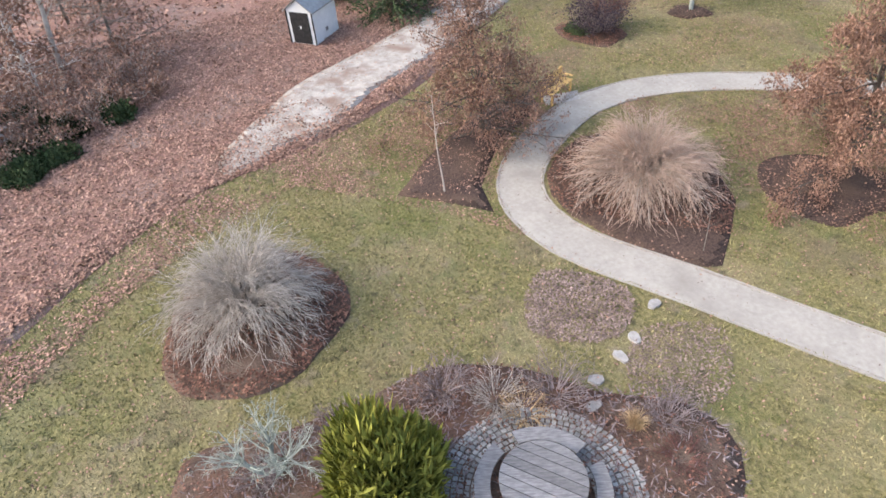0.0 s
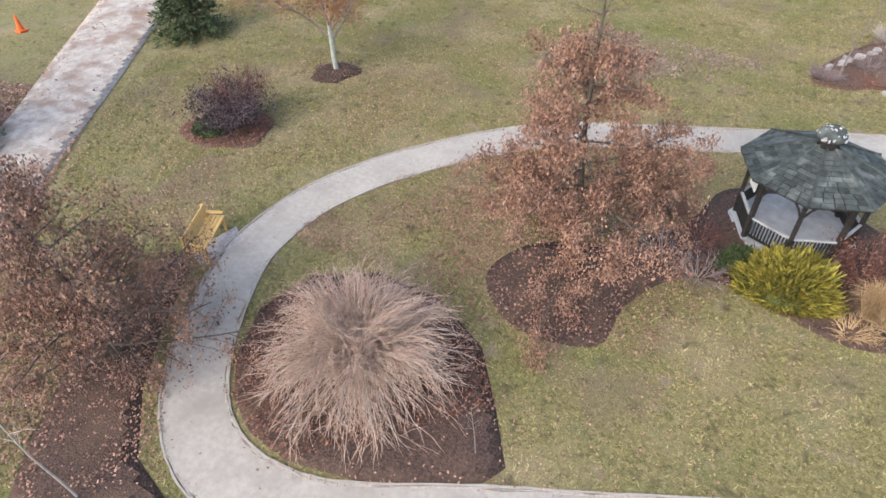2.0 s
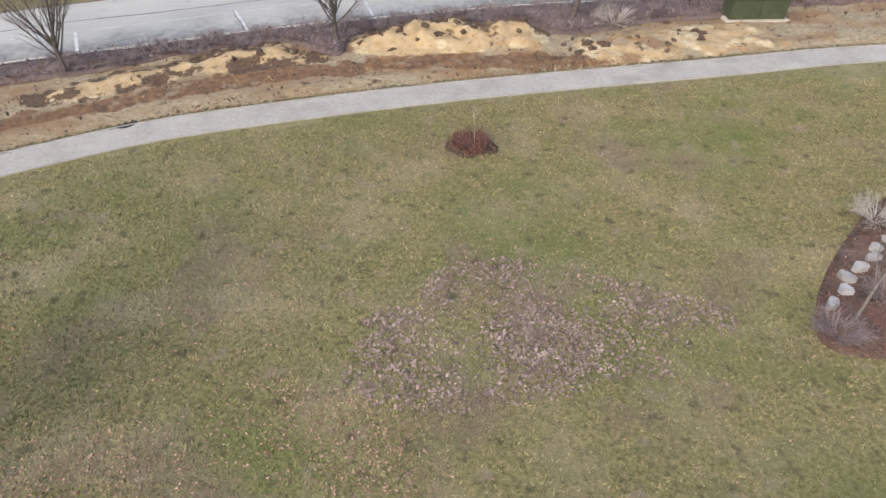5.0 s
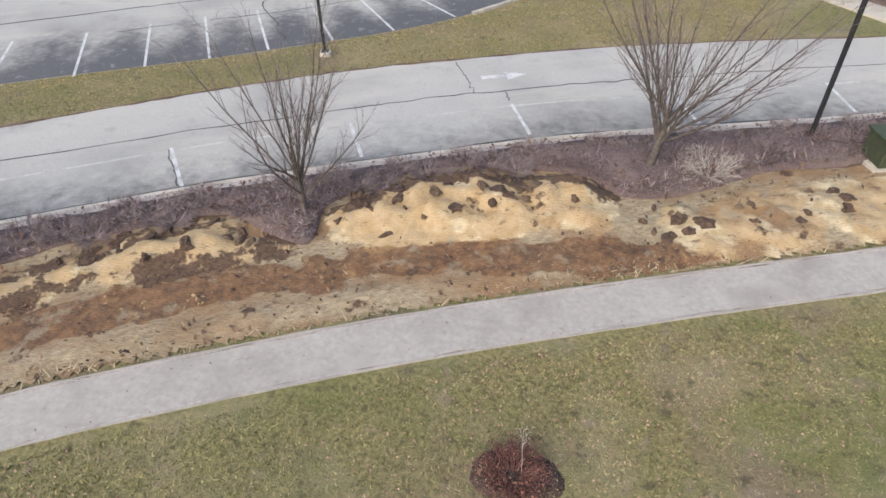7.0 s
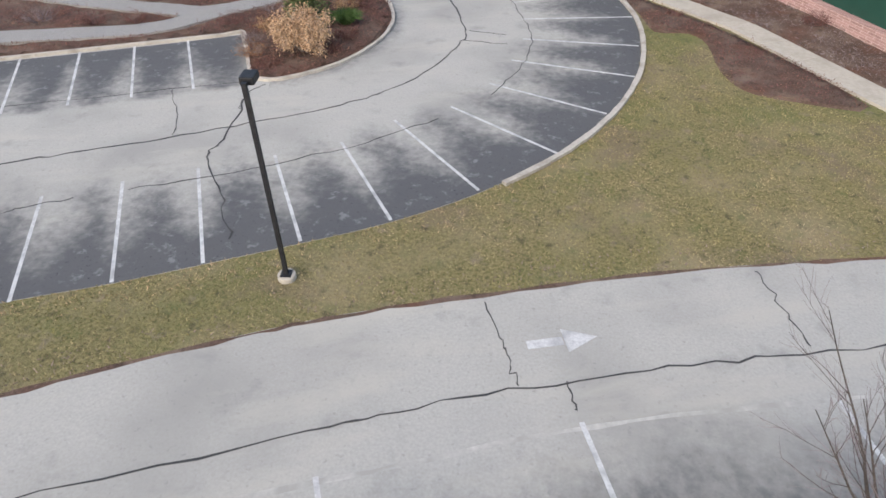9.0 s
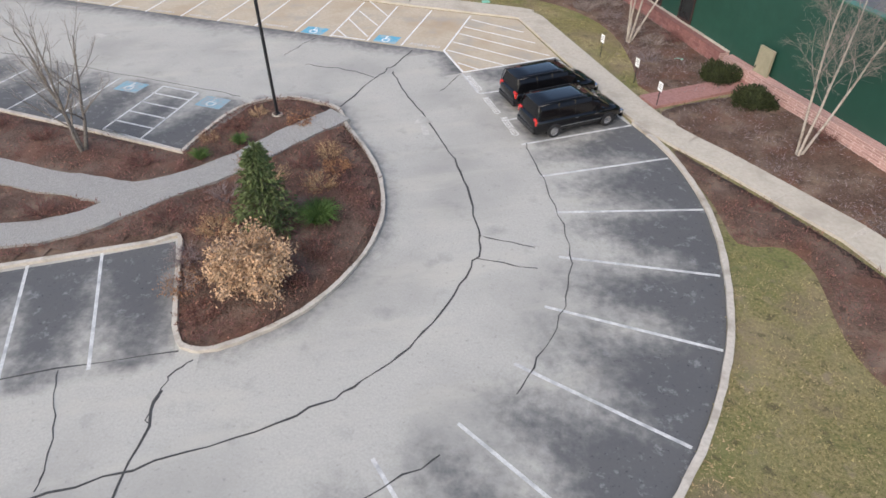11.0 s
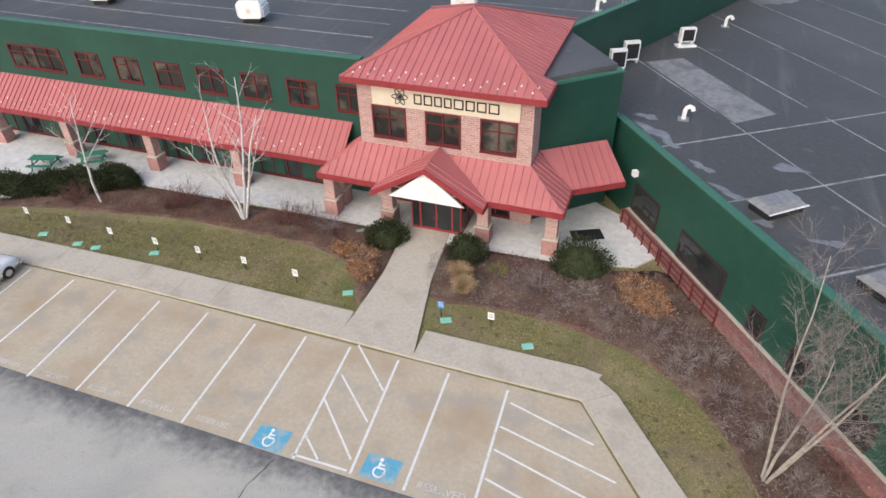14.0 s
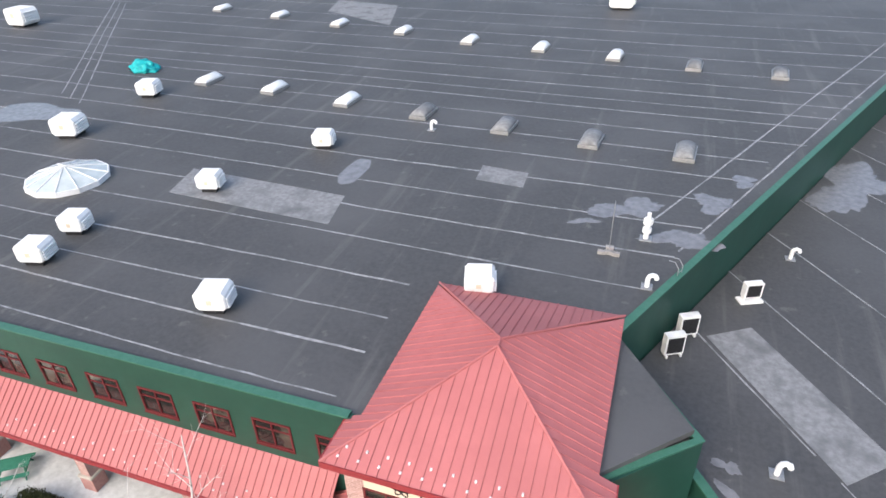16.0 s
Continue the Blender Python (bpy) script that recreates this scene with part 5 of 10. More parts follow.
# hipped roof of the tower: wide over the front, narrower behind
HF, HB, HU, HN, HZ, PK = -0.55, 11.7, 5.55, 4.85, 8.6, 10.95
pv0, pv1 = 5.4, 5.9
sl = (PK - HZ) / HU
zn = HZ + (HU - HN) * sl
seamed_slope("tower_roof", [(-HU, HF, HZ), (HU, HF, HZ), (0.0, pv0, PK), (0.0, pv0, PK)], 0.44, 0.022, M_RED, bld, "red standing-seam hipped roof of the tower")
for s in (-1, 1):
    bmv = [(s * HU, HF, HZ), (s * HU, 1.9, HZ), (s * HN, 1.9, zn), (s * HN, HB - 0.2, zn), (0.0, pv1, PK), (0.0, pv0, PK)]
    bm = bmesh.new()
    f = bm.faces.new([bm.verts.new(p) for p in (bmv if s > 0 else bmv[::-1])])
    r = bmesh.ops.extrude_face_region(bm, geom=[f])
    for v in r["geom"]:
        if isinstance(v, bmesh.types.BMVert):
            v.co.z -= 0.06
    bmesh.ops.recalc_face_normals(bm, faces=bm.faces)
    side = part("tower_roof", bm, M_RED, bld, "red standing-seam hipped roof of the tower")
    k = HF + 0.3
    while k < HB - 0.3:
        uo = HU if k < 1.9 else HN
        frac = (pv0 - k) / (pv0 - HF) if k < pv0 else (k - pv1) / (HB - pv1) if k > pv1 else 0.0
        ui = max(0.0, frac) * HU
        if uo - ui > 0.2:
            sb = bmesh.new()
            add_box(sb, 0, 1, k - 0.022, k + 0.022, 0, 1)
            for v in sb.verts:
                uu = uo if v.co.x < 0.5 else ui + 0.02
                v.co = Vector((s * uu, v.co.y, HZ + (HU - uu) * sl + (0.05 if v.co.z > 0.5 else -0.01)))
            bmesh.ops.recalc_face_normals(sb, faces=sb.faces)
            part("seam", sb, M_RED, side)
        k += 0.44
seamed_slope("tower_roof", [(HN, HB, zn), (-HN, HB, zn), (0.0, pv1, PK), (0.0, pv1, PK)], 0.44, 0.022, M_RED, bld, "red standing-seam hipped roof of the tower")
for a, b in (((-HU, HF), (0, pv0)), ((HU, HF), (0, pv0)), ((-HN, HB), (0, pv1)), ((HN, HB), (0, pv1)), ((0, pv0), (0, pv1))):
    za = PK if a[0] == 0 else (HZ if abs(a[0]) > 5 else zn)
    part("hip_cap", tube([(a[0], a[1], za + 0.03), (b[0], b[1], PK + 0.05)], 0.06, 6), M_RED, bld)
fascia(bld, [(-HU, 1.9), (-HU, HF), (HU, HF), (HU, 1.9)], HZ - 0.3, HZ + 0.02)
part("soffit", box(-HU + 0.02, HU - 0.02, HF + 0.02, 1.9, HZ - 0.28, HZ - 0.24), M_REDTRIM, bld)
part("upstand", box(-HN + 0.05, HN - 0.05, 1.95, HB - 0.25, 7.9, zn - 0.08), M_REDTRIM, bld, "dark red base of the tower roof")

# columns: brick shafts on a stone-banded base
for u, v in [(-6.7, -1.0), (-3.0, -1.0), (2.7, -1.0), (6.5, -1.0), (-6.7, 0.2), (-13.9, 0.15), (-20.7, 0.15), (-27.8, 0.15), (-34.5, 0.15), (-41.4, 0.15)]:
    c = new("column", finish(box(u - 0.32, u + 0.32, v - 0.32, v + 0.32, 1.22, 3.1, bevel=0.015), "column", M_MORTAR))
    c.parent = bld
    part("plinth", box(u - 0.42, u + 0.42, v - 0.42, v + 0.42, 0.1, 1.1, bevel=0.015), M_BRICK, c)
    part("cap_stone", box(u - 0.46, u + 0.46, v - 0.46, v + 0.46, 1.1, 1.22, bevel=0.02), M_WALK, c)
# entrance doors in a glazed lobby
dr = new("door", finish(box(-1.6, 1.4, -1.06, -0.93, 0.13, 2.95), "door", M_REDTRIM))
dr.parent = bld
for k, (a_, b_) in enumerate(((-1.52, -1.12), (-1.0, -0.16), (-0.04, 0.8), (0.92, 1.32))):
    part("pane", box(a_, b_, -1.09, -1.065, 0.32, 2.3), M_GLASS, dr)
    part("pane", box(a_, b_, -1.09, -1.065, 2.4, 2.85), M_GLASS, dr)
for k in (-0.22, 0.02):
    part("handle", tube([(k, -1.14, 0.9), (k, -1.14, 1.5)], 0.018, 6), M_CHROME, dr)
for u in (-1.6, 1.32):
    side = part("lobby_side", box(u, u + 0.08, -0.925, 1.295, 0.13, 2.95), M_REDTRIM, bld, "dark red frame beside the entrance doors")
    for v in (-0.82, 0.26):
        part("pane", box(u - 0.012, u + 0.092, v, v + 0.96, 0.4, 2.8), M_GLASS, side)

# ---- plants ----
def unit(v):
    return v / (math.sqrt(v[0] * v[0] + v[1] * v[1] + v[2] * v[2]) + 1e-9)


def cross(a, b):
    return np.array((a[1] * b[2] - a[2] * b[1], a[2] * b[0] - a[0] * b[2], a[0] * b[1] - a[1] * b[0]))


def tube_arrays(lines, sides):
    """Vertices and quads of many tapered tubes."""
    V, Fc, base = [], [], 0
    ang = np.arange(sides) * 2 * math.pi / sides
    ca, sa = np.cos(ang)[None, :, None], np.sin(ang)[None, :, None]
    for n in sorted({len(p) for p, _ in lines}):
        P = np.array([p for p, _ in lines if len(p) == n], float)
        Rd = np.array([q for p, q in lines if len(p) == n], float)
        d = P[:, -1] - P[:, 0]
        d /= np.linalg.norm(d, axis=1)[:, None] + 1e-9
        ref = np.where(np.abs(d[:, 2:3]) > 0.8, np.array((0.31, 0.87, 0.21)), np.array((0.0, 0.0, 1.0)))
        a = np.cross(d, ref)
        a /= np.linalg.norm(a, axis=1)[:, None] + 1e-9
        b = np.cross(d, a)
        ring = ca * a[:, None, :] + sa * b[:, None, :]
        V.append((P[:, :, None, :] + Rd[:, :, None, None] * ring[:, None]).reshape(-1, 3))
        i = np.arange(n - 1)[:, None] * sides + np.arange(sides)[None]
        j = np.arange(n - 1)[:, None] * sides + (np.arange(sides)[None] + 1) % sides
        quad = np.stack([i, j, j + sides, i + sides], -1).reshape(1, -1, 4)
        Fc.append((quad + (base + np.arange(len(P)) * n * sides)[:, None, None]).reshape(-1, 4))
        base += len(P) * n * sides
    return np.concatenate(V), np.concatenate(Fc)


def shoots(r, p, d, L, rad, level, S, out, tips):
    """Grows one limb and its side limbs. S: one dict a level."""
    s = S[level]
    n = s["seg"]
    pts = [np.array(p, float)]
    dirs = []
    for i in range(n):
        d = unit(d + r.normal(0, s["wob"], 3) + np.array((0, 0, s["up"])))
        dirs.append(d)
        pts.append(pts[-1] + d * (L / n))
    tp_ = s.get("taper", 0.3)
    rads = [rad * (1 + (tp_ - 1) * i / n) for i in range(n + 1)]
    out[level].append((np.array(pts), rads))
    if level + 1 == len(S):
        tips.append(np.array(pts))
        return
    k = S[level + 1]
    m = int(k["n"] * (0.8 + 0.4 * r.rand()))
    for c in range(m):
        t = k["from"] + (k.get("to", 1.0) - k["from"]) * (c + r.rand()) / m
        i = min(int(t * n), n - 1)
        q = pts[i] + (pts[i + 1] - pts[i]) * (t * n - i)
        az = r.rand() * 2 * math.pi if level else c * 2.4 + r.normal(0, 0.4)
        a = unit(cross(dirs[i], (0.3, 0.2, 0.9) if abs(dirs[i][2]) < 0.9 else (1, 0.2, 0)))
        b = cross(dirs[i], a)
        side = math.cos(az) * a + math.sin(az) * b
        ang = radians(k["angle"] + r.normal(0, 8))
        nd = unit(math.cos(ang) * dirs[i] + math.sin(ang) * side)
        ln = L * k["len"] * (0.7 + 0.6 * r.rand()) * (1 - k.get("fall", 0.5) * t)
        shoots(r, q, nd, max(ln, 0.06), max(rads[i] * k["thick"], 0.0045), level + 1, S, out, tips)


def leaf_arrays(r, at, size, droop=0.4, elong=1.8):
    """Small bent leaves, each of two triangles' worth of quad, round the given places."""
    n = len(at)
    d = r.normal(0, 1, (n, 3))
    d[:, 2] -= droop * 2
    d /= np.linalg.norm(d, axis=1)[:, None]
    s = np.cross(d, r.normal(0, 1, (n, 3)))
    s /= np.linalg.norm(s, axis=1)[:, None] + 1e-9
    L = size * (0.6 + 0.8 * r.rand(n))[:, None]
    w = L / elong / 2
    V = np.stack([at, at + d * L * 0.5 + s * w, at + d * L, at + d * L * 0.45 - s * w], 1).reshape(-1, 3)
    return V, np.arange(n * 4).reshape(-1, 4)


def tree(name, label, x, y, S, L, rad, seed, bark, leaf=None, leaves=0, size=0.12, low=0.0, high=1.0, lean=(0, 0), stems=1, twig=None, spread=0.25, category="tree", droop=0.5, z=0.0, limb=None, loose=0.10, thin=0.0):
    """A tree of tapered limbs, branches and twigs, with leaves where it holds them."""
    r = np.random.RandomState(seed)
    t = thing(name, label, category, pose(x, y, z))
    out, tips = [[] for _ in S], []
    for k in range(stems):
        a = 2 * math.pi * k / max(stems, 1) + r.rand()
        o = 0.0 if stems == 1 else 0.10
        tilt = 0.0 if stems == 1 else spread * (0.6 + 0.8 * r.rand())
        d = unit(np.array((lean[0] + tilt * math.cos(a), lean[1] + tilt * math.sin(a), 1.0)))
        shoots(r, (o * math.cos(a), o * math.sin(a), -0.05), d, L * (1 if stems == 1 else 0.75 + 0.3 * r.rand()), rad, 0, S, out, tips)
    v, f = tube_arrays(out[0], 8)
    arr_part("trunk", v, f, bark, t, "", True)
    thick = [l for lv in out[1:max(2, len(S) - 1)] for l in lv]
    if thick:
        v, f = tube_arrays(thick, 5)
        tagged(arr_part("branchwork", v, f, limb or bark, t, "", True), kind="stuff")
    if len(S) > 2:
        v, f = tube_arrays(out[-1], 3)
        tagged(arr_part("twig_mass", v, f, twig or bark, t, ""), kind="stuff")
    if leaf is not None:
        allp = np.concatenate([tp[1:] for tp in tips])
        zz = allp[:, 2]
        H = zz.max()
        keep = (zz > low * H) & (zz < high * H) & (r.rand(len(zz)) < 1.08 - thin * zz / (high * H))
        allp = allp[keep]
        at = allp[r.randint(0, len(allp), leaves)] + r.normal(0, loose, (leaves, 3))
        at[:, 2] = np.maximum(at[:, 2], 0.12)
        v, f = leaf_arrays(r, at, size, droop)
        tagged(arr_part("crown", v, f, leaf, t, "withered leaves still on the twigs"), kind="stuff")
    return t


def lv(n=0, frm=0.3, to=1.0, angle=60, ln=0.4, thick=0.5, fall=0.5, seg=5, wob=0.08, up=0.0, taper=0.3):
    return {"n": n, "from": frm, "to": to, "angle": angle, "len": ln, "thick": thick, "fall": fall, "seg": seg, "wob": wob, "up": up, "taper": taper}


PIN_OAK = [lv(seg=10, wob=0.025, taper=0.12), lv(58, 0.05, 0.97, 80, 0.45, 0.42, 0.94, 6, 0.08, 0.0), lv(9, 0.12, 1.0, 45, 0.38, 0.5, 0.4, 4, 0.12, 0.0), lv(4, 0.2, 1.0, 45, 0.5, 0.6, 0.3, 3, 0.15, -0.04)]
VASE = [lv(seg=7, wob=0.05, taper=0.22, up=0.02), lv(10, 0.12, 1.0, 34, 0.52, 0.5, 0.45, 6, 0.07, 0.03), lv(7, 0.2, 1.0, 32, 0.45, 0.5, 0.4, 4, 0.09, 0.03), lv(4, 0.2, 1.0, 34, 0.5, 0.6, 0.3, 3, 0.12, 0.02)]
BEECH = [lv(seg=5, wob=0.05, taper=0.5), lv(13, 0.35, 1.0, 42, 0.95, 0.5, 0.3, 6, 0.10, 0.06), lv(7, 0.2, 1.0, 42, 0.5, 0.55, 0.4, 4, 0.13, 0.02), lv(5, 0.2, 1.0, 42, 0.5, 0.6, 0.3, 3, 0.15, 0.0)]
BIRCH = [lv(seg=9, wob=0.06, taper=0.25), lv(9, 0.32, 1.0, 42, 0.42, 0.45, 0.55, 6, 0.10, 0.06), lv(5, 0.25, 1.0, 40, 0.4, 0.5, 0.4, 4, 0.13, 0.03), lv(3, 0.2, 1.0, 40, 0.5, 0.6, 0.3, 3, 0.15, 0.0)]
SPREAD = [lv(seg=5, wob=0.04, taper=0.7), lv(17, 0.42, 1.0, 32, 2.75, 0.40, 0.1, 9, 0.045, 0.045, 0.15), lv(15, 0.12, 0.98, 25, 0.36, 0.42, 0.55, 6, 0.06, 0.05), lv(7, 0.15, 1.0, 26, 0.45, 0.5, 0.3, 4, 0.08, 0.04)]
BIRCH_FULL = [lv(seg=9, wob=0.045, taper=0.18), lv(22, 0.34, 1.0, 42, 0.32, 0.28, 0.45, 6, 0.10, 0.03), lv(11, 0.2, 1.0, 40, 0.45, 0.4, 0.4, 4, 0.13, -0.01), lv(5, 0.2, 1.0, 40, 0.6, 0.5, 0.3, 3, 0.16, -0.04)]
SHRUB = [lv(seg=4, wob=0.10, taper=0.4), lv(5, 0.2, 1.0, 35, 0.6, 0.6, 0.4, 4, 0.14, 0.04), lv(4, 0.2, 1.0, 38, 0.55, 0.6, 0.3, 3, 0.18, 0.0)]
SAPLING = [lv(seg=8, wob=0.02, taper=0.25), lv(8, 0.55, 1.0, 45, 0.25, 0.5, 0.5, 4, 0.10, 0.05), lv(3, 0.2, 1.0, 40, 0.5, 0.6, 0.3, 3, 0.12, 0.02)]


def weeping_bush(x, y, R, H, seed, label, rods=230, hang=M_TWIG):
    """A weeping shrub: rods that rise from the crown, arch over and hang to the ground, each with fine hanging side twigs."""
    r = np.random.RandomState(seed)
    t = thing("weeping_bush", label, "shrub", pose(x, y, 0), "weeping bushes")
    trunk = []
    for k in range(6):
        a = r.rand() * 6.28
        trunk.append((np.array([(0, 0, -0.05), (0.1 * math.cos(a), 0.1 * math.sin(a), 0.3 * H), (0.22 * math.cos(a), 0.22 * math.sin(a), 0.6 * H)]), np.array((0.06, 0.05, 0.03))))
    main, side, fine = [], [], []
    q = np.linspace(0, 1, 10)[:, None]

    def arch(p0, p1, p2, wob):
        c = (1 - q) ** 2 * p0 + 2 * q * (1 - q) * p1 + q * q * p2
        return c + np.cumsum(r.normal(0, wob, c.shape), axis=0) * q

    for k in range(rods):
        a = 2.4 * k + r.normal(0, 0.25)
        el = radians(2 + 78 * r.rand() ** 1.1)
        ln = 0.82 + 0.36 * r.rand()
        u = np.array((math.cos(a), math.sin(a), 0.0))
        bend = np.array((-u[1], u[0], 0)) * r.normal(0, 0.15) * R
        tip = u * R * ln * math.cos(el) + (0, 0, H * 1.15 * ln * math.sin(el) * (0.85 + 0.25 * r.rand()) + 0.05) + bend
        root = u * 0.1 + (0, 0, H * (0.20 + 0.2 * r.rand()))
        pts = arch(root, (root + tip) * 0.5 + (0, 0, H * (0.42 - 0.2 * math.sin(el)) * (0.7 + 0.6 * r.rand())), tip, 0.022)
        main.append((pts, np.linspace(0.013, 0.005, 10)))
        for c in range(9):
            i = 2 + int(7 * (c + r.rand()) / 9)
            i = min(i, 8)
            d = unit(unit(pts[i + 1] - pts[i]) + np.array((-u[1], u[0], 0)) * r.normal(0, 0.7) + (0, 0, r.normal(0.1, 0.35)))
            L = R * (0.16 + 0.26 * r.rand())
            s_ = [pts[i]]
            for g_ in range(5):
                s_.append(s_[-1] + d * L / 5)
                d = unit(d + r.normal(0, 0.10, 3) + (0, 0, -0.17))
            side.append((np.array(s_), np.linspace(0.007, 0.003, 6)))
            for e in (1, 3):
                d2 = unit(unit(s_[e + 1] - s_[e]) + r.normal(0, 0.40, 3))
                L2 = L * (0.35 + 0.4 * r.rand())
                w_ = [s_[e]]
                for g_ in range(3):
                    w_.append(w_[-1] + d2 * L2 / 3)
                    d2 = unit(d2 + r.normal(0, 0.12, 3) + (0, 0, -0.2))
                fine.append((np.array(w_), np.linspace(0.0045, 0.0025, 4)))
    for ls in (main, side, fine):
        for pts, rad in ls:
            np.maximum(pts[:, 2], 0.05 + 0.1 * r.rand(), out=pts[:, 2])
    v, f = tube_arrays(trunk, 6)
    arr_part("trunk", v, f, M_BARKD, t, "", True)
    v, f = tube_arrays(main, 4)
    tagged(arr_part("rod_mass", v, f, M_TWIGG, t, "pale arching rods"), kind="stuff")
    v, f = tube_arrays(side, 3)
    tagged(arr_part("twig_mass", v, f, hang, t, "pale hanging side twigs"), kind="stuff")
    v, f = tube_arrays(fine, 3)
    tagged(arr_part("twig_mass", v, f, hang, t, "finest hanging twigs"), kind="stuff")
    return t


def needle_bush(name, x, y, rx, ry, h, n, size, material, seed, label, elong=4.0, upward=0.5, lumps=6, core=None, category="shrub", z0=0.0, flat=False, group=""):
    """An evergreen: a dark inner mass and thousands of pointed sprays standing out of an uneven, lumpy crown."""
    r = np.random.RandomState(seed)
    t = thing(name, label, category, pose(x, y, z0), group)
    u = r.normal(0, 1, (n, 3))
    u[:, 2] = np.abs(u[:, 2]) * 0.9 if not flat else np.abs(u[:, 2])
    u /= np.linalg.norm(u, axis=1)[:, None]
    ctr = r.normal(0, 1, (lumps, 3))
    ctr[:, 2] = np.abs(ctr[:, 2])
    ctr /= np.linalg.norm(ctr, axis=1)[:, None]
    bulge = 0.74 + 0.36 * np.max(np.clip(u @ ctr.T, 0, 1) ** (6 if lumps < 10 else 16), axis=1) + r.normal(0, 0.06, n)
    depth = 1 - 0.35 * r.rand(n) ** 2
    at = u * np.array((rx, ry, h)) * (bulge * depth)[:, None]
    d = u * (1 - upward) + np.array((0, 0, upward)) + r.normal(0, 0.28, (n, 3))
    d /= np.linalg.norm(d, axis=1)[:, None]
    s = np.cross(d, r.normal(0, 1, (n, 3)))
    s /= np.linalg.norm(s, axis=1)[:, None]
    L = size * (0.6 + 0.8 * r.rand(n))[:, None]
    w = L / elong / 2
    V = np.stack([at - d * L * 0.3, at + d * L * 0.15 + s * w, at + d * L * 0.7, at + d * L * 0.15 - s * w], 1).reshape(-1, 3)
    V[:, 2] = np.maximum(V[:, 2], 0.02)
    arr_part("crown", V, np.arange(n * 4).reshape(-1, 4), material, t)
    bm = bmesh.new()
    bmesh.ops.create_icosphere(bm, subdivisions=3, radius=1)
    for v in bm.verts:
        k = 0.72 + 0.10 * noise.noise(v.co * 2.2 + Vector((seed, 0, 0)))
        v.co = Vector((v.co.x * rx * k, v.co.y * ry * k, max(v.co.z * h * k, 0.0)))
    part("heart", bm, core or M_NEEDLE, t, "dark inner twigs", True)
    return t


def conifer(x, y, h, rad, seed, material, label, n=9000, size=0.22, z0=0.0):
    """A fir: a straight trunk, whorls of drooping limbs and sprays of needles along them."""
    r = np.random.RandomState(seed)
    t = thing("conifer", label, "tree", pose(x, y, z0))
    part("trunk", tube([(0, 0, -0.05), (0, 0, h * 0.5), (0, 0, h)], [0.035 * h / 2, 0.02 * h / 2, 0.006], 7), M_BARKD, t)
    limbs, at, ds = [], [], []
    m = int(22 * h ** 0.5)
    for k in range(m):
        zz = h * (0.04 + 0.93 * k / m)
        reach = rad * (1 - zz / h) ** 0.85 + 0.08
        for c in range(7):
            a = r.rand() * 6.28
            L = reach * (0.75 + 0.4 * r.rand())
            e = np.array((L * math.cos(a), L * math.sin(a), zz - 0.12 * L + r.normal(0, 0.05)))
            s = np.array((0, 0, zz))
            mid = (s + e) / 2 + np.array((0, 0, 0.04 * L))
            limbs.append((np.array([s, mid, e]), np.array((0.014, 0.010, 0.004))))
            w = max(2, int(n / (m * 7)))
            q = r.rand(w)[:, None] ** 0.7
            at.append(s + (e - s) * q + r.normal(0, 0.05, (w, 3)))
            ds.append(np.tile(unit(e - s), (w, 1)) + r.normal(0, 0.55, (w, 3)))
    v, f = tube_arrays(limbs, 3)
    tagged(arr_part("branchwork", v, f, M_BARKD, t), kind="stuff")
    at, d = np.concatenate(at), np.concatenate(ds)
    d /= np.linalg.norm(d, axis=1)[:, None]
    s = np.cross(d, r.normal(0, 1, d.shape))
    s /= np.linalg.norm(s, axis=1)[:, None]
    L = size * (0.6 + 0.8 * r.rand(len(at)))[:, None]
    V = np.stack([at, at + d * L * 0.5 + s * L * 0.16, at + d * L, at + d * L * 0.5 - s * L * 0.16], 1).reshape(-1, 3)
    V[:, 2] = np.maximum(V[:, 2], 0.03)
    arr_part("crown", V, np.arange(len(at) * 4).reshape(-1, 4), material, t)
    return t


def twig_bush(x, y, R, h, seed, material, label, stems=26, name="bare_shrub", z0=0.05, leaf=None, leaves=0, size=0.07, group=""):
    """A leafless shrub of many branching stems."""
    t = tree(name, label, x, y, SHRUB, h, 0.011, seed, material, leaf, leaves, size, stems=stems, spread=1.25 * R / h, category="shrub", z=z0)
    if group:
        t["group"] = group
    return t


def grass_tuft(x, y, R, h, seed, material, label, n=420, z0=0.05, name="ornamental_grass", broad=0.006):
    """A clump of dry blades arching out of one root."""
    r = np.random.RandomState(seed)
    t = thing(name, label, "ornamental grass", pose(x, y, z0))
    blades = []
    for k in range(n):
        a, s = r.rand() * 6.28, r.rand() ** 0.7
        L = h * (0.7 + 0.5 * r.rand())
        o = R * 0.3 * r.rand()
        e = R * s
        p = [(o * math.cos(a), o * math.sin(a), 0), ((o + e * 0.45) * math.cos(a), (o + e * 0.45) * math.sin(a), L * 0.65), ((o + e) * math.cos(a), (o + e) * math.sin(a), L * (1 - 0.45 * s))]
        blades.append((np.array(p), np.array((broad, broad * 0.8, 0.001))))
    v, f = tube_arrays(blades, 3)
    arr_part("blades", v, f, material, t)
    return t


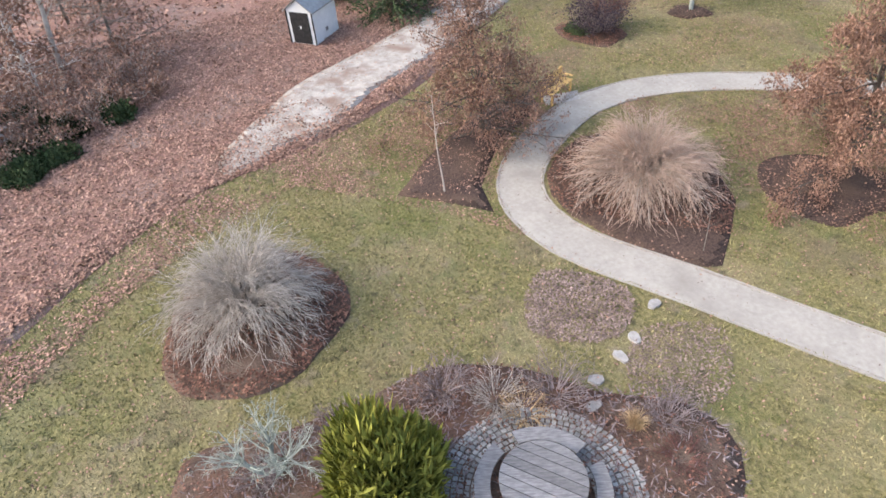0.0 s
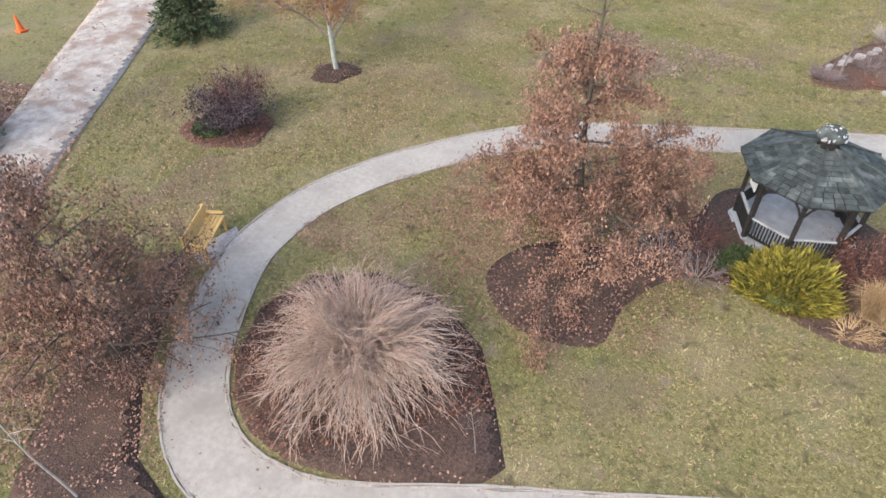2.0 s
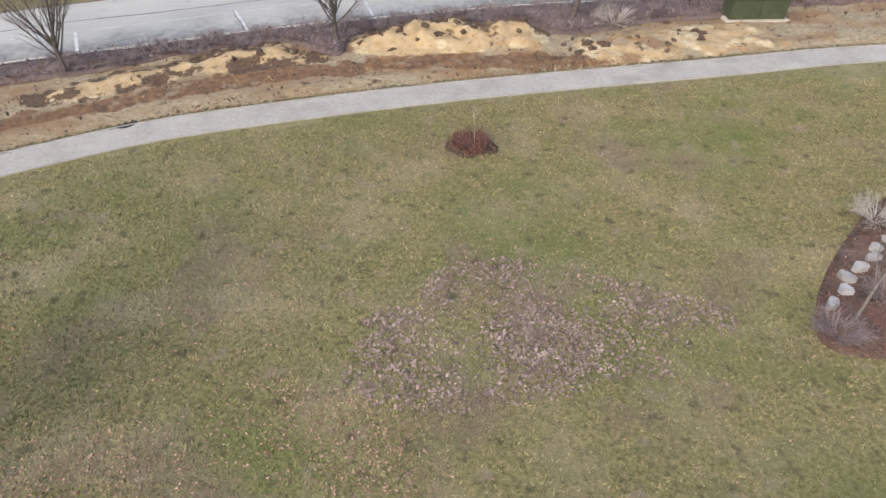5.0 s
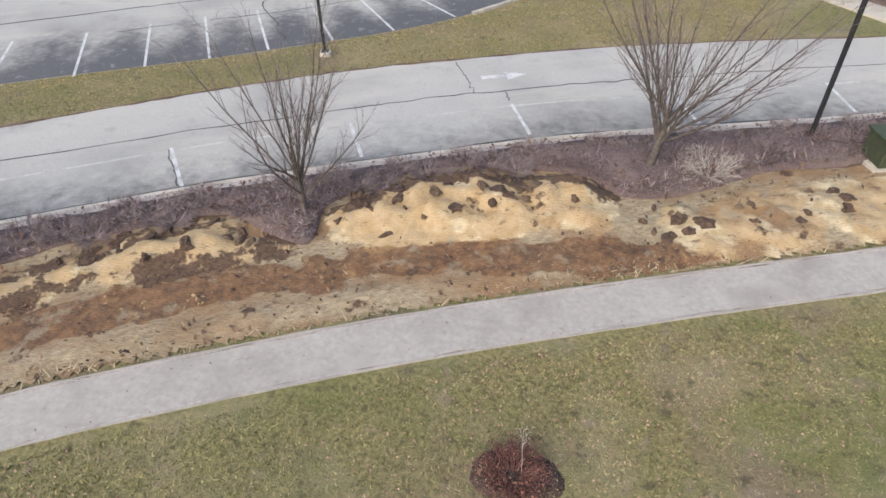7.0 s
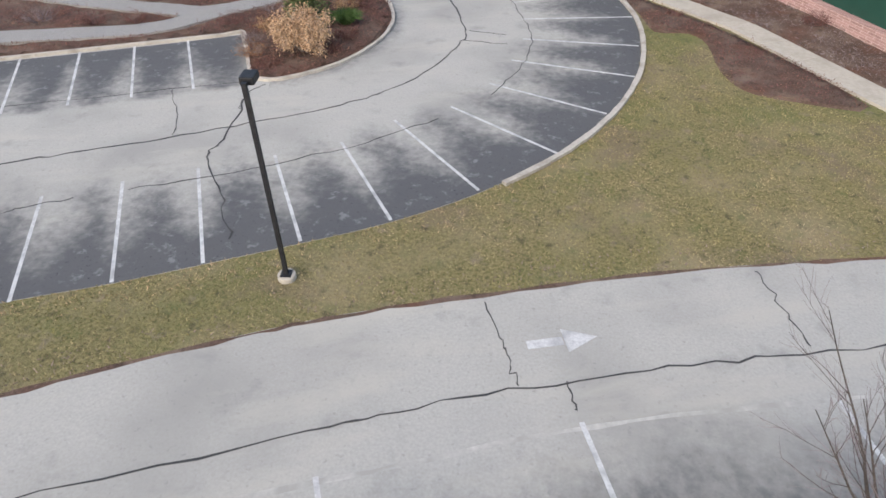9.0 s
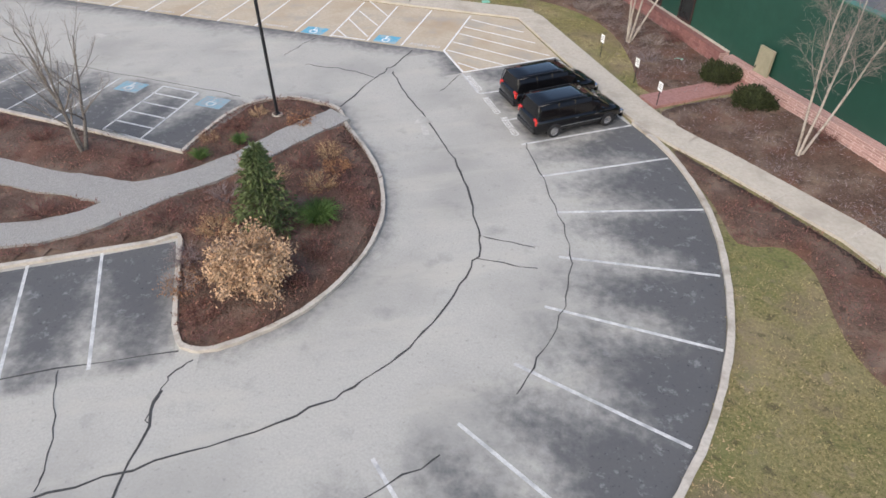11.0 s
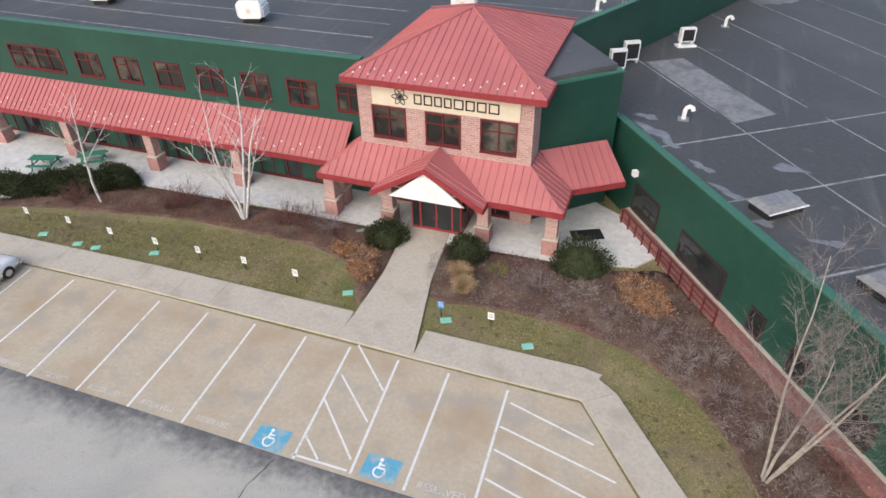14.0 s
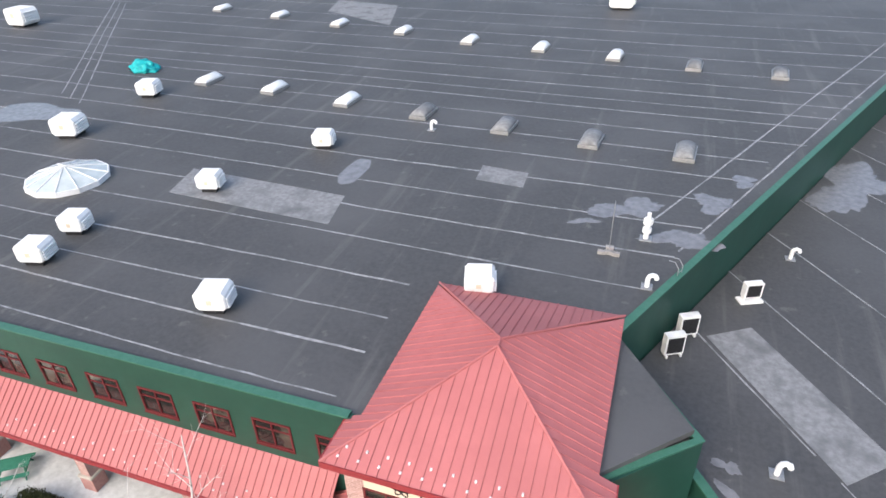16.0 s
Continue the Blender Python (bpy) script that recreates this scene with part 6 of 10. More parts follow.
def scatter(name, label, material, n, region, size, seed, avoid=(), z=0.02, dens=None, flat=0.35, category="fallen leaves", elong=1.5):
    """Loose leaves lying on the ground of a region: one object of many small bent leaves."""
    r = np.random.RandomState(seed)
    P = np.array(region)
    (x0, y0), (x1, y1) = P.min(0), P.max(0)
    x, y = r.uniform(x0, x1, n * 3), r.uniform(y0, y1, n * 3)
    keep = inside(x, y, region)
    for poly in avoid:
        keep &= ~inside(x, y, poly)
    if dens is not None:
        g = np.array([noise.noise((a * dens, b * dens, seed)) for a, b in zip(x, y)])
        keep &= r.rand(len(x)) < np.clip(0.45 + 1.1 * g, 0.06, 1)
    x, y = x[keep][:n], y[keep][:n]
    m = len(x)
    a = r.rand(m) * 6.28
    L = size * (0.6 + 0.8 * r.rand(m))
    d = np.c_[np.cos(a), np.sin(a), r.normal(0, flat, m)]
    s = np.c_[-np.sin(a), np.cos(a), r.normal(0, flat, m)]
    at = np.c_[x, y, z + 0.02 * r.rand(m)]
    w = (L / elong / 2)[:, None]
    L = L[:, None]
    V = np.stack([at, at + d * L * 0.5 + s * w, at + d * L, at + d * L * 0.5 - s * w], 1)
    V[:, :, 2] = np.maximum(V[:, :, 2], z * 0.5 + 0.004)
    ob = new(name, arr_mesh(name, V.reshape(-1, 3), np.arange(m * 4).reshape(-1, 4), material))
    return tagged(ob, label, category, kind="stuff")


def blades(name, label, material, n, region, h, seed, avoid=()):
    """Grass blades standing on the lawn."""
    r = np.random.RandomState(seed)
    P = np.array(region)
    (x0, y0), (x1, y1) = P.min(0), P.max(0)
    x, y = r.uniform(x0, x1, n * 2), r.uniform(y0, y1, n * 2)
    keep = inside(x, y, region)
    for poly in avoid:
        keep &= ~inside(x, y, poly)
    x, y = x[keep][:n], y[keep][:n]
    m = len(x)
    a = r.rand(m) * 6.28
    H = h * (0.5 + r.rand(m))
    w = 0.012 + 0.014 * r.rand(m)
    lean = r.normal(0, 0.9, (m, 2)) * H[:, None]
    c, s = np.cos(a) * w, np.sin(a) * w
    V = np.stack([np.c_[x - c, y - s, np.zeros(m)], np.c_[x + c, y + s, np.zeros(m)], np.c_[x + lean[:, 0], y + lean[:, 1], H]], 1)
    ob = new(name, arr_mesh(name, V.reshape(-1, 3), np.arange(m * 3).reshape(-1, 3), material))
    return tagged(ob, label, "grass", kind="stuff")


M_DRYFLOWER = mat("dry_golden_flower_heads", (0.38, 0.23, 0.13), (0.60, 0.42, 0.26), 2.0, 0.85, 0, rnd=0.35, island=True)
# beds of the park
OAK1_BED = [(-8.0, 15.3), (-6.9, 16.3), (-5.6, 17.3), (-6.9, 17.7), (-8.1, 18.9), (-9.2, 20.6), (-9.95, 22.2), (-10.9, 22.6), (-11.2, 21.0), (-10.4, 19.0), (-9.2, 16.9)]
BALL2_BED = [(-6.9, 20.6), (-6.2, 19.7), (-5.3, 19.2), (-4.2, 19.05), (-2.7, 19.35), (-0.6, 20.35), (-0.3, 20.9), (-1.0, 22.0), (-2.0, 23.4), (-3.6, 24.3), (-5.4, 24.4), (-6.9, 23.6), (-7.4, 22.0)]
OAK2_BED = smooth_line([(-2.9, 25.5), (-1.6, 24.3), (0.3, 24.6), (0.55, 26.1), (1.3, 27.5), (2.6, 28.0), (5.5, 27.2), (7.5, 28.5), (6.8, 31), (4.6, 32.7), (2.0, 32.2), (1.2, 30.0), (-0.2, 28.3), (-1.6, 27.7), (-2.6, 26.9)], 4, True)
BALL1_BED = blob_outline(-5.4, 9.9, 2.45, 2.35, 3, 30, 0.05)
TREE2_BED = blob_outline(-13.05, 33.2, 0.95, 0.85, 8, 20, 0.12)
PSHRUB_BED = blob_outline(-13.9, 28.1, 1.5, 1.3, 9, 20, 0.12)
SHRUBC_BED = blob_outline(-5.5, 46.8, 0.78, 0.6, 11, 24, 0.16)
RIGHT_BED = smooth_line([(3.5, 40.4), (4.2, 42.9), (6.6, 46.6), (9.5, 48.2), (14, 48.5), (15, 44), (11, 41.2), (8.0, 41.0), (5.6, 40.7), (4.8, 40.2)], 3, True)
TABLE_BED = smooth_line([(-2.2, 7.3), (-1.8, 9.2), (-1.6, 11.4), (-1.5, 13.0), (-0.4, 14.6), (1.0, 15.6), (2.2, 16.9), (3.6, 17.0), (4.8, 15.2), (4.8, 12), (3, 8.5), (0.5, 6.6)], 3, True)
for o, m_, lab, h, s in ((OAK1_BED, M_MULCH, "dark bark mulch bed under the oak by the path", 0.12, 2), (BALL2_BED, M_MULCH, "dark mulch bed under the weeping bush", 0.10, 3), (OAK2_BED, M_MULCH, "dark mulch bed round the oak and the gazebo", 0.12, 5),
                         (BALL1_BED, M_BED, "leaf-strewn bed under the weeping bush", 0.12, 6), (TREE2_BED, M_MULCH, "small round mulch bed at the foot of a tree", 0.12, 7), (PSHRUB_BED, M_BED, "reddish mulch bed under a purple shrub", 0.10, 8),
                         (SHRUBC_BED, M_MULCH, "small oval mulch bed in the lawn", 0.08, 10), (RIGHT_BED, M_BED, "large bed of red-brown mulch and stones", 0.25, 13), (TABLE_BED, M_BED, "shrub bed round the table circle", 0.05, 14)):
    bed("planting_bed", o, m_, lab, h, 0.2, seed=s)
LITTER = smooth_line([(-7.0, 2.6), (-9.5, 6.2), (-11.7, 9.6), (-12.2, 12.8), (-12.7, 15.5), (-13.6, 18.2), (-14.6, 20.2), (-16.0, 22.2), (-19.5, 24.8), (-25, 25.6), (-48, 24), (-60, 0), (-30, -14), (-5, -6)], 4, True)
bed("leaf_litter_ground", LITTER, M_LITTER, "ground under the trees covered with brown leaves", 0.05, 0.8, "leaf litter", 15)
DIRT = smooth_line([(-12.2, 11.2), (-13.0, 13.5), (-13.0, 15.2), (-14.8, 17.6), (-15.8, 20.0), (-17.6, 24.0), (-22.3, 32.0), (-28, 41), (-31, 39.5), (-25.8, 31.1), (-21.6, 25.0), (-19.4, 20.8), (-18.2, 17.8), (-17.2, 15.3), (-15.5, 13.2), (-13.6, 11.2)], 4, True)
bed("dirt_track", DIRT, M_DIRT, "pale sandy dirt track leading past the shed", 0.06, 0.22, "dirt track", 16, z=0.05)

# park plants
weeping_bush(-5.45, 9.8, 1.95, 1.75, 11, "large weeping bush of bare pale arching rods", 250, M_TWIGG)
weeping_bush(-4.15, 21.7, 2.15, 1.55, 12, "dome of bare reddish arching rods beside the path", 330, M_TWIG)
tree("oak_tree", "pyramidal oak holding withered brown leaves by the path", -9.35, 19.3, PIN_OAK, 6.3, 0.10, 31, M_BARKD, M_OAKLEAF, 27000, 0.072, 0.02, 0.86, twig=M_TWIGP, loose=0.11, droop=1.1, thin=0.95)
tree("oak_tree", "pyramidal oak holding withered brown leaves near the gazebo", -1.1, 27.3, PIN_OAK, 7.6, 0.11, 22, M_BARKD, M_OAKLEAF, 56000, 0.072, 0.01, 0.86, (0.015, -0.02), twig=M_TWIGP, loose=0.11, droop=1.1, thin=0.95)
tree("beech_tree", "young tree with orange-brown leaves in a round bed", -13.15, 33.4, BEECH, 3.2, 0.11, 23, M_LICHEN, M_RUST, 12000, 0.07, 0.2, 0.92, twig=M_TWIGR, limb=M_TWIGP, loose=0.18)
tree("sapling", "thin pale sapling leaning in the mulch bed", -7.3, 16.6, SAPLING, 3.4, 0.03, 24, M_TWIGG, None, 0, lean=(-0.04, -0.02))
tree("sapling", "thin bare sapling in the mulch bed", -0.95, 20.9, SAPLING, 1.6, 0.015, 25, M_BARK, None, 0)
twig_bush(-13.85, 28.2, 1.0, 1.5, 26, M_TWIGP, "purple-grey leafless shrub in a round bed", 70, leaf=M_PURPLE, leaves=3800, size=0.08)
needle_bush("evergreen_shrub", -14.3, 27.6, 0.55, 0.5, 0.7, 1500, 0.14, M_NEEDLE, 128, "small dark green shrub among purple ones", 2.5, 0.3, 6)
twig_bush(-13.9, 28.9, 0.6, 1.7, 126, M_TWIGR, "reddish upright bare shrub in a round bed", 60)
twig_bush(-5.55, 46.85, 0.75, 0.55, 27, M_TWIGR, "small reddish bare shrub in the lawn", 80, leaf=M_LEAFRED, leaves=1400, size=0.05)
tree("sapling", "spindly bare sapling in the small lawn bed", -5.4, 46.95, SAPLING, 1.5, 0.009, 28, M_TWIGG, None, 0)
tree("young_birch", "small pale-barked birch at the edge of a bed", 4.4, 41.2, BIRCH, 3.6, 0.04, 29, M_BARK, twig=M_TWIGP)
for k, (x, y, R, h, m_) in enumerate(((6.5, 43.0, 1.1, 1.1, M_TWIGP), (8.4, 44.6, 1.2, 1.0, M_TWIGP), (10.5, 43.5, 1.1, 1.0, M_TWIGP), (7.8, 41.9, 0.8, 0.7, M_TWIGR), (10.0, 46.2, 1.2, 0.9, M_TWIGR), (12.5, 45.2, 1.1, 0.9, M_TWIGR), (6.0, 45.3, 0.8, 0.8, M_TWIGG), (3.9, 40.7, 0.6, 0.6, M_TWIGP), (7.2, 44.0, 1.2, 1.3, M_TWIGP), (9.2, 43.2, 1.2, 1.3, M_TWIGP), (8.0, 46.4, 1.0, 1.0, M_TWIGR), (11.6, 46.8, 1.2, 1.2, M_TWIGP), (5.4, 42.2, 0.7, 0.6, M_TWIGP))):
    twig_bush(x, y, R, h, 40 + k, m_, "tangled leafless shrub in the large bed", 55, group="shrubs in the large bed")
needle_bush("yew_bush", 0.55, 10.55, 1.15, 1.25, 2.05, 9000, 0.34, M_YEW, 31, "large olive-green yew with feathery upright sprays", 6.0, 0.65, 9)
tree("white_bush", "small bush with bare pale lichen-covered branches", -0.98, 8.85, BEECH, 1.15, 0.06, 32, M_LICHEN, twig=M_LICHEN, stems=3, spread=0.45, category="shrub")
for k, (x, y, R, h, m_) in enumerate(((0.0, 13.6, 0.75, 0.7, M_TWIGG), (0.55, 14.8, 0.8, 0.9, M_TWIGP), (-0.9, 12.75, 0.7, 0.75, M_TWIGP), (2.3, 16.3, 0.5, 0.7, M_TWIGP), (3.1, 15.9, 0.5, 0.5, M_TWIGR), (-1.3, 10.4, 0.5, 0.5, M_TWIGP), (-1.0, 8.6, 0.5, 0.45, M_TWIGP), (0.6, 13.9, 0.6, 0.5, M_TAN))):
    twig_bush(x, y, R, h, 60 + k, m_, "low leafless shrub round the table circle", 30, group="shrubs round the table circle")
grass_tuft(2.1, 15.6, 0.35, 0.5, 70, M_TAN, "small clump of dry tan grass", 160)
# round the gazebo
needle_bush("juniper_bush", 3.95, 28.3, 1.15, 0.9, 1.15, 7500, 0.24, M_GOLD, 33, "golden-green juniper beside the gazebo", 5.0, 0.25, 14, M_NEEDLE)
twig_bush(5.6, 29.6, 0.9, 1.1, 88, M_TWIGR, "dark red leafy shrub beside the gazebo", 50, leaf=M_LEAFRED, leaves=2200, size=0.06)
twig_bush(6.4, 28.0, 0.8, 0.9, 89, M_TAN, "pale dry shrub beside the gazebo", 40)
needle_bush("juniper_bush", 2.75, 28.75, 0.6, 0.5, 0.55, 2600, 0.16, M_NEEDLE, 34, "dark green juniper beside the gazebo", 4.0, 0.3, 6)
grass_tuft(5.8, 28.4, 0.7, 1.0, 71, M_TAN, "tall clump of dry tan grass beside the gazebo", 500)
for k, (x, y, R, h, m_) in enumerate(((1.7, 29.3, 0.6, 0.7, M_TWIGR), (0.9, 28.3, 0.8, 0.8, M_TWIGP), (1.9, 27.9, 0.7, 0.7, M_TWIGP), (6.6, 29.2, 0.6, 1.1, M_TWIGR), (0.8, 30.2, 0.5, 0.6, M_TWIGR), (5.4, 27.6, 0.5, 0.5, M_TAN))):
    twig_bush(x, y, R, h, 80 + k, m_, "small leafless shrub beside the gazebo", 26, group="shrubs round the gazebo")
# trees behind the leaf-covered ground
conifer(-21.9, 22.2, 5.5, 2.4, 35, M_NEEDLE, "dark green spruce beside the dirt track")
conifer(-21.0, 33.6, 3.3, 1.85, 36, M_NEEDLE, "dark green spruce beside the dirt track", 6000)
conifer(-26.5, 21.0, 6.5, 2.6, 37, M_NEEDLE, "dark green spruce behind the shed")
for k, (x, y, L, n) in enumerate(((-22.8, 6.2, 6.0, 2600), (-20.6, 3.2, 5.0, 2400), (-18.0, 4.0, 3.2, 1500), (-25.5, 9.6, 7.0, 2600), (-28.0, 3.0, 7.0, 2600), (-31.5, 8.0, 7.0, 2000), (-34, 14, 7.5, 2000), (-17.2, 1.0, 3.8, 1800))):
    tree("woodland_tree", "slender woodland tree with a few brown leaves", x, y, PIN_OAK, L, 0.07 + 0.004 * k, 100 + k, M_BARK if k % 2 else M_BIRCH, M_OAKLEAF, n, 0.15, 0.05, 0.75, twig=M_TWIGG)
for k, (x, y) in enumerate(((-17.4, 5.2), (-18.6, 6.6), (-20.3, 5.4), (-16.6, 2.4))):
    needle_bush("holly_bush", x, y, 0.9, 0.9, 0.9, 1600, 0.16, M_HEDGE, 110 + k, "dark evergreen undergrowth among the brown leaves", 2.0, 0.3, 7)
# roadside
tree("roadside_tree", "bare spreading tree in the mulch strip by the road", -12.37, 53.5, SPREAD, 1.45, 0.10, 120, M_BARKD, twig=M_TWIGP, z=0.2)
tree("roadside_tree", "bare spreading tree with several stems by the road", -2.95, 57.7, SPREAD, 1.75, 0.13, 121, M_BARKD, twig=M_TWIGP, z=0.2, lean=(0.22, 0.10))
twig_bush(-1.2, 57.7, 1.1, 0.9, 127, M_TWIGG, "tangled grey leafless bush beside the roadside tree", 46, z0=0.25)
tree("roadside_tree", "bare spreading tree in the mulch strip by the road", -21.4, 48.6, SPREAD, 1.4, 0.10, 122, M_BARKD, twig=M_TWIGP, z=0.2)
for k in range(54):
    q = offset_line(ROAD_NEAR, -1.1 - 0.5 * (k % 3))[22 + k] if 22 + k < len(ROAD_NEAR) else None
    if q and q[0] > -32 and q[0] < 9:
        twig_bush(q[0], q[1], 0.95, 0.5, 300 + k, M_TWIGP, "low tangle of grey leafless stems in the roadside mulch", 40, "ground_cover_shrub", 0.3, group="roadside ground cover")
# planted island
tree("roadside_tree", "bare grey tree in the planted island", -33.0, 85.4, VASE, 6.4, 0.09, 123, M_BARK, twig=M_TWIGG, z=0.1, stems=3, spread=0.3)
M_FIR = mat("fresh_green_needles", (0.055, 0.085, 0.03), (0.14, 0.17, 0.065), 3.0, 0.8, 0, rnd=0.4, island=True)
conifer(-22.5, 82.4, 3.6, 1.25, 38, M_FIR, "young fir in the planted island", 5200, 0.2, 0.1)
M_LUSH = mat("lush_green_blades", (0.05, 0.10, 0.025), (0.12, 0.19, 0.05), 3.0, 0.7, 0, rnd=0.35, island=True)
grass_tuft(-20.8, 83.1, 0.95, 0.75, 39, M_LUSH, "lush green strappy clump beside the fir", 600, 0.1, "evergreen_clump", 0.014)
tree("hydrangea_bush", "large shrub covered in dry golden flower heads", -21.5, 79.3, BEECH, 1.25, 0.03, 124, M_TWIGG, M_DRYFLOWER, 13000, 0.10, 0.1, 1.0, stems=6, spread=0.55, category="shrub", z=0.1)
for k, (x, y) in enumerate(((-26.45, 87.55), (-27.5, 86.0))):
    grass_tuft(x, y, 0.55, 0.5, 130 + k, M_LUSH, "spiky green yucca in the planted island", 170, 0.12, "yucca_plant", 0.016)
for k, (x, y, R, h, m_) in enumerate(((-25.0, 83.6, 0.9, 0.7, M_TWIGP), (-26.5, 81.8, 0.9, 0.7, M_TWIGR), (-23.8, 84.9, 0.9, 0.9, M_TAN), (-22.9, 86.5, 0.8, 0.7, M_TWIGR), (-24.5, 79.8, 0.7, 0.6, M_TWIGP), (-31.5, 81.0, 0.8, 0.7, M_TWIGR), (-33.5, 80.3, 1.0, 0.8, M_TWIGR), (-36.5, 80.0, 1.0, 0.8, M_TWIGP),
                                      (-20.6, 85.6, 0.8, 0.6, M_TWIGR), (-35.5, 85.9, 0.7, 0.6, M_TWIGR), (-38.5, 86.3, 0.7, 0.6, M_TWIGR), (-26.9, 90.3, 0.5, 0.4, M_TAN), (-21.9, 81.0, 0.7, 0.6, M_OAKLEAF), (-29.8, 85.1, 0.6, 0.5, M_TWIGR))):
    twig_bush(x, y, R, h, 140 + k, m_, "withered low shrub in the planted island", 30, z0=0.12, group="shrubs in the island")
for k, (x, y, R, h, m_) in enumerate(((-24.3, 81.6, 1.0, 0.7, M_TAN), (-23.6, 83.6, 0.9, 0.8, M_TWIGR), (-24.9, 85.9, 0.8, 0.7, M_RUST), (-21.6, 85.2, 0.9, 0.6, M_TAN), (-20.2, 81.4, 0.8, 0.5, M_TWIGR), (-22.2, 87.6, 0.7, 0.6, M_TAN), (-23.9, 78.6, 0.8, 0.6, M_TWIGB), (-22.6, 77.6, 0.8, 0.5, M_TWIGR), (-20.4, 79.6, 0.8, 0.5, M_TWIGR), (-24.6, 90.0, 0.7, 0.5, M_TWIGR), (-27.3, 89.0, 0.8, 0.5, M_TWIGR), (-28.0, 87.6, 0.6, 0.4, M_TAN), (-21.4, 86.6, 0.7, 0.5, M_RUST))):
    twig_bush(x, y, R, h, 340 + k, m_, "tangle of dead stems and withered leaves in the island", 30, z0=0.12, leaf=M_LEAFRED if k % 3 else M_RUST, leaves=500, size=0.07, group="dead stems in the island")
# before the building
BED_L = smooth_line([(-54.5, 113.0), (-50.0, 113.7), (-46.5, 114.0), (-41.5, 114.4), (-36.5, 114.1), (-32.5, 113.6), (-30.6, 113.0), (-29.0, 111.9), (-27.9, 109.4), (-27.55, 112), (-27.6, 115.7), (-34, 116.4), (-48.9, 117.4), (-52, 115.1)], 3, True)
BED_R = smooth_line([(-24.6, 110.9), (-22.0, 110.7), (-19.9, 110.6), (-16.5, 109.9), (-13.8, 108.6), (-11.6, 106.4), (-10.2, 103.6), (-9.4, 100.5), (-8.5, 97.2), (-4.0, 99.8), (-11.2, 113.0), (-12.7, 115.4), (-14.6, 115.3), (-17.0, 114.9), (-24.7, 115.3)], 3, True)
BED_W = smooth_line([(-7.95, 95.25), (-6.6, 93.2), (-4.9, 91.75), (-0.55, 87.5), (4.15, 80.4), (9.3, 73.5), (14, 80), (5.5, 90), (-2.7, 98.1), (-3.9, 98.0)], 3, True)
BED_S = smooth_line([(-7.5, 91.6), (-6.0, 90.3), (-1.7, 86.0), (2.8, 79.2), (-0.2, 79.0), (-1.9, 79.6), (-2.7, 81.4), (-3.0, 84.4), (-3.8, 85.6), (-5.4, 85.5), (-6.1, 87.8)], 3, True)
for o, lab, s in ((BED_L, "mulch bed with shrubs before the arcade", 17), (BED_R, "mulch bed with shrubs beside the entrance walk", 18), (BED_W, "mulch bed along the brick base of the wing", 19), (BED_S, "mulch bed beside the curved stalls", 20)):
    bed("planting_bed", o, M_BED, lab, 0.12, 0.35, seed=s)
tree("birch_tree", "slender leaning white birch before the arcade", -47.1, 114.95, BIRCH, 7.6, 0.09, 151, M_BIRCH, twig=M_BIRCH, stems=1)
tree("birch_tree", "white birch with several stems before the arcade", -37.3, 115.3, BIRCH, 8.0, 0.10, 158, M_BIRCH, twig=M_BIRCH, stems=4, spread=0.24)
tree("birch_tree", "grey-brown birch with several stems beside the wing", -9.7, 103.65, BIRCH_FULL, 9.0, 0.07, 153, M_BIRCHT, twig=M_TWIGB, limb=M_TWIGB, stems=4, spread=0.24, lean=(0.14, 0.0))
tree("birch_tree", "grey-brown birch with several stems beside the wing", -2.2, 92.4, BIRCH_FULL, 8.4, 0.065, 154, M_BIRCHT, twig=M_TWIGB, limb=M_TWIGB, stems=3, spread=0.22, lean=(0.12, 0.05))
for k, (x, y, rx, ry, h) in enumerate(((-28.1, 114.9, 1.25, 1.2, 1.7), (-23.4, 114.6, 1.2, 1.15, 1.65), (-17.3, 114.9, 1.75, 1.5, 1.75), (-5.0, 99.5, 1.15, 1.0, 1.0), (-3.5, 97.0, 1.15, 1.0, 1.0))):
    needle_bush("clipped_yew", x, y, rx, ry, h, 4200, 0.13, M_HEDGE, 160 + k, "dark green clipped yew ball in mulch", 2.2, 0.3, 5, M_HEDGE, group="clipped yews")
for k, (x, y, rx) in enumerate(((-53.4, 115.0, 2.3), (-51.4, 115.75, 2.3), (-49.4, 116.55, 2.3), (-47.5, 117.4, 1.9))):
    needle_bush("clipped_hedge", x, y, rx, 1.1, 1.35, 7500, 0.13, M_HEDGE, 170 + k, "dark clipped evergreen hedge before the terrace", 2.2, 0.3, 8, M_HEDGE, group="hedge pieces")
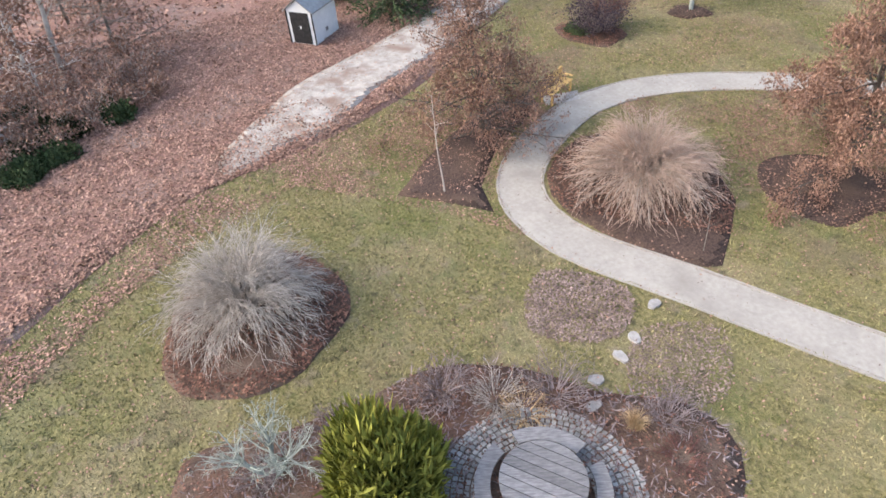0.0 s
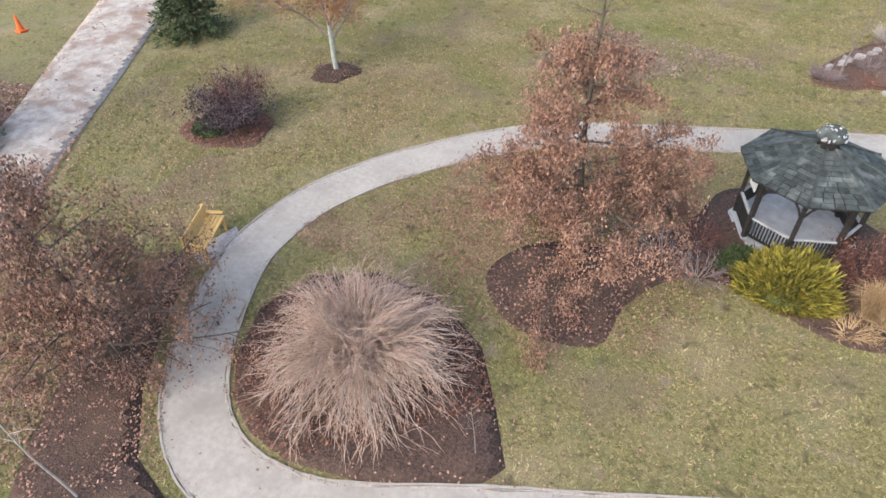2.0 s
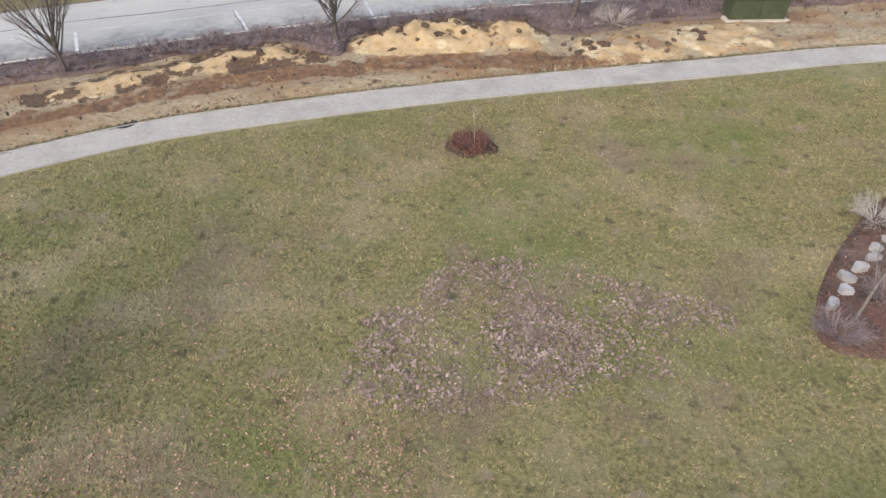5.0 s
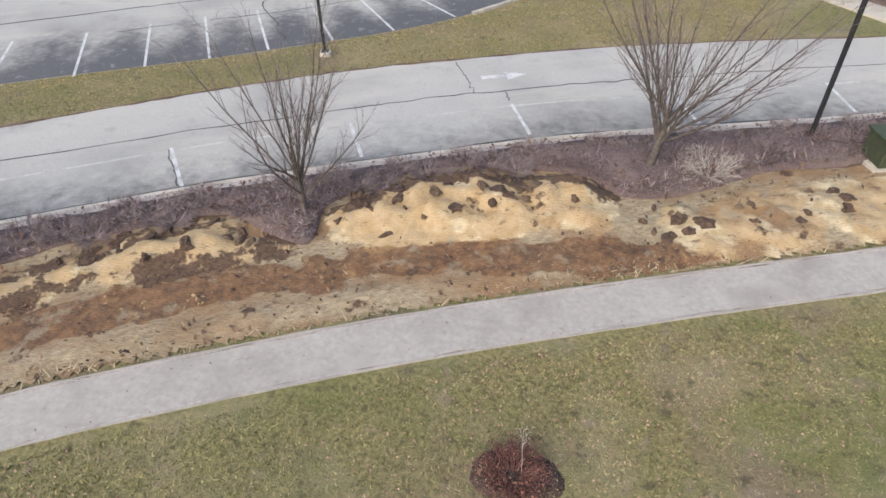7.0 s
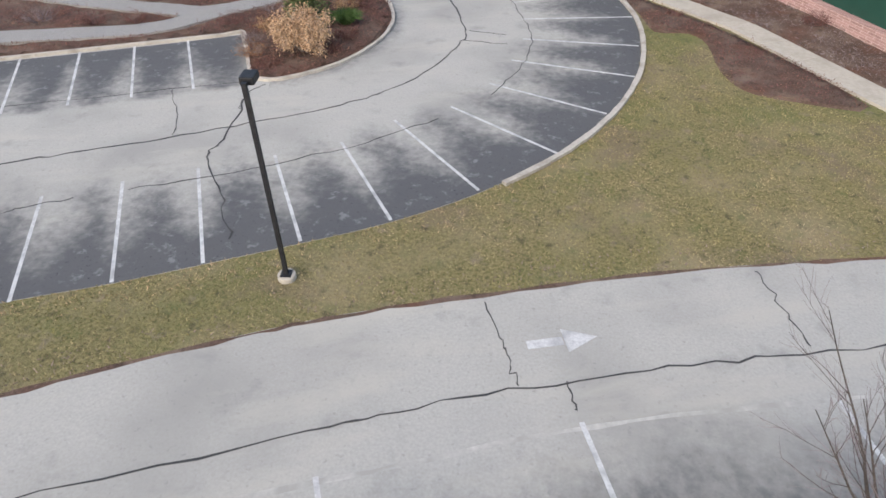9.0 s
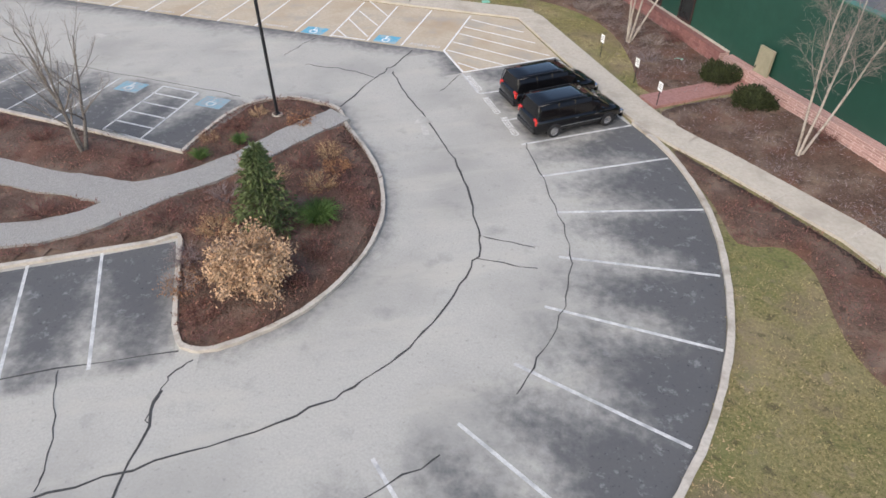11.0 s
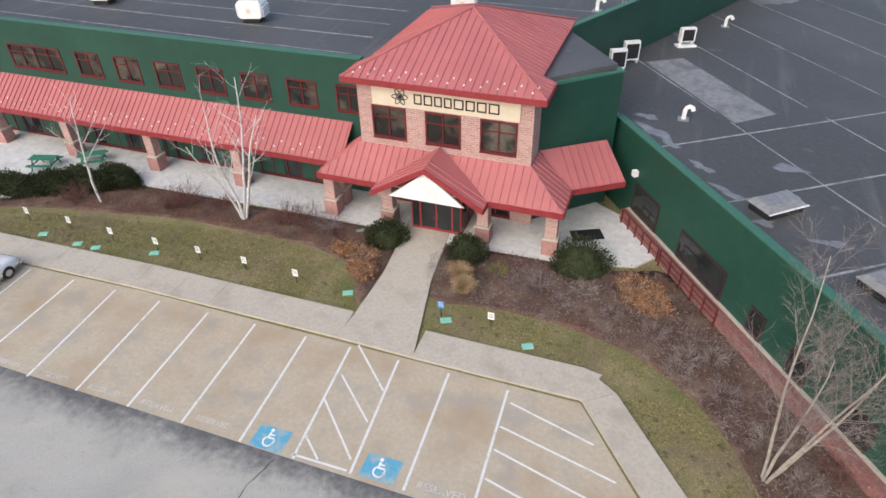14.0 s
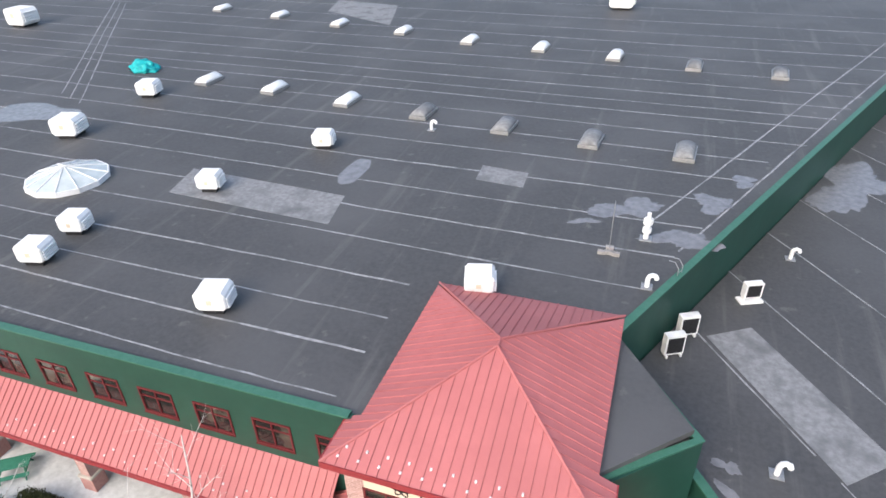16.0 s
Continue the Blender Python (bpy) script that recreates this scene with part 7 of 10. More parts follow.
for k, (x, y, R, h, m_) in enumerate(((-42.3, 115.4, 1.2, 1.5, M_TWIGR), (-41.4, 115.8, 1.1, 1.4, M_TWIGR), (-34.6, 115.3, 1.2, 1.4, M_TWIGR), (-33.5, 115.4, 1.1, 1.4, M_TWIGR), (-31.9, 115.4, 1.1, 1.2, M_TWIGP), (-48.9, 114.9, 0.9, 1.2, M_TWIGR), (-39.3, 116.2, 0.9, 0.8, M_TWIGR), (-31.0, 115.0, 0.9, 0.6, M_TWIGR), (-29.6, 113.8, 0.7, 0.5, M_TAN),
                                      (-20.3, 112.6, 0.8, 0.5, M_TWIGP), (-18.0, 111.9, 0.9, 0.5, M_TWIGP), (-15.6, 111.5, 0.9, 0.5, M_TWIGP), (-21.5, 113.6, 0.6, 0.5, M_YEW), (-12.6, 108.4, 1.0, 0.7, M_TWIGB), (-11.0, 109.6, 0.9, 0.6, M_TWIGB), (-7.3, 104.3, 0.8, 0.7, M_TWIGR), (-0.8, 94.2, 0.8, 0.6, M_TWIGR), (2.5, 88.0, 0.8, 0.7, M_TWIGR), (-4.3, 88.0, 0.6, 0.4, M_TWIGR))):
    twig_bush(x, y, R, h, 180 + k, m_, "withered shrub in the mulch before the building", 38, group="shrubs before the building")

for k, (x, y, R, h) in enumerate(((-28.9, 112.9, 1.0, 0.8), (-28.4, 111.8, 0.7, 0.6), (-14.4, 113.4, 1.2, 1.0), (-13.6, 112.6, 0.9, 0.8), (-30.2, 113.6, 0.8, 0.5))):
    twig_bush(x, y, R, h, 220 + k, M_TWIGG, "shrub holding rust-brown withered leaves in mulch", 30, "leafy_shrub", leaf=M_RUST, leaves=1300, size=0.12, group="withered shrubs by the entrance")
for k, (x, y) in enumerate(((-22.9, 111.6), (-23.4, 112.7))):
    grass_tuft(x, y, 0.8, 0.95, 230 + k, M_TAN, "large clump of dry tan grass by the walk", 520, broad=0.012)
for k, (x, y, R) in enumerate(((-12.2, 109.2, 1.2), (-10.8, 107.4, 1.2), (-9.4, 105.4, 1.1), (-13.6, 110.5, 1.1), (-8.3, 103.6, 1.0), (-8.6, 101.2, 0.9), (-16.9, 112.9, 1.0), (-19.2, 113.0, 0.9))):
    twig_bush(x, y, R, 0.75, 240 + k, M_TWIGP if k % 2 else M_TWIGB, "tangled grey-brown leafless shrub in mulch", 34, group="shrubs along the wing")

for k, (x, y, L, n) in enumerate(((-22.9, 7.2, 8.5, 1200), (-26.6, 5.6, 8.0, 1200), (-24.2, 4.2, 8.0, 1000))):
    tree("woodland_tree", "tall pale-barked woodland tree, almost bare", x, y, BIRCH_FULL, L, 0.14, 260 + k, M_TWIGG, M_OAKLEAF, n, 0.12, 0.1, 0.8, twig=M_TWIGG, limb=M_TWIGG, lean=(0.05, 0.12))
for k, (x, y, R, h) in enumerate(((-21.2, 8.2, 1.3, 1.6), (-20.2, 9.6, 1.2, 1.3), (-19.2, 7.6, 1.3, 1.5), (-18.2, 6.0, 1.2, 1.4), (-22.6, 9.8, 1.4, 1.6), (-20.6, 6.2, 1.4, 1.8), (-17.6, 4.6, 1.1, 1.2))):
    twig_bush(x, y, R, h, 270 + k, M_TWIGG, "woodland undergrowth holding tan withered leaves", 30, "leafy_shrub", leaf=M_OAKLEAF if k % 2 else M_LEAFLIT, leaves=1900, size=0.12, group="woodland undergrowth")
for k, (x, y) in enumerate(((-17.0, 6.2), (-16.3, 5.2), (-18.9, 8.6))):
    needle_bush("holly_bush", x, y, 0.8, 0.8, 0.7, 1500, 0.15, M_NEEDLE, 280 + k, "green evergreen undergrowth among the brown leaves", 2.0, 0.3, 7)

# ---- built things ----
def octa(r, turn=22.5, n=8):
    return [(r * math.cos(radians(turn + 360 / n * k)), r * math.sin(radians(turn + 360 / n * k))) for k in range(n)]


def gazebo(x, y, turn):
    g = thing("gazebo", "dark-stained eight-sided gazebo with a shingled roof and cupola", "gazebo", pose(x, y, 0.02, 0, 0, turn))
    R, RE, Z0, ZE, ZT = 1.47, 1.86, 0.18, 2.10, 2.76
    part("floor", prism(octa(R + 0.08), 0.0, Z0), M_FLOORB, g, "pale grey painted floor")
    part("skirt", prism(octa(R + 0.16), -0.02, 0.1), M_FLOORB, g)
    P = octa(R)
    for k in range(8):
        p, q = Vector((*P[k], 0)), Vector((*P[(k + 1) % 8], 0))
        part("post", box(-0.055, 0.055, -0.055, 0.055, Z0, ZE, Matrix.Translation(p) @ pose(0, 0, 0, 0, 0, 22.5 + 45 * k)), M_WOODD, g)
        u = (q - p).normalized()
        m = Matrix.Translation(p) @ Matrix.Rotation(math.atan2(u.y, u.x), 4, "Z")
        L = (q - p).length
        part("header", box(0.05, L - 0.05, -0.03, 0.03, ZE - 0.14, ZE - 0.02, m), M_WOODD, g)
        for s in (0, 1):
            bm = bmesh.new()
            pts = [(0.05 + 0.30 * t, 0, ZE - 0.25 - 0.30 * (1 - t) ** 2) for t in (0, 0.25, 0.5, 0.75, 1.0)]
            if s:
                pts = [(L - a, b, c) for a, b, c in pts]
            add_tube(bm, [m @ Vector(a) for a in pts], 0.03, 5)
            part("bracket", bm, M_WOODD, g)
        fr = part("frieze", box(0.05, L - 0.05, -0.018, 0.018, ZE - 0.25, ZE - 0.225, m), M_WOODD, g)
        for i in range(1, 12):
            part("spindle", box(L * i / 12 - 0.022, L * i / 12 + 0.022, -0.014, 0.014, ZE - 0.225, ZE - 0.14, m), M_WOODD, fr)
        if k == 1:
            continue
        part("rail", box(0.05, L - 0.05, -0.035, 0.035, Z0 + 0.62, Z0 + 0.67, m), M_FLOORB, g, "pale weathered handrail")
        part("rail", box(0.05, L - 0.05, -0.025, 0.025, Z0 + 0.08, Z0 + 0.13, m), M_WOODD, g)
        n = 13
        for i in range(1, n):
            part("baluster", box(L * i / n - 0.017, L * i / n + 0.017, -0.017, 0.017, Z0 + 0.13, Z0 + 0.62, m), M_WOODD, g)
    E = octa(RE)
    rf = part("roof", bmesh.new(), M_WOODD, g)
    bm = bmesh.new()
    lo = [bm.verts.new((*p, ZE - 0.03)) for p in E]
    hi = [bm.verts.new((0.28 * p[0] / RE, 0.28 * p[1] / RE, ZT - 0.03)) for p in E]
    for k in range(8):
        bm.faces.new((lo[k - 1], lo[k], hi[k], hi[k - 1]))
    bm.faces.new(hi)
    bm.faces.new(lo[::-1])
    bm.to_mesh(rf.data)
    bm.free()
    # shingles, course by course
    rs = random.Random(5)
    rows = 11
    for k in range(8):
        a, b = Vector((*E[k - 1], ZE)), Vector((*E[k], ZE))
        ta, tb = a * (0.26 / RE), b * (0.26 / RE)
        ta.z = tb.z = ZT
        nrm = (b - a).cross(ta - a).normalized()
        if nrm.z < 0:
            nrm = -nrm
        for i in range(rows):
            f0, f1 = i / rows, min(1.0, (i + 1.25) / rows)
            l0, r0, l1, r1 = a.lerp(ta, f0), b.lerp(tb, f0), a.lerp(ta, f1), b.lerp(tb, f1)
            m = max(1, round((r0 - l0).length / 0.26))
            cuts = [0.0] + sorted(min(0.97, max(0.03, (j + rs.uniform(-0.2, 0.2)) / m)) for j in range(1, m)) + [1.0]
            for c0, c1 in zip(cuts, cuts[1:]):
                bm = bmesh.new()
                g0 = 0.012
                q = [l0.lerp(r0, c0 + g0), l0.lerp(r0, c1 - g0), l1.lerp(r1, c1 - g0), l1.lerp(r1, c0 + g0)]
                up = [0.034, 0.034, 0.008, 0.008]
                t_ = [bm.verts.new(v + nrm * h) for v, h in zip(q, up)]
                d_ = [bm.verts.new(v) for v in q]
                bm.faces.new(t_)
                for n_ in range(4):
                    bm.faces.new((d_[n_ - 1], d_[n_], t_[n_], t_[n_ - 1]))
                bmesh.ops.recalc_face_normals(bm, faces=bm.faces)
                part("shingle", bm, M_SHINGLE, rf)
    for k in range(8):
        part("hip_cap", tube([(*E[k], ZE + 0.04), (0.26 * E[k][0] / RE, 0.26 * E[k][1] / RE, ZT + 0.05)], 0.035, 5), M_SHINGLE, rf)
    cup = part("cupola", prism(octa(0.22), ZT - 0.02, ZT + 0.2), M_WOODD, g)
    dome = lathe([(0.30, ZT + 0.20), (0.34, ZT + 0.26), (0.33, ZT + 0.36), (0.25, ZT + 0.46), (0.12, ZT + 0.53), (0.03, ZT + 0.57)], 14)
    part("cupola_roof", dome, M_SHINGLE, cup, "dark speckled dome", True)
    rb = random.Random(3)
    # small pale blocks added to imitate the light sparkles on the dark dome
    for i in range(46):
        a, h = rb.uniform(0, 6.28), rb.uniform(0.0, 1.0)
        rr = 0.345 - 0.25 * h ** 2
        part("dome_sparkle", box(-0.022, 0.022, -0.022, 0.022, -0.02, 0.02, pose(rr * math.cos(a), rr * math.sin(a), ZT + 0.25 + 0.28 * h, 40 * h, 20, math.degrees(a))), M_FLOORB, cup)
    p, q = Vector((*P[3], 0)), Vector((*P[4], 0))
    u = (q - p).normalized()
    m = Matrix.Translation(p) @ Matrix.Rotation(math.atan2(u.y, u.x), 4, "Z")
    part("hanging_board", box(0.12, 0.60, 0.06, 0.09, ZE - 0.85, ZE - 0.25, m), M_SIGNW, g, "white board hung between two posts")
    return g


gazebo(3.75, 30.9, 20.5)


def park_bench(x, y, yaw):
    b = thing("park_bench", "yellow wooden park bench beside the path", "bench", pose(x, y, 0.03, 0, 0, yaw))
    for i in range(4):
        part("seat_slat", box(-0.78, 0.78, -0.22 + 0.115 * i, -0.12 + 0.115 * i, 0.42, 0.455, bevel=0.006), M_WOODY, b)
    for i in range(3):
        m = pose(0, 0.27, 0.55 + 0.13 * i, -14, 0, 0)
        part("back_slat", box(-0.78, 0.78, -0.017, 0.017, -0.055, 0.055, m, 0.006), M_WOODY, b)
    for s in (-0.68, 0.68):
        part("leg", box(s - 0.035, s + 0.035, -0.22, -0.15, -0.03, 0.42), M_WOODY, b)
        part("leg", box(s - 0.035, s + 0.035, 0.2, 0.27, -0.03, 0.9, pose(0, 0.0, 0, -4, 0, 0)), M_WOODY, b)
        part("armrest", box(s - 0.045, s + 0.045, -0.24, 0.25, 0.62, 0.655), M_WOODY, b)
    return b


park_bench(-10.15, 23.2, 112)
structure("pavement", prism([(-10.5, 22.75), (-9.85, 22.5), (-9.5, 23.8), (-10.1, 24.15)], -0.05, 0.028), M_STONE, "small grey slab under the bench", "slab")


def shed(x, y, yaw):
    s = thing("garden_shed", "small white shed with a dark door and grey roof", "shed", pose(x, y, 0.05, 0, 0, yaw))
    W, D, H, T = 1.35, 2.0, 1.55, 2.0
    bm = bmesh.new()
    add_box(bm, 0, W, 0, D, 0, H)
    bm2 = [(0, 0), (W, 0), (W / 2, 0)]
    for yy in (0.0, D):
        f = [bm.verts.new(p) for p in ((0, yy, H), (W, yy, H), (W / 2, yy, T))]
        bm.faces.new(f)
    part("wall", bm, M_WPLAST, s, "white boarded walls")
    for sgn in (0, 1):
        a = (-0.12 if not sgn else W + 0.12)
        z = H - 0.09
        bm = bmesh.new()
        vs = [(a, -0.12, z), (a, D + 0.12, z), (W / 2, D + 0.12, T + 0.05), (W / 2, -0.12, T + 0.05)]
        lo = [bm.verts.new(v) for v in vs]
        hi = [bm.verts.new((v[0], v[1], v[2] + 0.05)) for v in vs]
        bm.faces.new(lo)
        bm.faces.new(hi)
        for i in range(4):
            bm.faces.new((lo[i - 1], lo[i], hi[i], hi[i - 1]))
        bmesh.ops.recalc_face_normals(bm, faces=bm.faces)
        rf = part("roof", bm, M_GREYMET, s, "blue-grey metal roof")
    d = part("door", box(0.2, 0.2 + 0.95, -0.05, -0.004, 0.06, 1.45), M_WOODD, s, "dark brown boarded door")
    part("latch", box(0.66, 0.74, -0.08, -0.052, 0.75, 0.86), M_WPLAST, d)
    for e in (0.0, W):
        part("corner_board", box(e - 0.03, e + 0.03, -0.03, 0.0, 0, H), M_WOODD, s)
    part("vent", box(W + 0.002, W + 0.03, 0.9, 1.1, 0.35, 0.5), M_GREYMET, s)


shed(-21.55, 16.75, 37)


def table_circle(x, y):
    t = thing("round_table", "round weathered grey plank table on a cobbled circle", "table", pose(x, y, 0.03))
    R = 0.82
    a = radians(32)
    n = 8
    for k in range(n):
        v0, v1 = -R + 2 * R * k / n + 0.008, -R + 2 * R * (k + 1) / n - 0.008
        pts = []
        for i in range(9):
            v = v0 + (v1 - v0) * i / 8
            pts.append((math.sqrt(max(R * R - v * v, 0.0)), v))
        poly = pts + [(-p[0], p[1]) for p in pts[::-1]]
        poly = [(px * math.cos(a) - py * math.sin(a), px * math.sin(a) + py * math.cos(a)) for px, py in poly]
        part("plank", prism(poly, 0.60, 0.65), M_WOODG, t)
    part("pedestal", lathe([(0.30, -0.03), (0.30, 0.08), (0.16, 0.12), (0.14, 0.5), (0.42, 0.6)], 12), M_WOODD, t)
    for k in range(4):
        a0, a1 = radians(12 + 90 * k), radians(82 + 90 * k)
        b = thing("curved_bench", "curved dark wooden bench round the table", "bench", pose(x, y, 0.03), "benches round the table")
        arc = [(math.cos(a0 + (a1 - a0) * i / 10), math.sin(a0 + (a1 - a0) * i / 10)) for i in range(11)]
        part("seat", prism([(0.98 * c, 0.98 * s) for c, s in arc] + [(1.28 * c, 1.28 * s) for c, s in arc[::-1]], 0.36, 0.41), M_WOODG, b)
        for i in (1, 9):
            c, s = arc[i]
            part("leg", tube([(1.13 * c, 1.13 * s, -0.03), (1.13 * c, 1.13 * s, 0.36)], 0.05, 8), M_WOODD, b)
    c = structure("pavement", prism([(x + 2.0 * math.cos(k * 0.2618), y + 2.0 * math.sin(k * 0.2618)) for k in range(24)], -0.1, 0.035), M_BED, "round cobbled floor with mossy joints", "cobbled circle")
    rr = random.Random(9)
    meshes = []
    for k in range(6):
        bm = bmesh.new()
        add_box(bm, -0.058 + rr.uniform(-.006, .006), 0.058 + rr.uniform(-.006, .006), -0.058 + rr.uniform(-.006, .006), 0.058 + rr.uniform(-.006, .006), -0.03, 0.03, None)
        for v in bm.verts:
            if v.co.z > 0:
                v.co.x *= 0.86
                v.co.y *= 0.86
        meshes.append(finish(bm, "cobble", M_COBBLE))
    count = 0
    for ring in range(9):
        r0 = 1.95 - 0.128 * ring
        m = int(2 * math.pi * r0 / 0.128)
        for k in range(m):
            if count >= 560:
                break
            o = new("cobble", meshes[rr.randrange(6)])
            o.parent = c
            an = 2 * math.pi * (k + 0.5 * (ring % 2)) / m
            o.matrix_basis = pose(x + r0 * math.cos(an), y + r0 * math.sin(an), 0.045 + rr.uniform(-0.008, 0.008), rr.uniform(-3, 3), rr.uniform(-3, 3), math.degrees(an) + rr.uniform(-5, 5))
            count += 1


table_circle(2.3, 13.1)


def flat_stone(x, y, rx, ry, seed, label, h=0.05, group="stepping stones"):
    pts = blob_outline(0, 0, rx, ry, seed, 12, 0.12)
    bm = prism(pts, -0.05, h)
    for v in bm.verts:
        if v.co.z > 0:
            v.co.x *= 0.92
            v.co.y *= 0.92
    o = tagged(part("stepping_stone", bm, M_STONE), label, "stone", group)
    o.matrix_basis = pose(x, y, 0.02, 0, 0, seed * 37)


for k, (x, y) in enumerate(((-0.25, 18.45), (0.3, 17.3), (0.55, 16.65), (0.75, 15.75), (1.25, 15.25))):
    flat_stone(x, y, 0.2, 0.14, 3 + k, "flat pale stepping stone in the grass")
for k, (x, y) in enumerate(((6.0, 40.5), (6.25, 39.98), (6.55, 39.5), (6.8, 38.95), (7.0, 38.35), (2.55, 34.2), (2.65, 33.6))):
    flat_stone(x, y, 0.22, 0.15, 13 + k, "flat pale stepping stone near the path")
for k in range(9):
    flat_stone(4.0 + 0.33 * k + 0.1 * math.sin(k * 2.1), 41.6 + 0.55 * k * (1 - 0.03 * k), 0.20, 0.15, 31 + k, "rough pale field stone edging the bed", 0.2, "edging stones")
o = tagged(part("manhole_cover", prism(blob_outline(-17.3, 46.0, 0.42, 0.42, 2, 20, 0.0), -0.02, 0.03), M_WOODD), "flat brown cover lying in the lawn", "manhole cover")


def lamp_post(x, y, h, arm_yaw, label):
    l = thing("street_lamp", label, "street lamp", pose(x, y, 0, 0, 0, arm_yaw), "lamp posts")
    part("footing", lathe([(0.26, -0.05), (0.26, 0.14), (0.24, 0.17)], 18), M_WALK, l, "round concrete footing")
    part("base_plate", box(-0.15, 0.15, -0.15, 0.15, 0.17, 0.2), M_BLACK, l)
    part("pole", box(-0.055, 0.055, -0.055, 0.055, 0.2, h), M_BLACK, l, "black square pole")
    part("arm", box(0.055, 0.24, -0.03, 0.03, h - 0.1, h - 0.04), M_BLACK, l)
    hd = part("lamp_head", box(0.16, 0.62, -0.17, 0.17, h - 0.14, h + 0.05, bevel=0.03), M_BLACK, l, "black flat lamp head")
    part("lens", box(0.24, 0.56, -0.12, 0.12, h - 0.158, h - 0.142), M_GREYMET, hd)


lamp_post(-16.0, 64.6, 5.9, 100, "black lamp post on the grass verge")
lamp_post(-26.0, 90.45, 6.1, 60, "black lamp post in the planted island")
lamp_post(2.2, 60.6, 6.0, 100, "black lamp post in the roadside mulch")
lamp_post(-23.8, 46.9, 6.0, 100, "black lamp post in the roadside mulch")

tb = thing("transformer_box", "olive-green steel transformer box beside the road", "utility box", pose(4.85, 59.8, 0.15, 0, 0, 14) @ Matrix.Diagonal((1.65, 1.0, 1.0, 1)))
part("plinth", box(-0.85, 0.85, -0.6, 0.6, -0.15, 0.1), M_WALK, tb)
part("cabinet", box(-0.75, 0.75, -0.5, 0.5, 0.1, 0.95, bevel=0.02), M_GREENBOX, tb)
part("lid", box(-0.8, 0.8, -0.55, 0.55, 0.952, 1.03, bevel=0.02), M_GREENBOX, tb)
part("door", box(-0.7, -0.02, -0.525, -0.502, 0.15, 0.9), M_GREENBOX, tb)
part("door", box(0.02, 0.7, -0.525, -0.502, 0.15, 0.9), M_GREENBOX, tb)


def loft(stations):
    """A closed skin through rings of equally many points."""
    bm = bmesh.new()
    rings = [[bm.verts.new(p) for p in ring] for ring in stations]
    n = len(rings[0])
    for a, b in zip(rings, rings[1:]):
        for k in range(n):
            bm.faces.new((a[k - 1], a[k], b[k], b[k - 1]))
    bm.faces.new(rings[0][::-1])
    bm.faces.new(rings[-1])
    bmesh.ops.recalc_face_normals(bm, faces=bm.faces)
    return bm


def body_ring(x, w, z0, z1):
    return [(x, -w * 0.88, z0), (x, -w, z0 + 0.22), (x, -w, z1 - 0.2), (x, -w * 0.93, z1 - 0.02), (x, -w * 0.6, z1 + 0.015), (x, w * 0.6, z1 + 0.015), (x, w * 0.93, z1 - 0.02), (x, w, z1 - 0.2), (x, w, z0 + 0.22), (x, w * 0.88, z0)]


def cabin_ring(x, wb, zb, wt, zt):
    return [(x, -wb, zb), (x, -(wb * 0.35 + wt * 0.65), zb + (zt - zb) * 0.7), (x, -wt * 0.93, zt - 0.02), (x, -wt * 0.6, zt + 0.02), (x, wt * 0.6, zt + 0.02), (x, wt * 0.93, zt - 0.02), (x, wb * 0.35 + wt * 0.65, zb + (zt - zb) * 0.7), (x, wb, zb)]


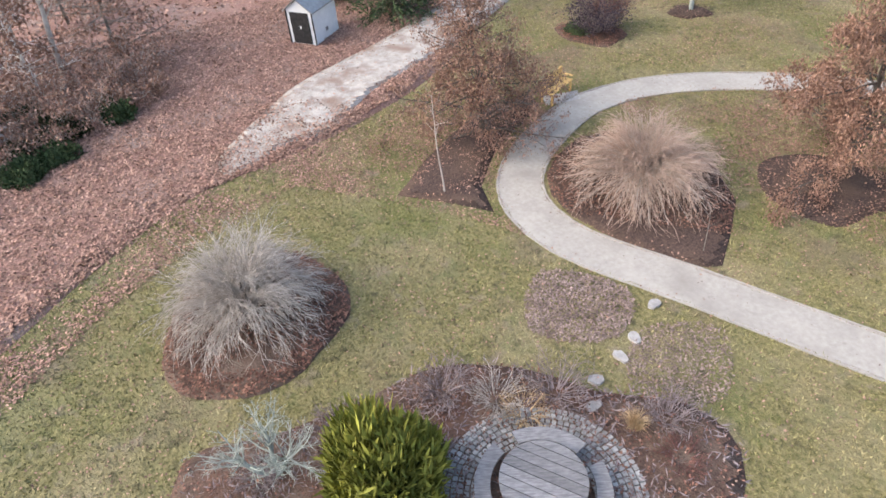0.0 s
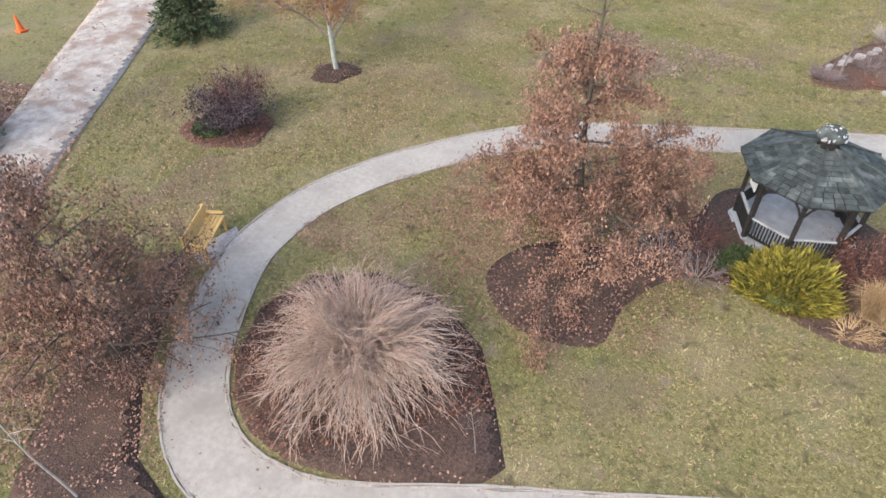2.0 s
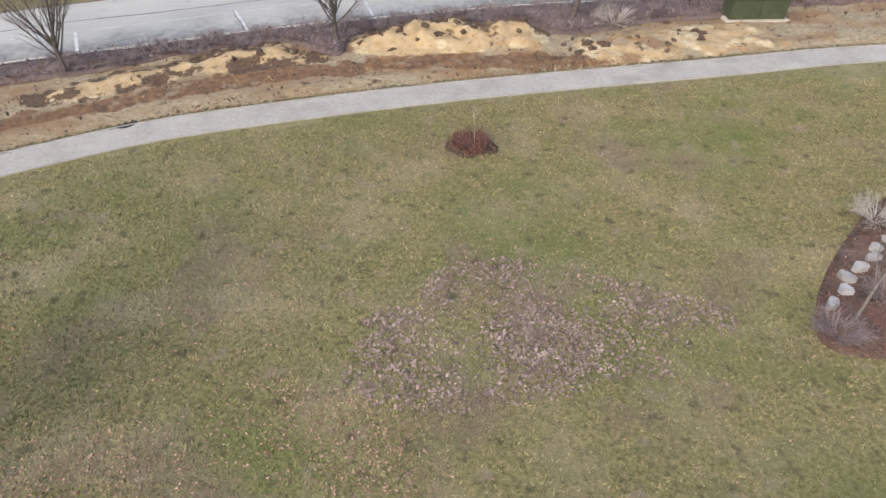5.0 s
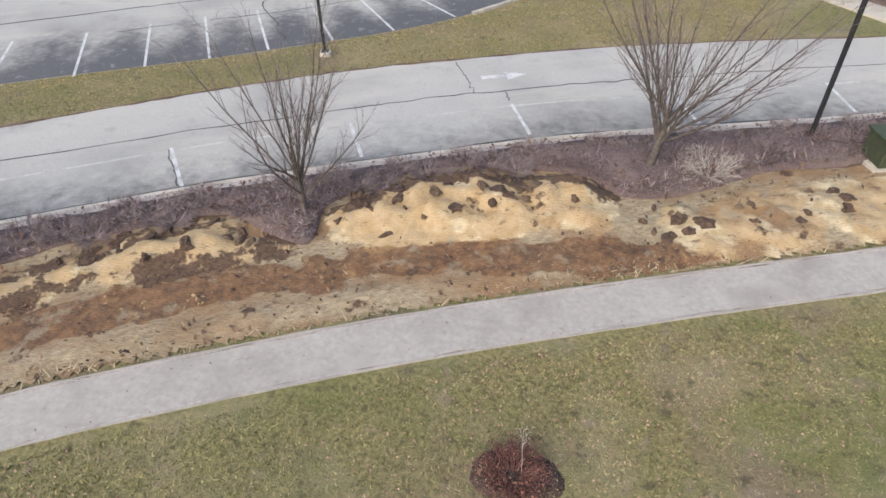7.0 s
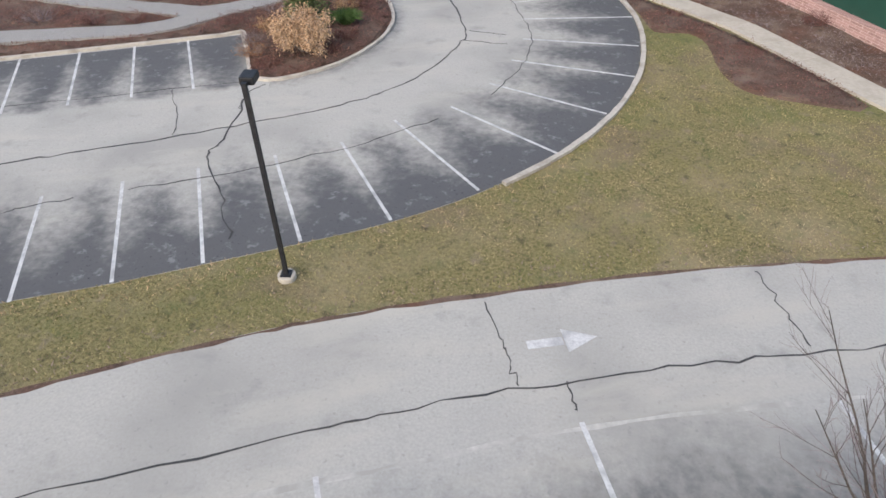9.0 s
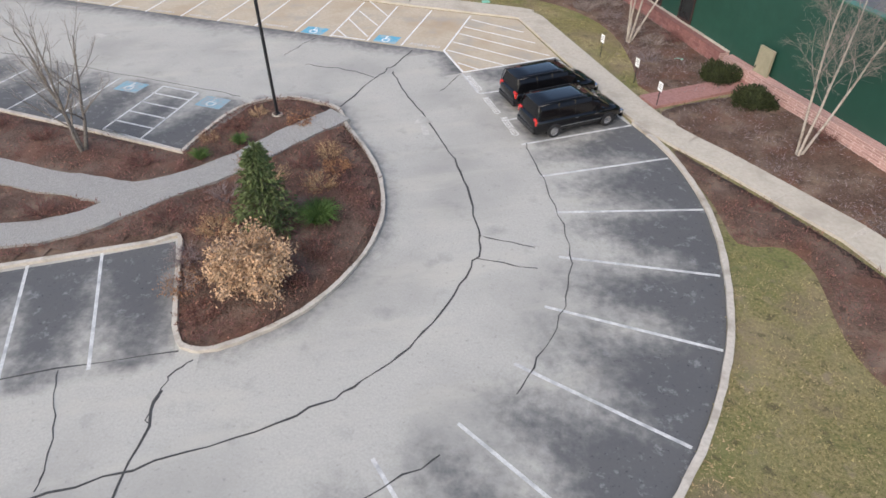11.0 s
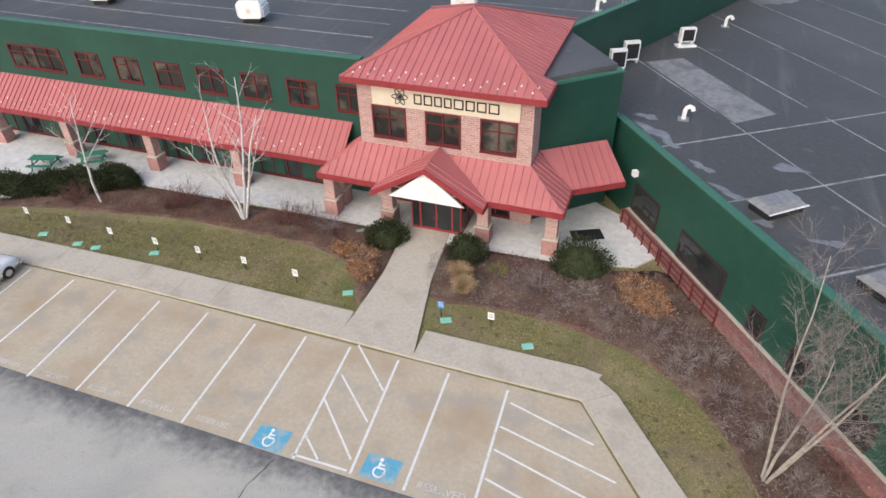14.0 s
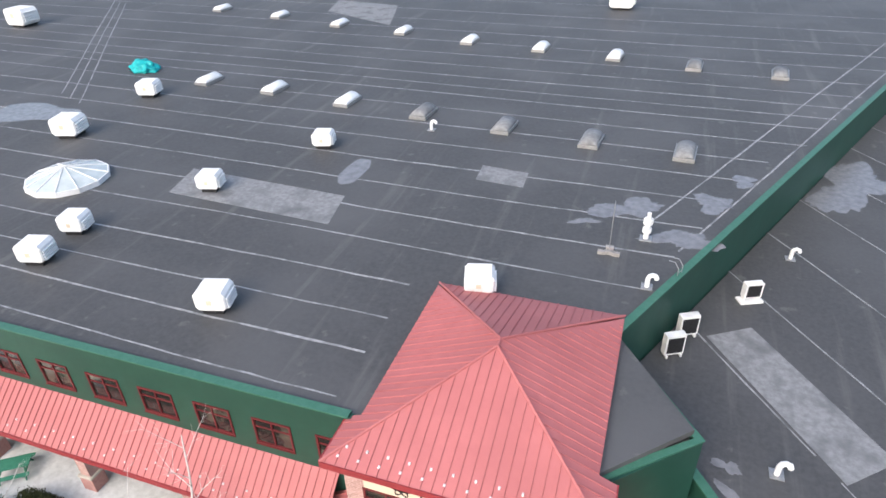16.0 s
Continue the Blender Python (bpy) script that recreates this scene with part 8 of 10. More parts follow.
def car(name, label, m, paint, L, W, lower, cabin, roof, wheels, r, rails=False, group=""):
    """A parked car, its nose towards +x: lofted body and glasshouse, roof, pillars, wheels, lamps, mirrors and bumpers."""
    c = thing(name, label, "car", m, group)
    w = W / 2
    part("body", loft([body_ring(x, w * k, z0, z1) for x, k, z0, z1 in lower]), paint, c, "", True)
    part("glasshouse", loft([cabin_ring(x, w * a, zb, w * b, zt) for x, a, zb, b, zt in cabin]), M_CARGLASS, c, "dark tinted windows")
    part("roof", loft([[(x, y, z) for y, z in ((-w * b * 0.95, zt - 0.03), (-w * b * 0.9, zt + 0.01), (-w * b * 0.5, zt + 0.04), (w * b * 0.5, zt + 0.04), (w * b * 0.9, zt + 0.01), (w * b * 0.95, zt - 0.03))] for x, b, zt in roof]), paint, c, "", True)
    zb = cabin[1][2]
    for x0, x1 in [(roof[0][0], cabin[0][0] - 0.02), (roof[-1][0], cabin[-1][0] + 0.02)] + [(q, q) for q in (roof[0][0] + (roof[-1][0] - roof[0][0]) * f for f in (0.36, 0.66))]:
        for s in (-1, 1):
            b = roof[1][1]
            part("pillar", tube([(x1, s * w * 0.935, zb), ((x0 + x1) / 2, s * w * (0.925 * 0.35 + b * 0.65), zb + (roof[1][2] - zb) * 0.62), (x0, s * w * b * 0.93, roof[1][2] - 0.02)], 0.022, 5), paint, c)
    for x in wheels:
        for s in (-1, 1):
            wh = part("wheel", bmesh.new(), M_RUBBER, c)
            bm = lathe([(r * 0.62, -0.11), (r * 0.93, -0.11), (r, -0.07), (r, 0.07), (r * 0.93, 0.11), (r * 0.62, 0.11)], 22)
            bmesh.ops.transform(bm, matrix=Matrix.Translation((x, s * (w - 0.10), r)) @ Matrix.Rotation(radians(90), 4, "X"), verts=bm.verts)
            bm.to_mesh(wh.data)
            bm.free()
            bm = lathe([(r * 0.64, -0.015), (r * 0.64, 0.012), (r * 0.5, 0.02), (r * 0.15, 0.03)], 16)
            bmesh.ops.transform(bm, matrix=Matrix.Translation((x, s * (w + 0.005), r)) @ Matrix.Rotation(radians(-90 * s), 4, "X"), verts=bm.verts)
            part("rim", bm, M_CHROME, wh)
            ar = lathe([(r * 1.10, -0.05), (r * 1.16, -0.02), (r * 1.16, 0.02), (r * 1.10, 0.03)], 22)
            bmesh.ops.transform(ar, matrix=Matrix.Translation((x, s * (w - 0.012), r)) @ Matrix.Rotation(radians(90), 4, "X"), verts=ar.verts)
            for v in [v for v in ar.verts if v.co.z < r * 0.55]:
                v.co.z = r * 0.55
            part("wheel_arch", ar, M_BLACK, c)
    zt = lower[1][3]
    for s in (-1, 1):
        part("tail_lamp", box(-L / 2 - 0.012, -L / 2 + 0.12, s * w * 0.78 - 0.13, s * w * 0.78 + 0.13, zt - 0.26, zt + 0.06, bevel=0.02), M_TAIL, c)
        part("headlight", box(L / 2 - 0.25, L / 2 - 0.01, s * w * 0.74 - 0.16, s * w * 0.74 + 0.16, lower[-1][3] - 0.16, lower[-1][3] - 0.02, bevel=0.02), M_CHROME, c)
        part("mirror", box(cabin[-1][0] - 0.72, cabin[-1][0] - 0.58, s * (w + 0.1) - 0.09, s * (w + 0.1) + 0.09, zb + 0.02, zb + 0.17, bevel=0.02), paint, c)
        part("side_trim", box(-L * 0.28, L * 0.22, s * w * 1.004 - 0.008, s * w * 1.004 + 0.008, 0.52, 0.56), M_CHROME, c)
        for f in (-0.08, 0.14):
            part("door_handle", box(L * f, L * f + 0.2, s * (w + 0.012) - 0.012, s * (w + 0.012) + 0.012, zb - 0.16, zb - 0.125), M_CHROME, c)
        if rails:
            part("roof_rail", tube([(roof[0][0] + 0.2, s * w * 0.70, roof[1][2] + 0.05), (roof[-1][0] - 0.3, s * w * 0.70, roof[1][2] + 0.05)], 0.016, 6), M_BLACK, c)
    part("bumper", box(-L / 2 - 0.07, -L / 2 + 0.1, -w * 0.88, w * 0.88, 0.3, 0.56, bevel=0.04), paint, c)
    part("bumper", box(L / 2 - 0.1, L / 2 + 0.05, -w * 0.82, w * 0.82, 0.24, 0.5, bevel=0.04), paint, c)
    part("number_plate", box(-L / 2 - 0.035, -L / 2 - 0.005, -0.16, 0.16, zt - 0.42, zt - 0.28), M_WPLAST, c)
    return c


VAN_LOW = [(-2.60, 0.74, 0.36, 0.96), (-2.54, 0.89, 0.30, 1.0), (-2.40, 0.975, 0.26, 1.02), (-1.6, 1.0, 0.22, 1.02), (1.0, 1.0, 0.22, 1.0), (1.7, 0.98, 0.24, 0.97), (2.1, 0.94, 0.25, 0.90), (2.35, 0.86, 0.28, 0.80), (2.5, 0.72, 0.32, 0.68)]
VAN_CAB = [(-2.47, 0.90, 0.98, 0.82, 1.05), (-2.28, 0.955, 1.0, 0.80, 1.66), (0.55, 0.955, 1.0, 0.80, 1.68), (1.05, 0.95, 1.0, 0.82, 1.42), (1.72, 0.88, 0.95, 0.84, 1.0)]
VAN_ROOF = [(-2.36, 0.80, 1.66), (-1.5, 0.80, 1.71), (0.0, 0.80, 1.72), (0.62, 0.79, 1.66)]
for k, (x, y) in enumerate(((-12.2, 93.1), (-13.5, 95.55))):
    car("minivan", "black minivan parked nose to the pavement in a reserved stall", pose(x, y, 0.02, 0, 0, 35.5) @ Matrix.Diagonal((0.92, 0.95, 0.95, 1)), M_CARBLK, 5.1, 1.98, VAN_LOW, VAN_CAB, VAN_ROOF, (-1.52, 1.55), 0.34, True, "parked minivans")
SED_LOW = [(-2.35, 0.82, 0.36, 0.88), (-2.25, 0.95, 0.26, 0.95), (-1.5, 1.0, 0.2, 0.95), (1.0, 1.0, 0.2, 0.90), (1.8, 0.96, 0.22, 0.82), (2.2, 0.86, 0.26, 0.72), (2.36, 0.7, 0.32, 0.62)]
SED_CAB = [(-2.0, 0.84, 0.93, 0.78, 0.97), (-0.75, 0.93, 0.94, 0.72, 1.37), (0.2, 0.93, 0.92, 0.72, 1.42), (0.55, 0.92, 0.9, 0.74, 1.3), (1.25, 0.86, 0.88, 0.80, 0.93)]
SED_ROOF = [(-0.9, 0.71, 1.35), (-0.5, 0.72, 1.42), (0.0, 0.72, 1.43), (0.25, 0.71, 1.40)]
car("sedan", "white sedan parked on the tan concrete bay", pose(-47.85, 106.0, 0.02, 0, 0, 87), M_CARWHT, 4.75, 1.85, SED_LOW, SED_CAB, SED_ROOF, (-1.38, 1.38), 0.32)


def sign_post(x, y, face, label, h=0.75, yaw=0, w=0.16):
    s = thing("sign_post", label, "sign", pose(x, y, 0.0, 0, 0, yaw), "small signs along the stalls")
    part("post", box(-0.02, 0.02, -0.012, 0.012, -0.05, h), M_BLACK, s)
    p = part("plate", box(-w, w, -0.02, -0.013, h - 0.3, h + 0.14), face, s)
    for k in range(3):
        part("marking", box(-w * 0.7, w * 0.7, -0.0235, -0.0205, h + 0.03 - 0.1 * k, h + 0.06 - 0.1 * k), M_BLACK if face is M_SIGNW else M_SIGNW, p)


for x, y in ((-50.1, 112.3), (-46.85, 112.0), (-43.65, 111.55), (-40.5, 111.25), (-37.7, 111.05), (-34.75, 110.75), (-31.6, 110.35)):
    sign_post(x, y, M_SIGNW, "small white sign on a short post before the stalls", 0.8, -5)
sign_post(-23.6, 109.6, M_SIGNB, "small blue sign on a short post by the walk", 0.85, -5)
sign_post(-21.1, 109.4, M_SIGNW, "small white sign on a short post before the stalls", 0.8, -5)
for x, y in ((-11.2, 101.0), (-9.3, 98.2), (-8.2, 95.6)):
    sign_post(x, y, M_SIGNW, "small white sign on a post behind the reserved stalls", 1.2, -55)
for x, y in ((-48.2, 111.2), (-45.5, 110.8), (-44.2, 110.7), (-40.6, 111.0), (-28.7, 110.2), (-23.3, 109.35), (-19.2, 108.5), (-30.0, 115.6), (-6.9, 101.7)):
    t_ = thing("irrigation_lid", "pale green plastic lid lying in the grass", "lid", pose(x, y, 0.0, 0, 0, 20), "lids in the grass")
    part("rim", box(-0.27, 0.27, -0.18, 0.18, -0.02, 0.05, bevel=0.02), M_SIGNG, t_)
    part("lid", box(-0.23, 0.23, -0.14, 0.14, 0.052, 0.075, bevel=0.01), M_SIGNG, t_)


def picnic_table(x, y, yaw):
    t_ = thing("picnic_table", "green painted picnic table on the terrace", "picnic table", pose(x, y, 0.12, 0, 0, yaw), "picnic tables")
    for k in range(5):
        part("top_plank", box(-0.9, 0.9, -0.37 + 0.15 * k, -0.23 + 0.15 * k, 0.72, 0.76), M_PICNIC, t_)
    for s in (-1, 1):
        part("bench_plank", box(-0.9, 0.9, s * 0.68 - 0.14, s * 0.68 + 0.14, 0.42, 0.46), M_PICNIC, t_)
        part("crossbar", box(s * 0.65 - 0.04, s * 0.65 + 0.04, -0.8, 0.8, 0.36, 0.42), M_PICNIC, t_)
        for q in (-1, 1):
            part("leg", tube([(s * 0.65, q * 0.7, 0.0), (s * 0.65, q * 0.25, 0.72)], 0.045, 4), M_PICNIC, t_)


picnic_table(-53.8, 118.0, 10)
picnic_table(-50.9, 119.2, 30)

# painted symbols and words
for (x, y, yaw) in ((-28.5, 101.05, -5), (-23.75, 100.75, -5), (-34.9, 91.6, -6), (-29.8, 91.0, -6)):
    m = pose(x, y, 0, 0, 0, yaw)
    z = 0.028
    o = tagged(part("accessible_marking", prism([tuple((m @ Vector((a, b, 0)))[:2]) for a, b in ((-0.72, -0.5), (0.72, -0.5), (0.72, 0.55), (-0.72, 0.55))], z - 0.008, z), M_BLUE if y > 95 else M_BLUEOLD), "blue painted square with a white wheelchair symbol", "road marking", "accessible stall markings", "structure")
    bm = bmesh.new()
    def poly(pts):
        add_prism(bm, [tuple((m @ Vector((a, b, 0)))[:2]) for a, b in pts], z, z + 0.004)
    ring = [(0.26 * math.cos(t) - 0.02, 0.26 * math.sin(t) - 0.12) for t in [radians(130 + 23 * i) for i in range(11)]]
    rin = [(0.19 * math.cos(t) - 0.02, 0.19 * math.sin(t) - 0.12) for t in [radians(130 + 23 * i) for i in range(11)]]
    for i in range(10):
        poly([rin[i], ring[i], ring[i + 1], rin[i + 1]])
    poly([(-0.16, 0.0), (-0.07, 0.0), (-0.07, 0.3), (-0.16, 0.3)])
    poly([(-0.07, 0.0), (0.16, 0.0), (0.16, 0.08), (-0.07, 0.08)])
    poly([(0.10, -0.28), (0.18, -0.28), (0.24, 0.0), (0.16, 0.0)])
    poly([(-0.07, 0.16), (0.1, 0.16), (0.1, 0.22), (-0.07, 0.22)])
    poly([(-0.11 + 0.08 * math.cos(t), 0.40 + 0.08 * math.sin(t)) for t in [2 * math.pi * i / 10 for i in range(10)]])
    part("symbol", bm, M_SIGNW if y > 95 else M_WORNW, o)


def word(text, x, y, yaw, size, material, z=0.026, stretch=1.0):
    cu = bpy.data.curves.new("lettering", "FONT")
    cu.body, cu.size, cu.align_x, cu.extrude = text, size, "CENTER", 0.002
    tmp = new("lettering", cu)
    bpy.context.view_layer.update()
    me = bpy.data.meshes.new_from_object(tmp)
    bpy.data.objects.remove(tmp)
    me.name = "lettering"
    me.materials.clear()
    me.materials.append(material)
    o = new("lettering", me)
    o.matrix_basis = pose(x, y, z, 0, 0, yaw) @ Matrix.Diagonal((1, stretch, 1, 1))
    return tagged(o, "worn white word painted on the asphalt", "road marking", "painted words", "structure")


for (x, y, yaw) in ((-17.62, 96.1, -57), (-16.25, 93.85, -58), (-15.05, 92.0, -60)):
    word("RESERVED", x, y, yaw, 0.40, M_WHITE, stretch=1.15)
word("RESERVED", -21.3, 100.25, -4, 0.42, M_WORNW, 0.0285)
for k in range(7):
    word("RESERVED", -31.2 - 2.78 * k, 101.15 + 0.21 * k, -4, 0.36, M_WORNW, 0.0285)
RESV = [(-9.4, 93.55), (-11.2, 95.9), (-12.4, 98.2), (-13.62, 100.45)]
worn_band("road", smooth_line(RESV, 8), 0.05, 5.5, 0.0175, "dark stained asphalt of the reserved stalls", "car park", 0.35, 0.95, bays=phases(RESV), rows=10, power=0.6)
structure("pavement", prism([(-9.0, 96.5), (-8.25, 95.45), (-3.2, 98.9), (-3.9, 100.0)], -0.05, 0.15), M_BRICK, "red brick-paved path to a side door", "brick path")

# brick base, doors and guards along the low wing
wing_dir = Vector((13.9, -20.2, 0)).normalized()
wing_n = Vector((wing_dir.y, -wing_dir.x, 0))
base = Vector((8.5, 6.3, 0))


def along(s, out, z):
    v = base + wing_dir * s + wing_n * out
    return Vector((v.x, v.y, z))


def wing_box(name, s0, s1, o0, o1, z0, z1, material, parent, label=""):
    bm = bmesh.new()
    vs = [bm.verts.new(along(s, o, z)) for z in (z0, z1) for o in (o0, o1) for s in (s0, s1)]
    for f in ((0, 2, 3, 1), (4, 5, 7, 6), (0, 1, 5, 4), (2, 6, 7, 3), (0, 4, 6, 2), (1, 3, 7, 5)):
        bm.faces.new([vs[i] for i in f])
    bmesh.ops.recalc_face_normals(bm, faces=bm.faces)
    return part(name, bm, material, parent, label)


plinth = wing_box("brick_plinth", 3.0, 24.5, 0.02, 0.55, 0.0, 0.75, M_MORTAR, bld, "low pink brick plinth wall")
wing_box("cap_stone", 3.0, 24.5, 0.0, 0.22, 0.752, 0.80, M_WALK, plinth, "pale weathered cap along the wall")
wing_box("cap_stone", 3.0, 24.5, 0.221, 0.60, 0.752, 0.785, M_BRICKD, plinth, "brick coping")
for k in range(64):
    for j in range(3):
        s = 3.0 + 0.335 * k + (0.16 if j % 2 else 0)
        wing_box("brick", s + 0.008, min(s + 0.327, 24.5), 0.545, 0.565, 0.06 + 0.23 * j, 0.275 + 0.23 * j, M_BRICKD, plinth)
for s, w_, z0_, z1_ in ((3.2, 2.6, 0.1, 2.6), (7.9, 3.8, 0.1, 2.5), (13.6, 1.0, 0.8, 2.2), (16.2, 1.1, 0.8, 2.2), (19.2, 1.4, 0.8, 2.3)):
    d = wing_box("service_door", s, s + w_, 0.01, 0.045, z0_, z1_, M_OPEN, bld, "dark brown framed opening in the green wall")
    wing_box("pane", s + 0.12, s + w_ - 0.12, 0.046, 0.055, max(z0_, 0.85) + 0.1, z1_ - 0.12, M_GLASS, d)
g = wing_box("guard_rail", 3.4, 7.4, 0.66, 0.71, 1.0, 1.06, M_FRAME, bld, "dark red steel guard rail")
for k in range(6):
    wing_box("guard_post", 3.4 + 0.78 * k, 3.46 + 0.78 * k, 0.66, 0.72, 0.1, 1.0, M_FRAME, g)
wing_box("guard_bar", 3.4, 7.4, 0.67, 0.70, 0.55, 0.59, M_FRAME, g)
g2 = wing_box("guard_rail", 7.6, 12.6, 0.72, 0.77, 1.15, 1.21, M_FRAME, bld, "dark red steel guard rail")
for k in range(6):
    wing_box("guard_post", 7.6 + 0.98 * k, 7.66 + 0.98 * k, 0.72, 0.78, 0.1, 1.15, M_FRAME, g2)
for z_ in (0.5, 0.82):
    wing_box("guard_bar", 7.6, 12.6, 0.73, 0.76, z_, z_ + 0.04, M_FRAME, g2)
far_plinth = [(22.55, -14.15), (30.5, -24.6), (36.5, -33.5)]
bm = bmesh.new()
strip(bm, offset_line(far_plinth, -0.02), offset_line(far_plinth, -0.55), 0.0, 0.75)
bmesh.ops.recalc_face_normals(bm, faces=bm.faces)
part("brick_plinth", bm, M_MORTAR, bld, "low pink brick plinth wall")
sd = part("service_door", box(-0.5, 0.5, -0.06, 0.06, 0.1, 2.1, pose(23.85, -16.3, 0, 0, 0, -52.9)), M_TANDOOR, bld, "tan metal side door")
part("handle", box(-0.42, -0.36, -0.10, -0.062, 0.95, 1.1, pose(23.85, -16.3, 0, 0, 0, -52.9)), M_CHROME, sd)
mat_ = tagged(part("door_mat", box(-0.9, 0.9, -0.5, 0.5, 0, 0.02), M_BLACK), "black door mat on the concrete floor", "door mat")
mat_.matrix_basis = BM @ pose(8.2, 1.2, 0.125, 0, 0, 25)
wing_box("wall_lamp", 3.0, 3.3, 0.02, 0.3, 3.0, 3.35, M_WPLAST, bld, "white wall lamp")

# ---- roof equipment ----
ZR_ = 8.62


def hood(u, v, s=1.0, yaw=0.0, label="white louvred roof ventilator hood", six=False):
    t_ = thing("roof_ventilator", label, "roof ventilator", BM @ pose(u, v, ZR_, 0, 0, yaw), "roof ventilators")
    part("curb", box(-0.55 * s, 0.55 * s, -0.55 * s, 0.55 * s, -0.02, 0.28), M_BLACK, t_)
    s *= 0.88
    face = [(-0.80, 0.32), (0.80, 0.32), (0.95, 0.50), (0.95, 1.30), (0.76, 1.52), (-0.76, 1.52), (-0.95, 1.30), (-0.95, 0.50)]
    bm = loft([[(a * s * k, yy * s, 0.32 + (b - 0.32) * s * k) for a, b in face] for yy, k in ((-0.82, 0.90), (-0.74, 1.0), (0.74, 1.0), (0.82, 0.90))])
    h_ = part("hood", bm, M_WPLAST, t_)
    for k in range(4):
        zz = 0.44 + 0.2 * k
        part("louvre", box(0.90 * s, 1.06 * s, -0.66 * s, 0.66 * s, zz * s, (zz + 0.10) * s, pose(0, 0, 0, 0, 0, 0)), M_WPLAST, h_)
    part("access_hatch", box(-0.2 * s, 0.1 * s, -0.845 * s, -0.815 * s, 0.75 * s, 1.05 * s), M_CREAM, h_)


for u, v, s in ((-28.9, 10.7, 0.95), (-28.4, 7.3, 1.0), (-15.4, 6.6, 1.0), (-2.7, 12.0, 0.95), (-24.2, 18.1, 0.95), (-20.0, 27.0, 0.95), (-42.3, 23.3, 1.35), (-42.8, 33.6, 1.15)):
    hood(u, v, s, 15)
hood(-2.3, 82.4, 2.0)
hood(-82.7, 54.3, 2.0)


def barrel_skylight(u, v, yaw=0.0, clear=False):
    t_ = thing("roof_skylight", "milky curved roof skylight on a grey curb" if not clear else "clear domed roof skylight on a grey curb", "skylight", BM @ pose(u, v, ZR_, 0, 0, yaw), "roof skylights")
    part("curb", box(-0.78, 0.78, -1.4, 1.4, -0.02, 0.28, bevel=0.02), M_GREYMET, t_)
    rings = []
    for y_ in (-1.32, -1.12, 0.0, 1.12, 1.32):
        k = 0.35 if abs(y_) > 1.2 else 1.0
        rings.append([(0.70 * math.cos(a), y_, 0.28 + 0.45 * k * math.sin(a)) for a in [math.pi * i / 10 for i in range(11)]])
    part("dome", loft(rings), M_WPLAST if not clear else M_PATCH, t_, "", True)


for k, (u, v) in enumerate(((-39.8, 38.9), (-31.5, 38.2), (-22.85, 36.9), (-14.8, 35.8), (-7.1, 34.5), (0.2, 33.5), (7.25, 32.95))):
    barrel_skylight(u, v, -4, k > 2)
for k, (u, v) in enumerate(((-59.8, 69.2), (-48.5, 67.1), (-37.6, 64.4), (-27.55, 62.6), (-17.9, 60.1), (-9.0, 58.9), (-0.5, 57.4), (7.7, 55.8), (15.7, 54.9))):
    barrel_skylight(u, v, -5, k > 6)
dm = thing("dome_skylight", "many-sided shallow glass dome skylight with white bars", "skylight", BM @ pose(-35.5, 16.3, ZR_))
part("curb", prism(octa(2.9, 0, 12), -0.02, 0.35), M_WPLAST, dm)
M_MILK = mat("milky_glazing", (0.42, 0.47, 0.47), (0.55, 0.60, 0.60), 1.0, 0.25, 0.0, spec=0.6)
bm = bmesh.new()
ring = [bm.verts.new((p[0], p[1], 0.35)) for p in octa(2.8, 0, 12)]
top = bm.verts.new((0, 0, 1.15))
for k in range(12):
    bm.faces.new((ring[k - 1], ring[k], top))
bm.faces.new(ring[::-1])
part("glazing", bm, M_MILK, dm)
for p in octa(2.8, 0, 12):
    part("glazing_bar", tube([(p[0], p[1], 0.38), (0, 0, 1.18)], 0.045, 5), M_WPLAST, dm)
tp = thing("tarpaulin_bundle", "crumpled teal tarpaulin over a roof unit", "tarpaulin", BM @ pose(-49.6, 40.5, ZR_))
bm = bmesh.new()
bmesh.ops.create_icosphere(bm, subdivisions=4, radius=1)
for v in bm.verts:
    k = 1 + 0.35 * noise.noise(v.co * 2.5) + 0.15 * noise.noise(v.co * 6)
    v.co = Vector((v.co.x * 1.7 * k, v.co.y * 1.1 * k, max(0.0, v.co.z) * 1.1 * k))
part("sheet", bm, M_TEAL, tp, "", True)


def gooseneck(u, v, z, label="white gooseneck roof vent", yaw=0):
    t_ = thing("roof_vent", label, "roof vent", BM @ pose(u, v, z, 0, 0, yaw), "roof vents")
    part("flashing", box(-0.3, 0.3, -0.3, 0.3, -0.02, 0.04), M_GREYMET, t_)
    part("pipe", tube([(0, 0, 0), (0, 0, 0.55), (0.07, 0, 0.72), (0.22, 0, 0.8), (0.38, 0, 0.74), (0.44, 0, 0.58)], 0.13, 10), M_WPLAST, t_)


gooseneck(5.7, 14.9, ZR_)
gooseneck(-12.9, 32.6, ZR_)
vp = thing("vent_stack", "tall white vent stack on the black roof", "roof vent", BM @ pose(5.3, 19.9, ZR_), "roof vents")
part("pipe", lathe([(0.16, -0.01), (0.16, 1.0), (0.28, 1.02), (0.28, 1.35), (0.12, 1.38), (0.12, 1.75)], 12), M_WPLAST, vp)
part("collar", lathe([(0.26, 0.45), (0.26, 0.75)], 12), M_WPLAST, vp)
part("flashing", box(-0.35, 0.35, -0.35, 0.35, -0.02, 0.03), M_GREYMET, vp)
gooseneck(12.2, 7.4, 5.06)
gooseneck(22.6, -6.8, 5.06)
gooseneck(14.6, 26.0, 5.06)
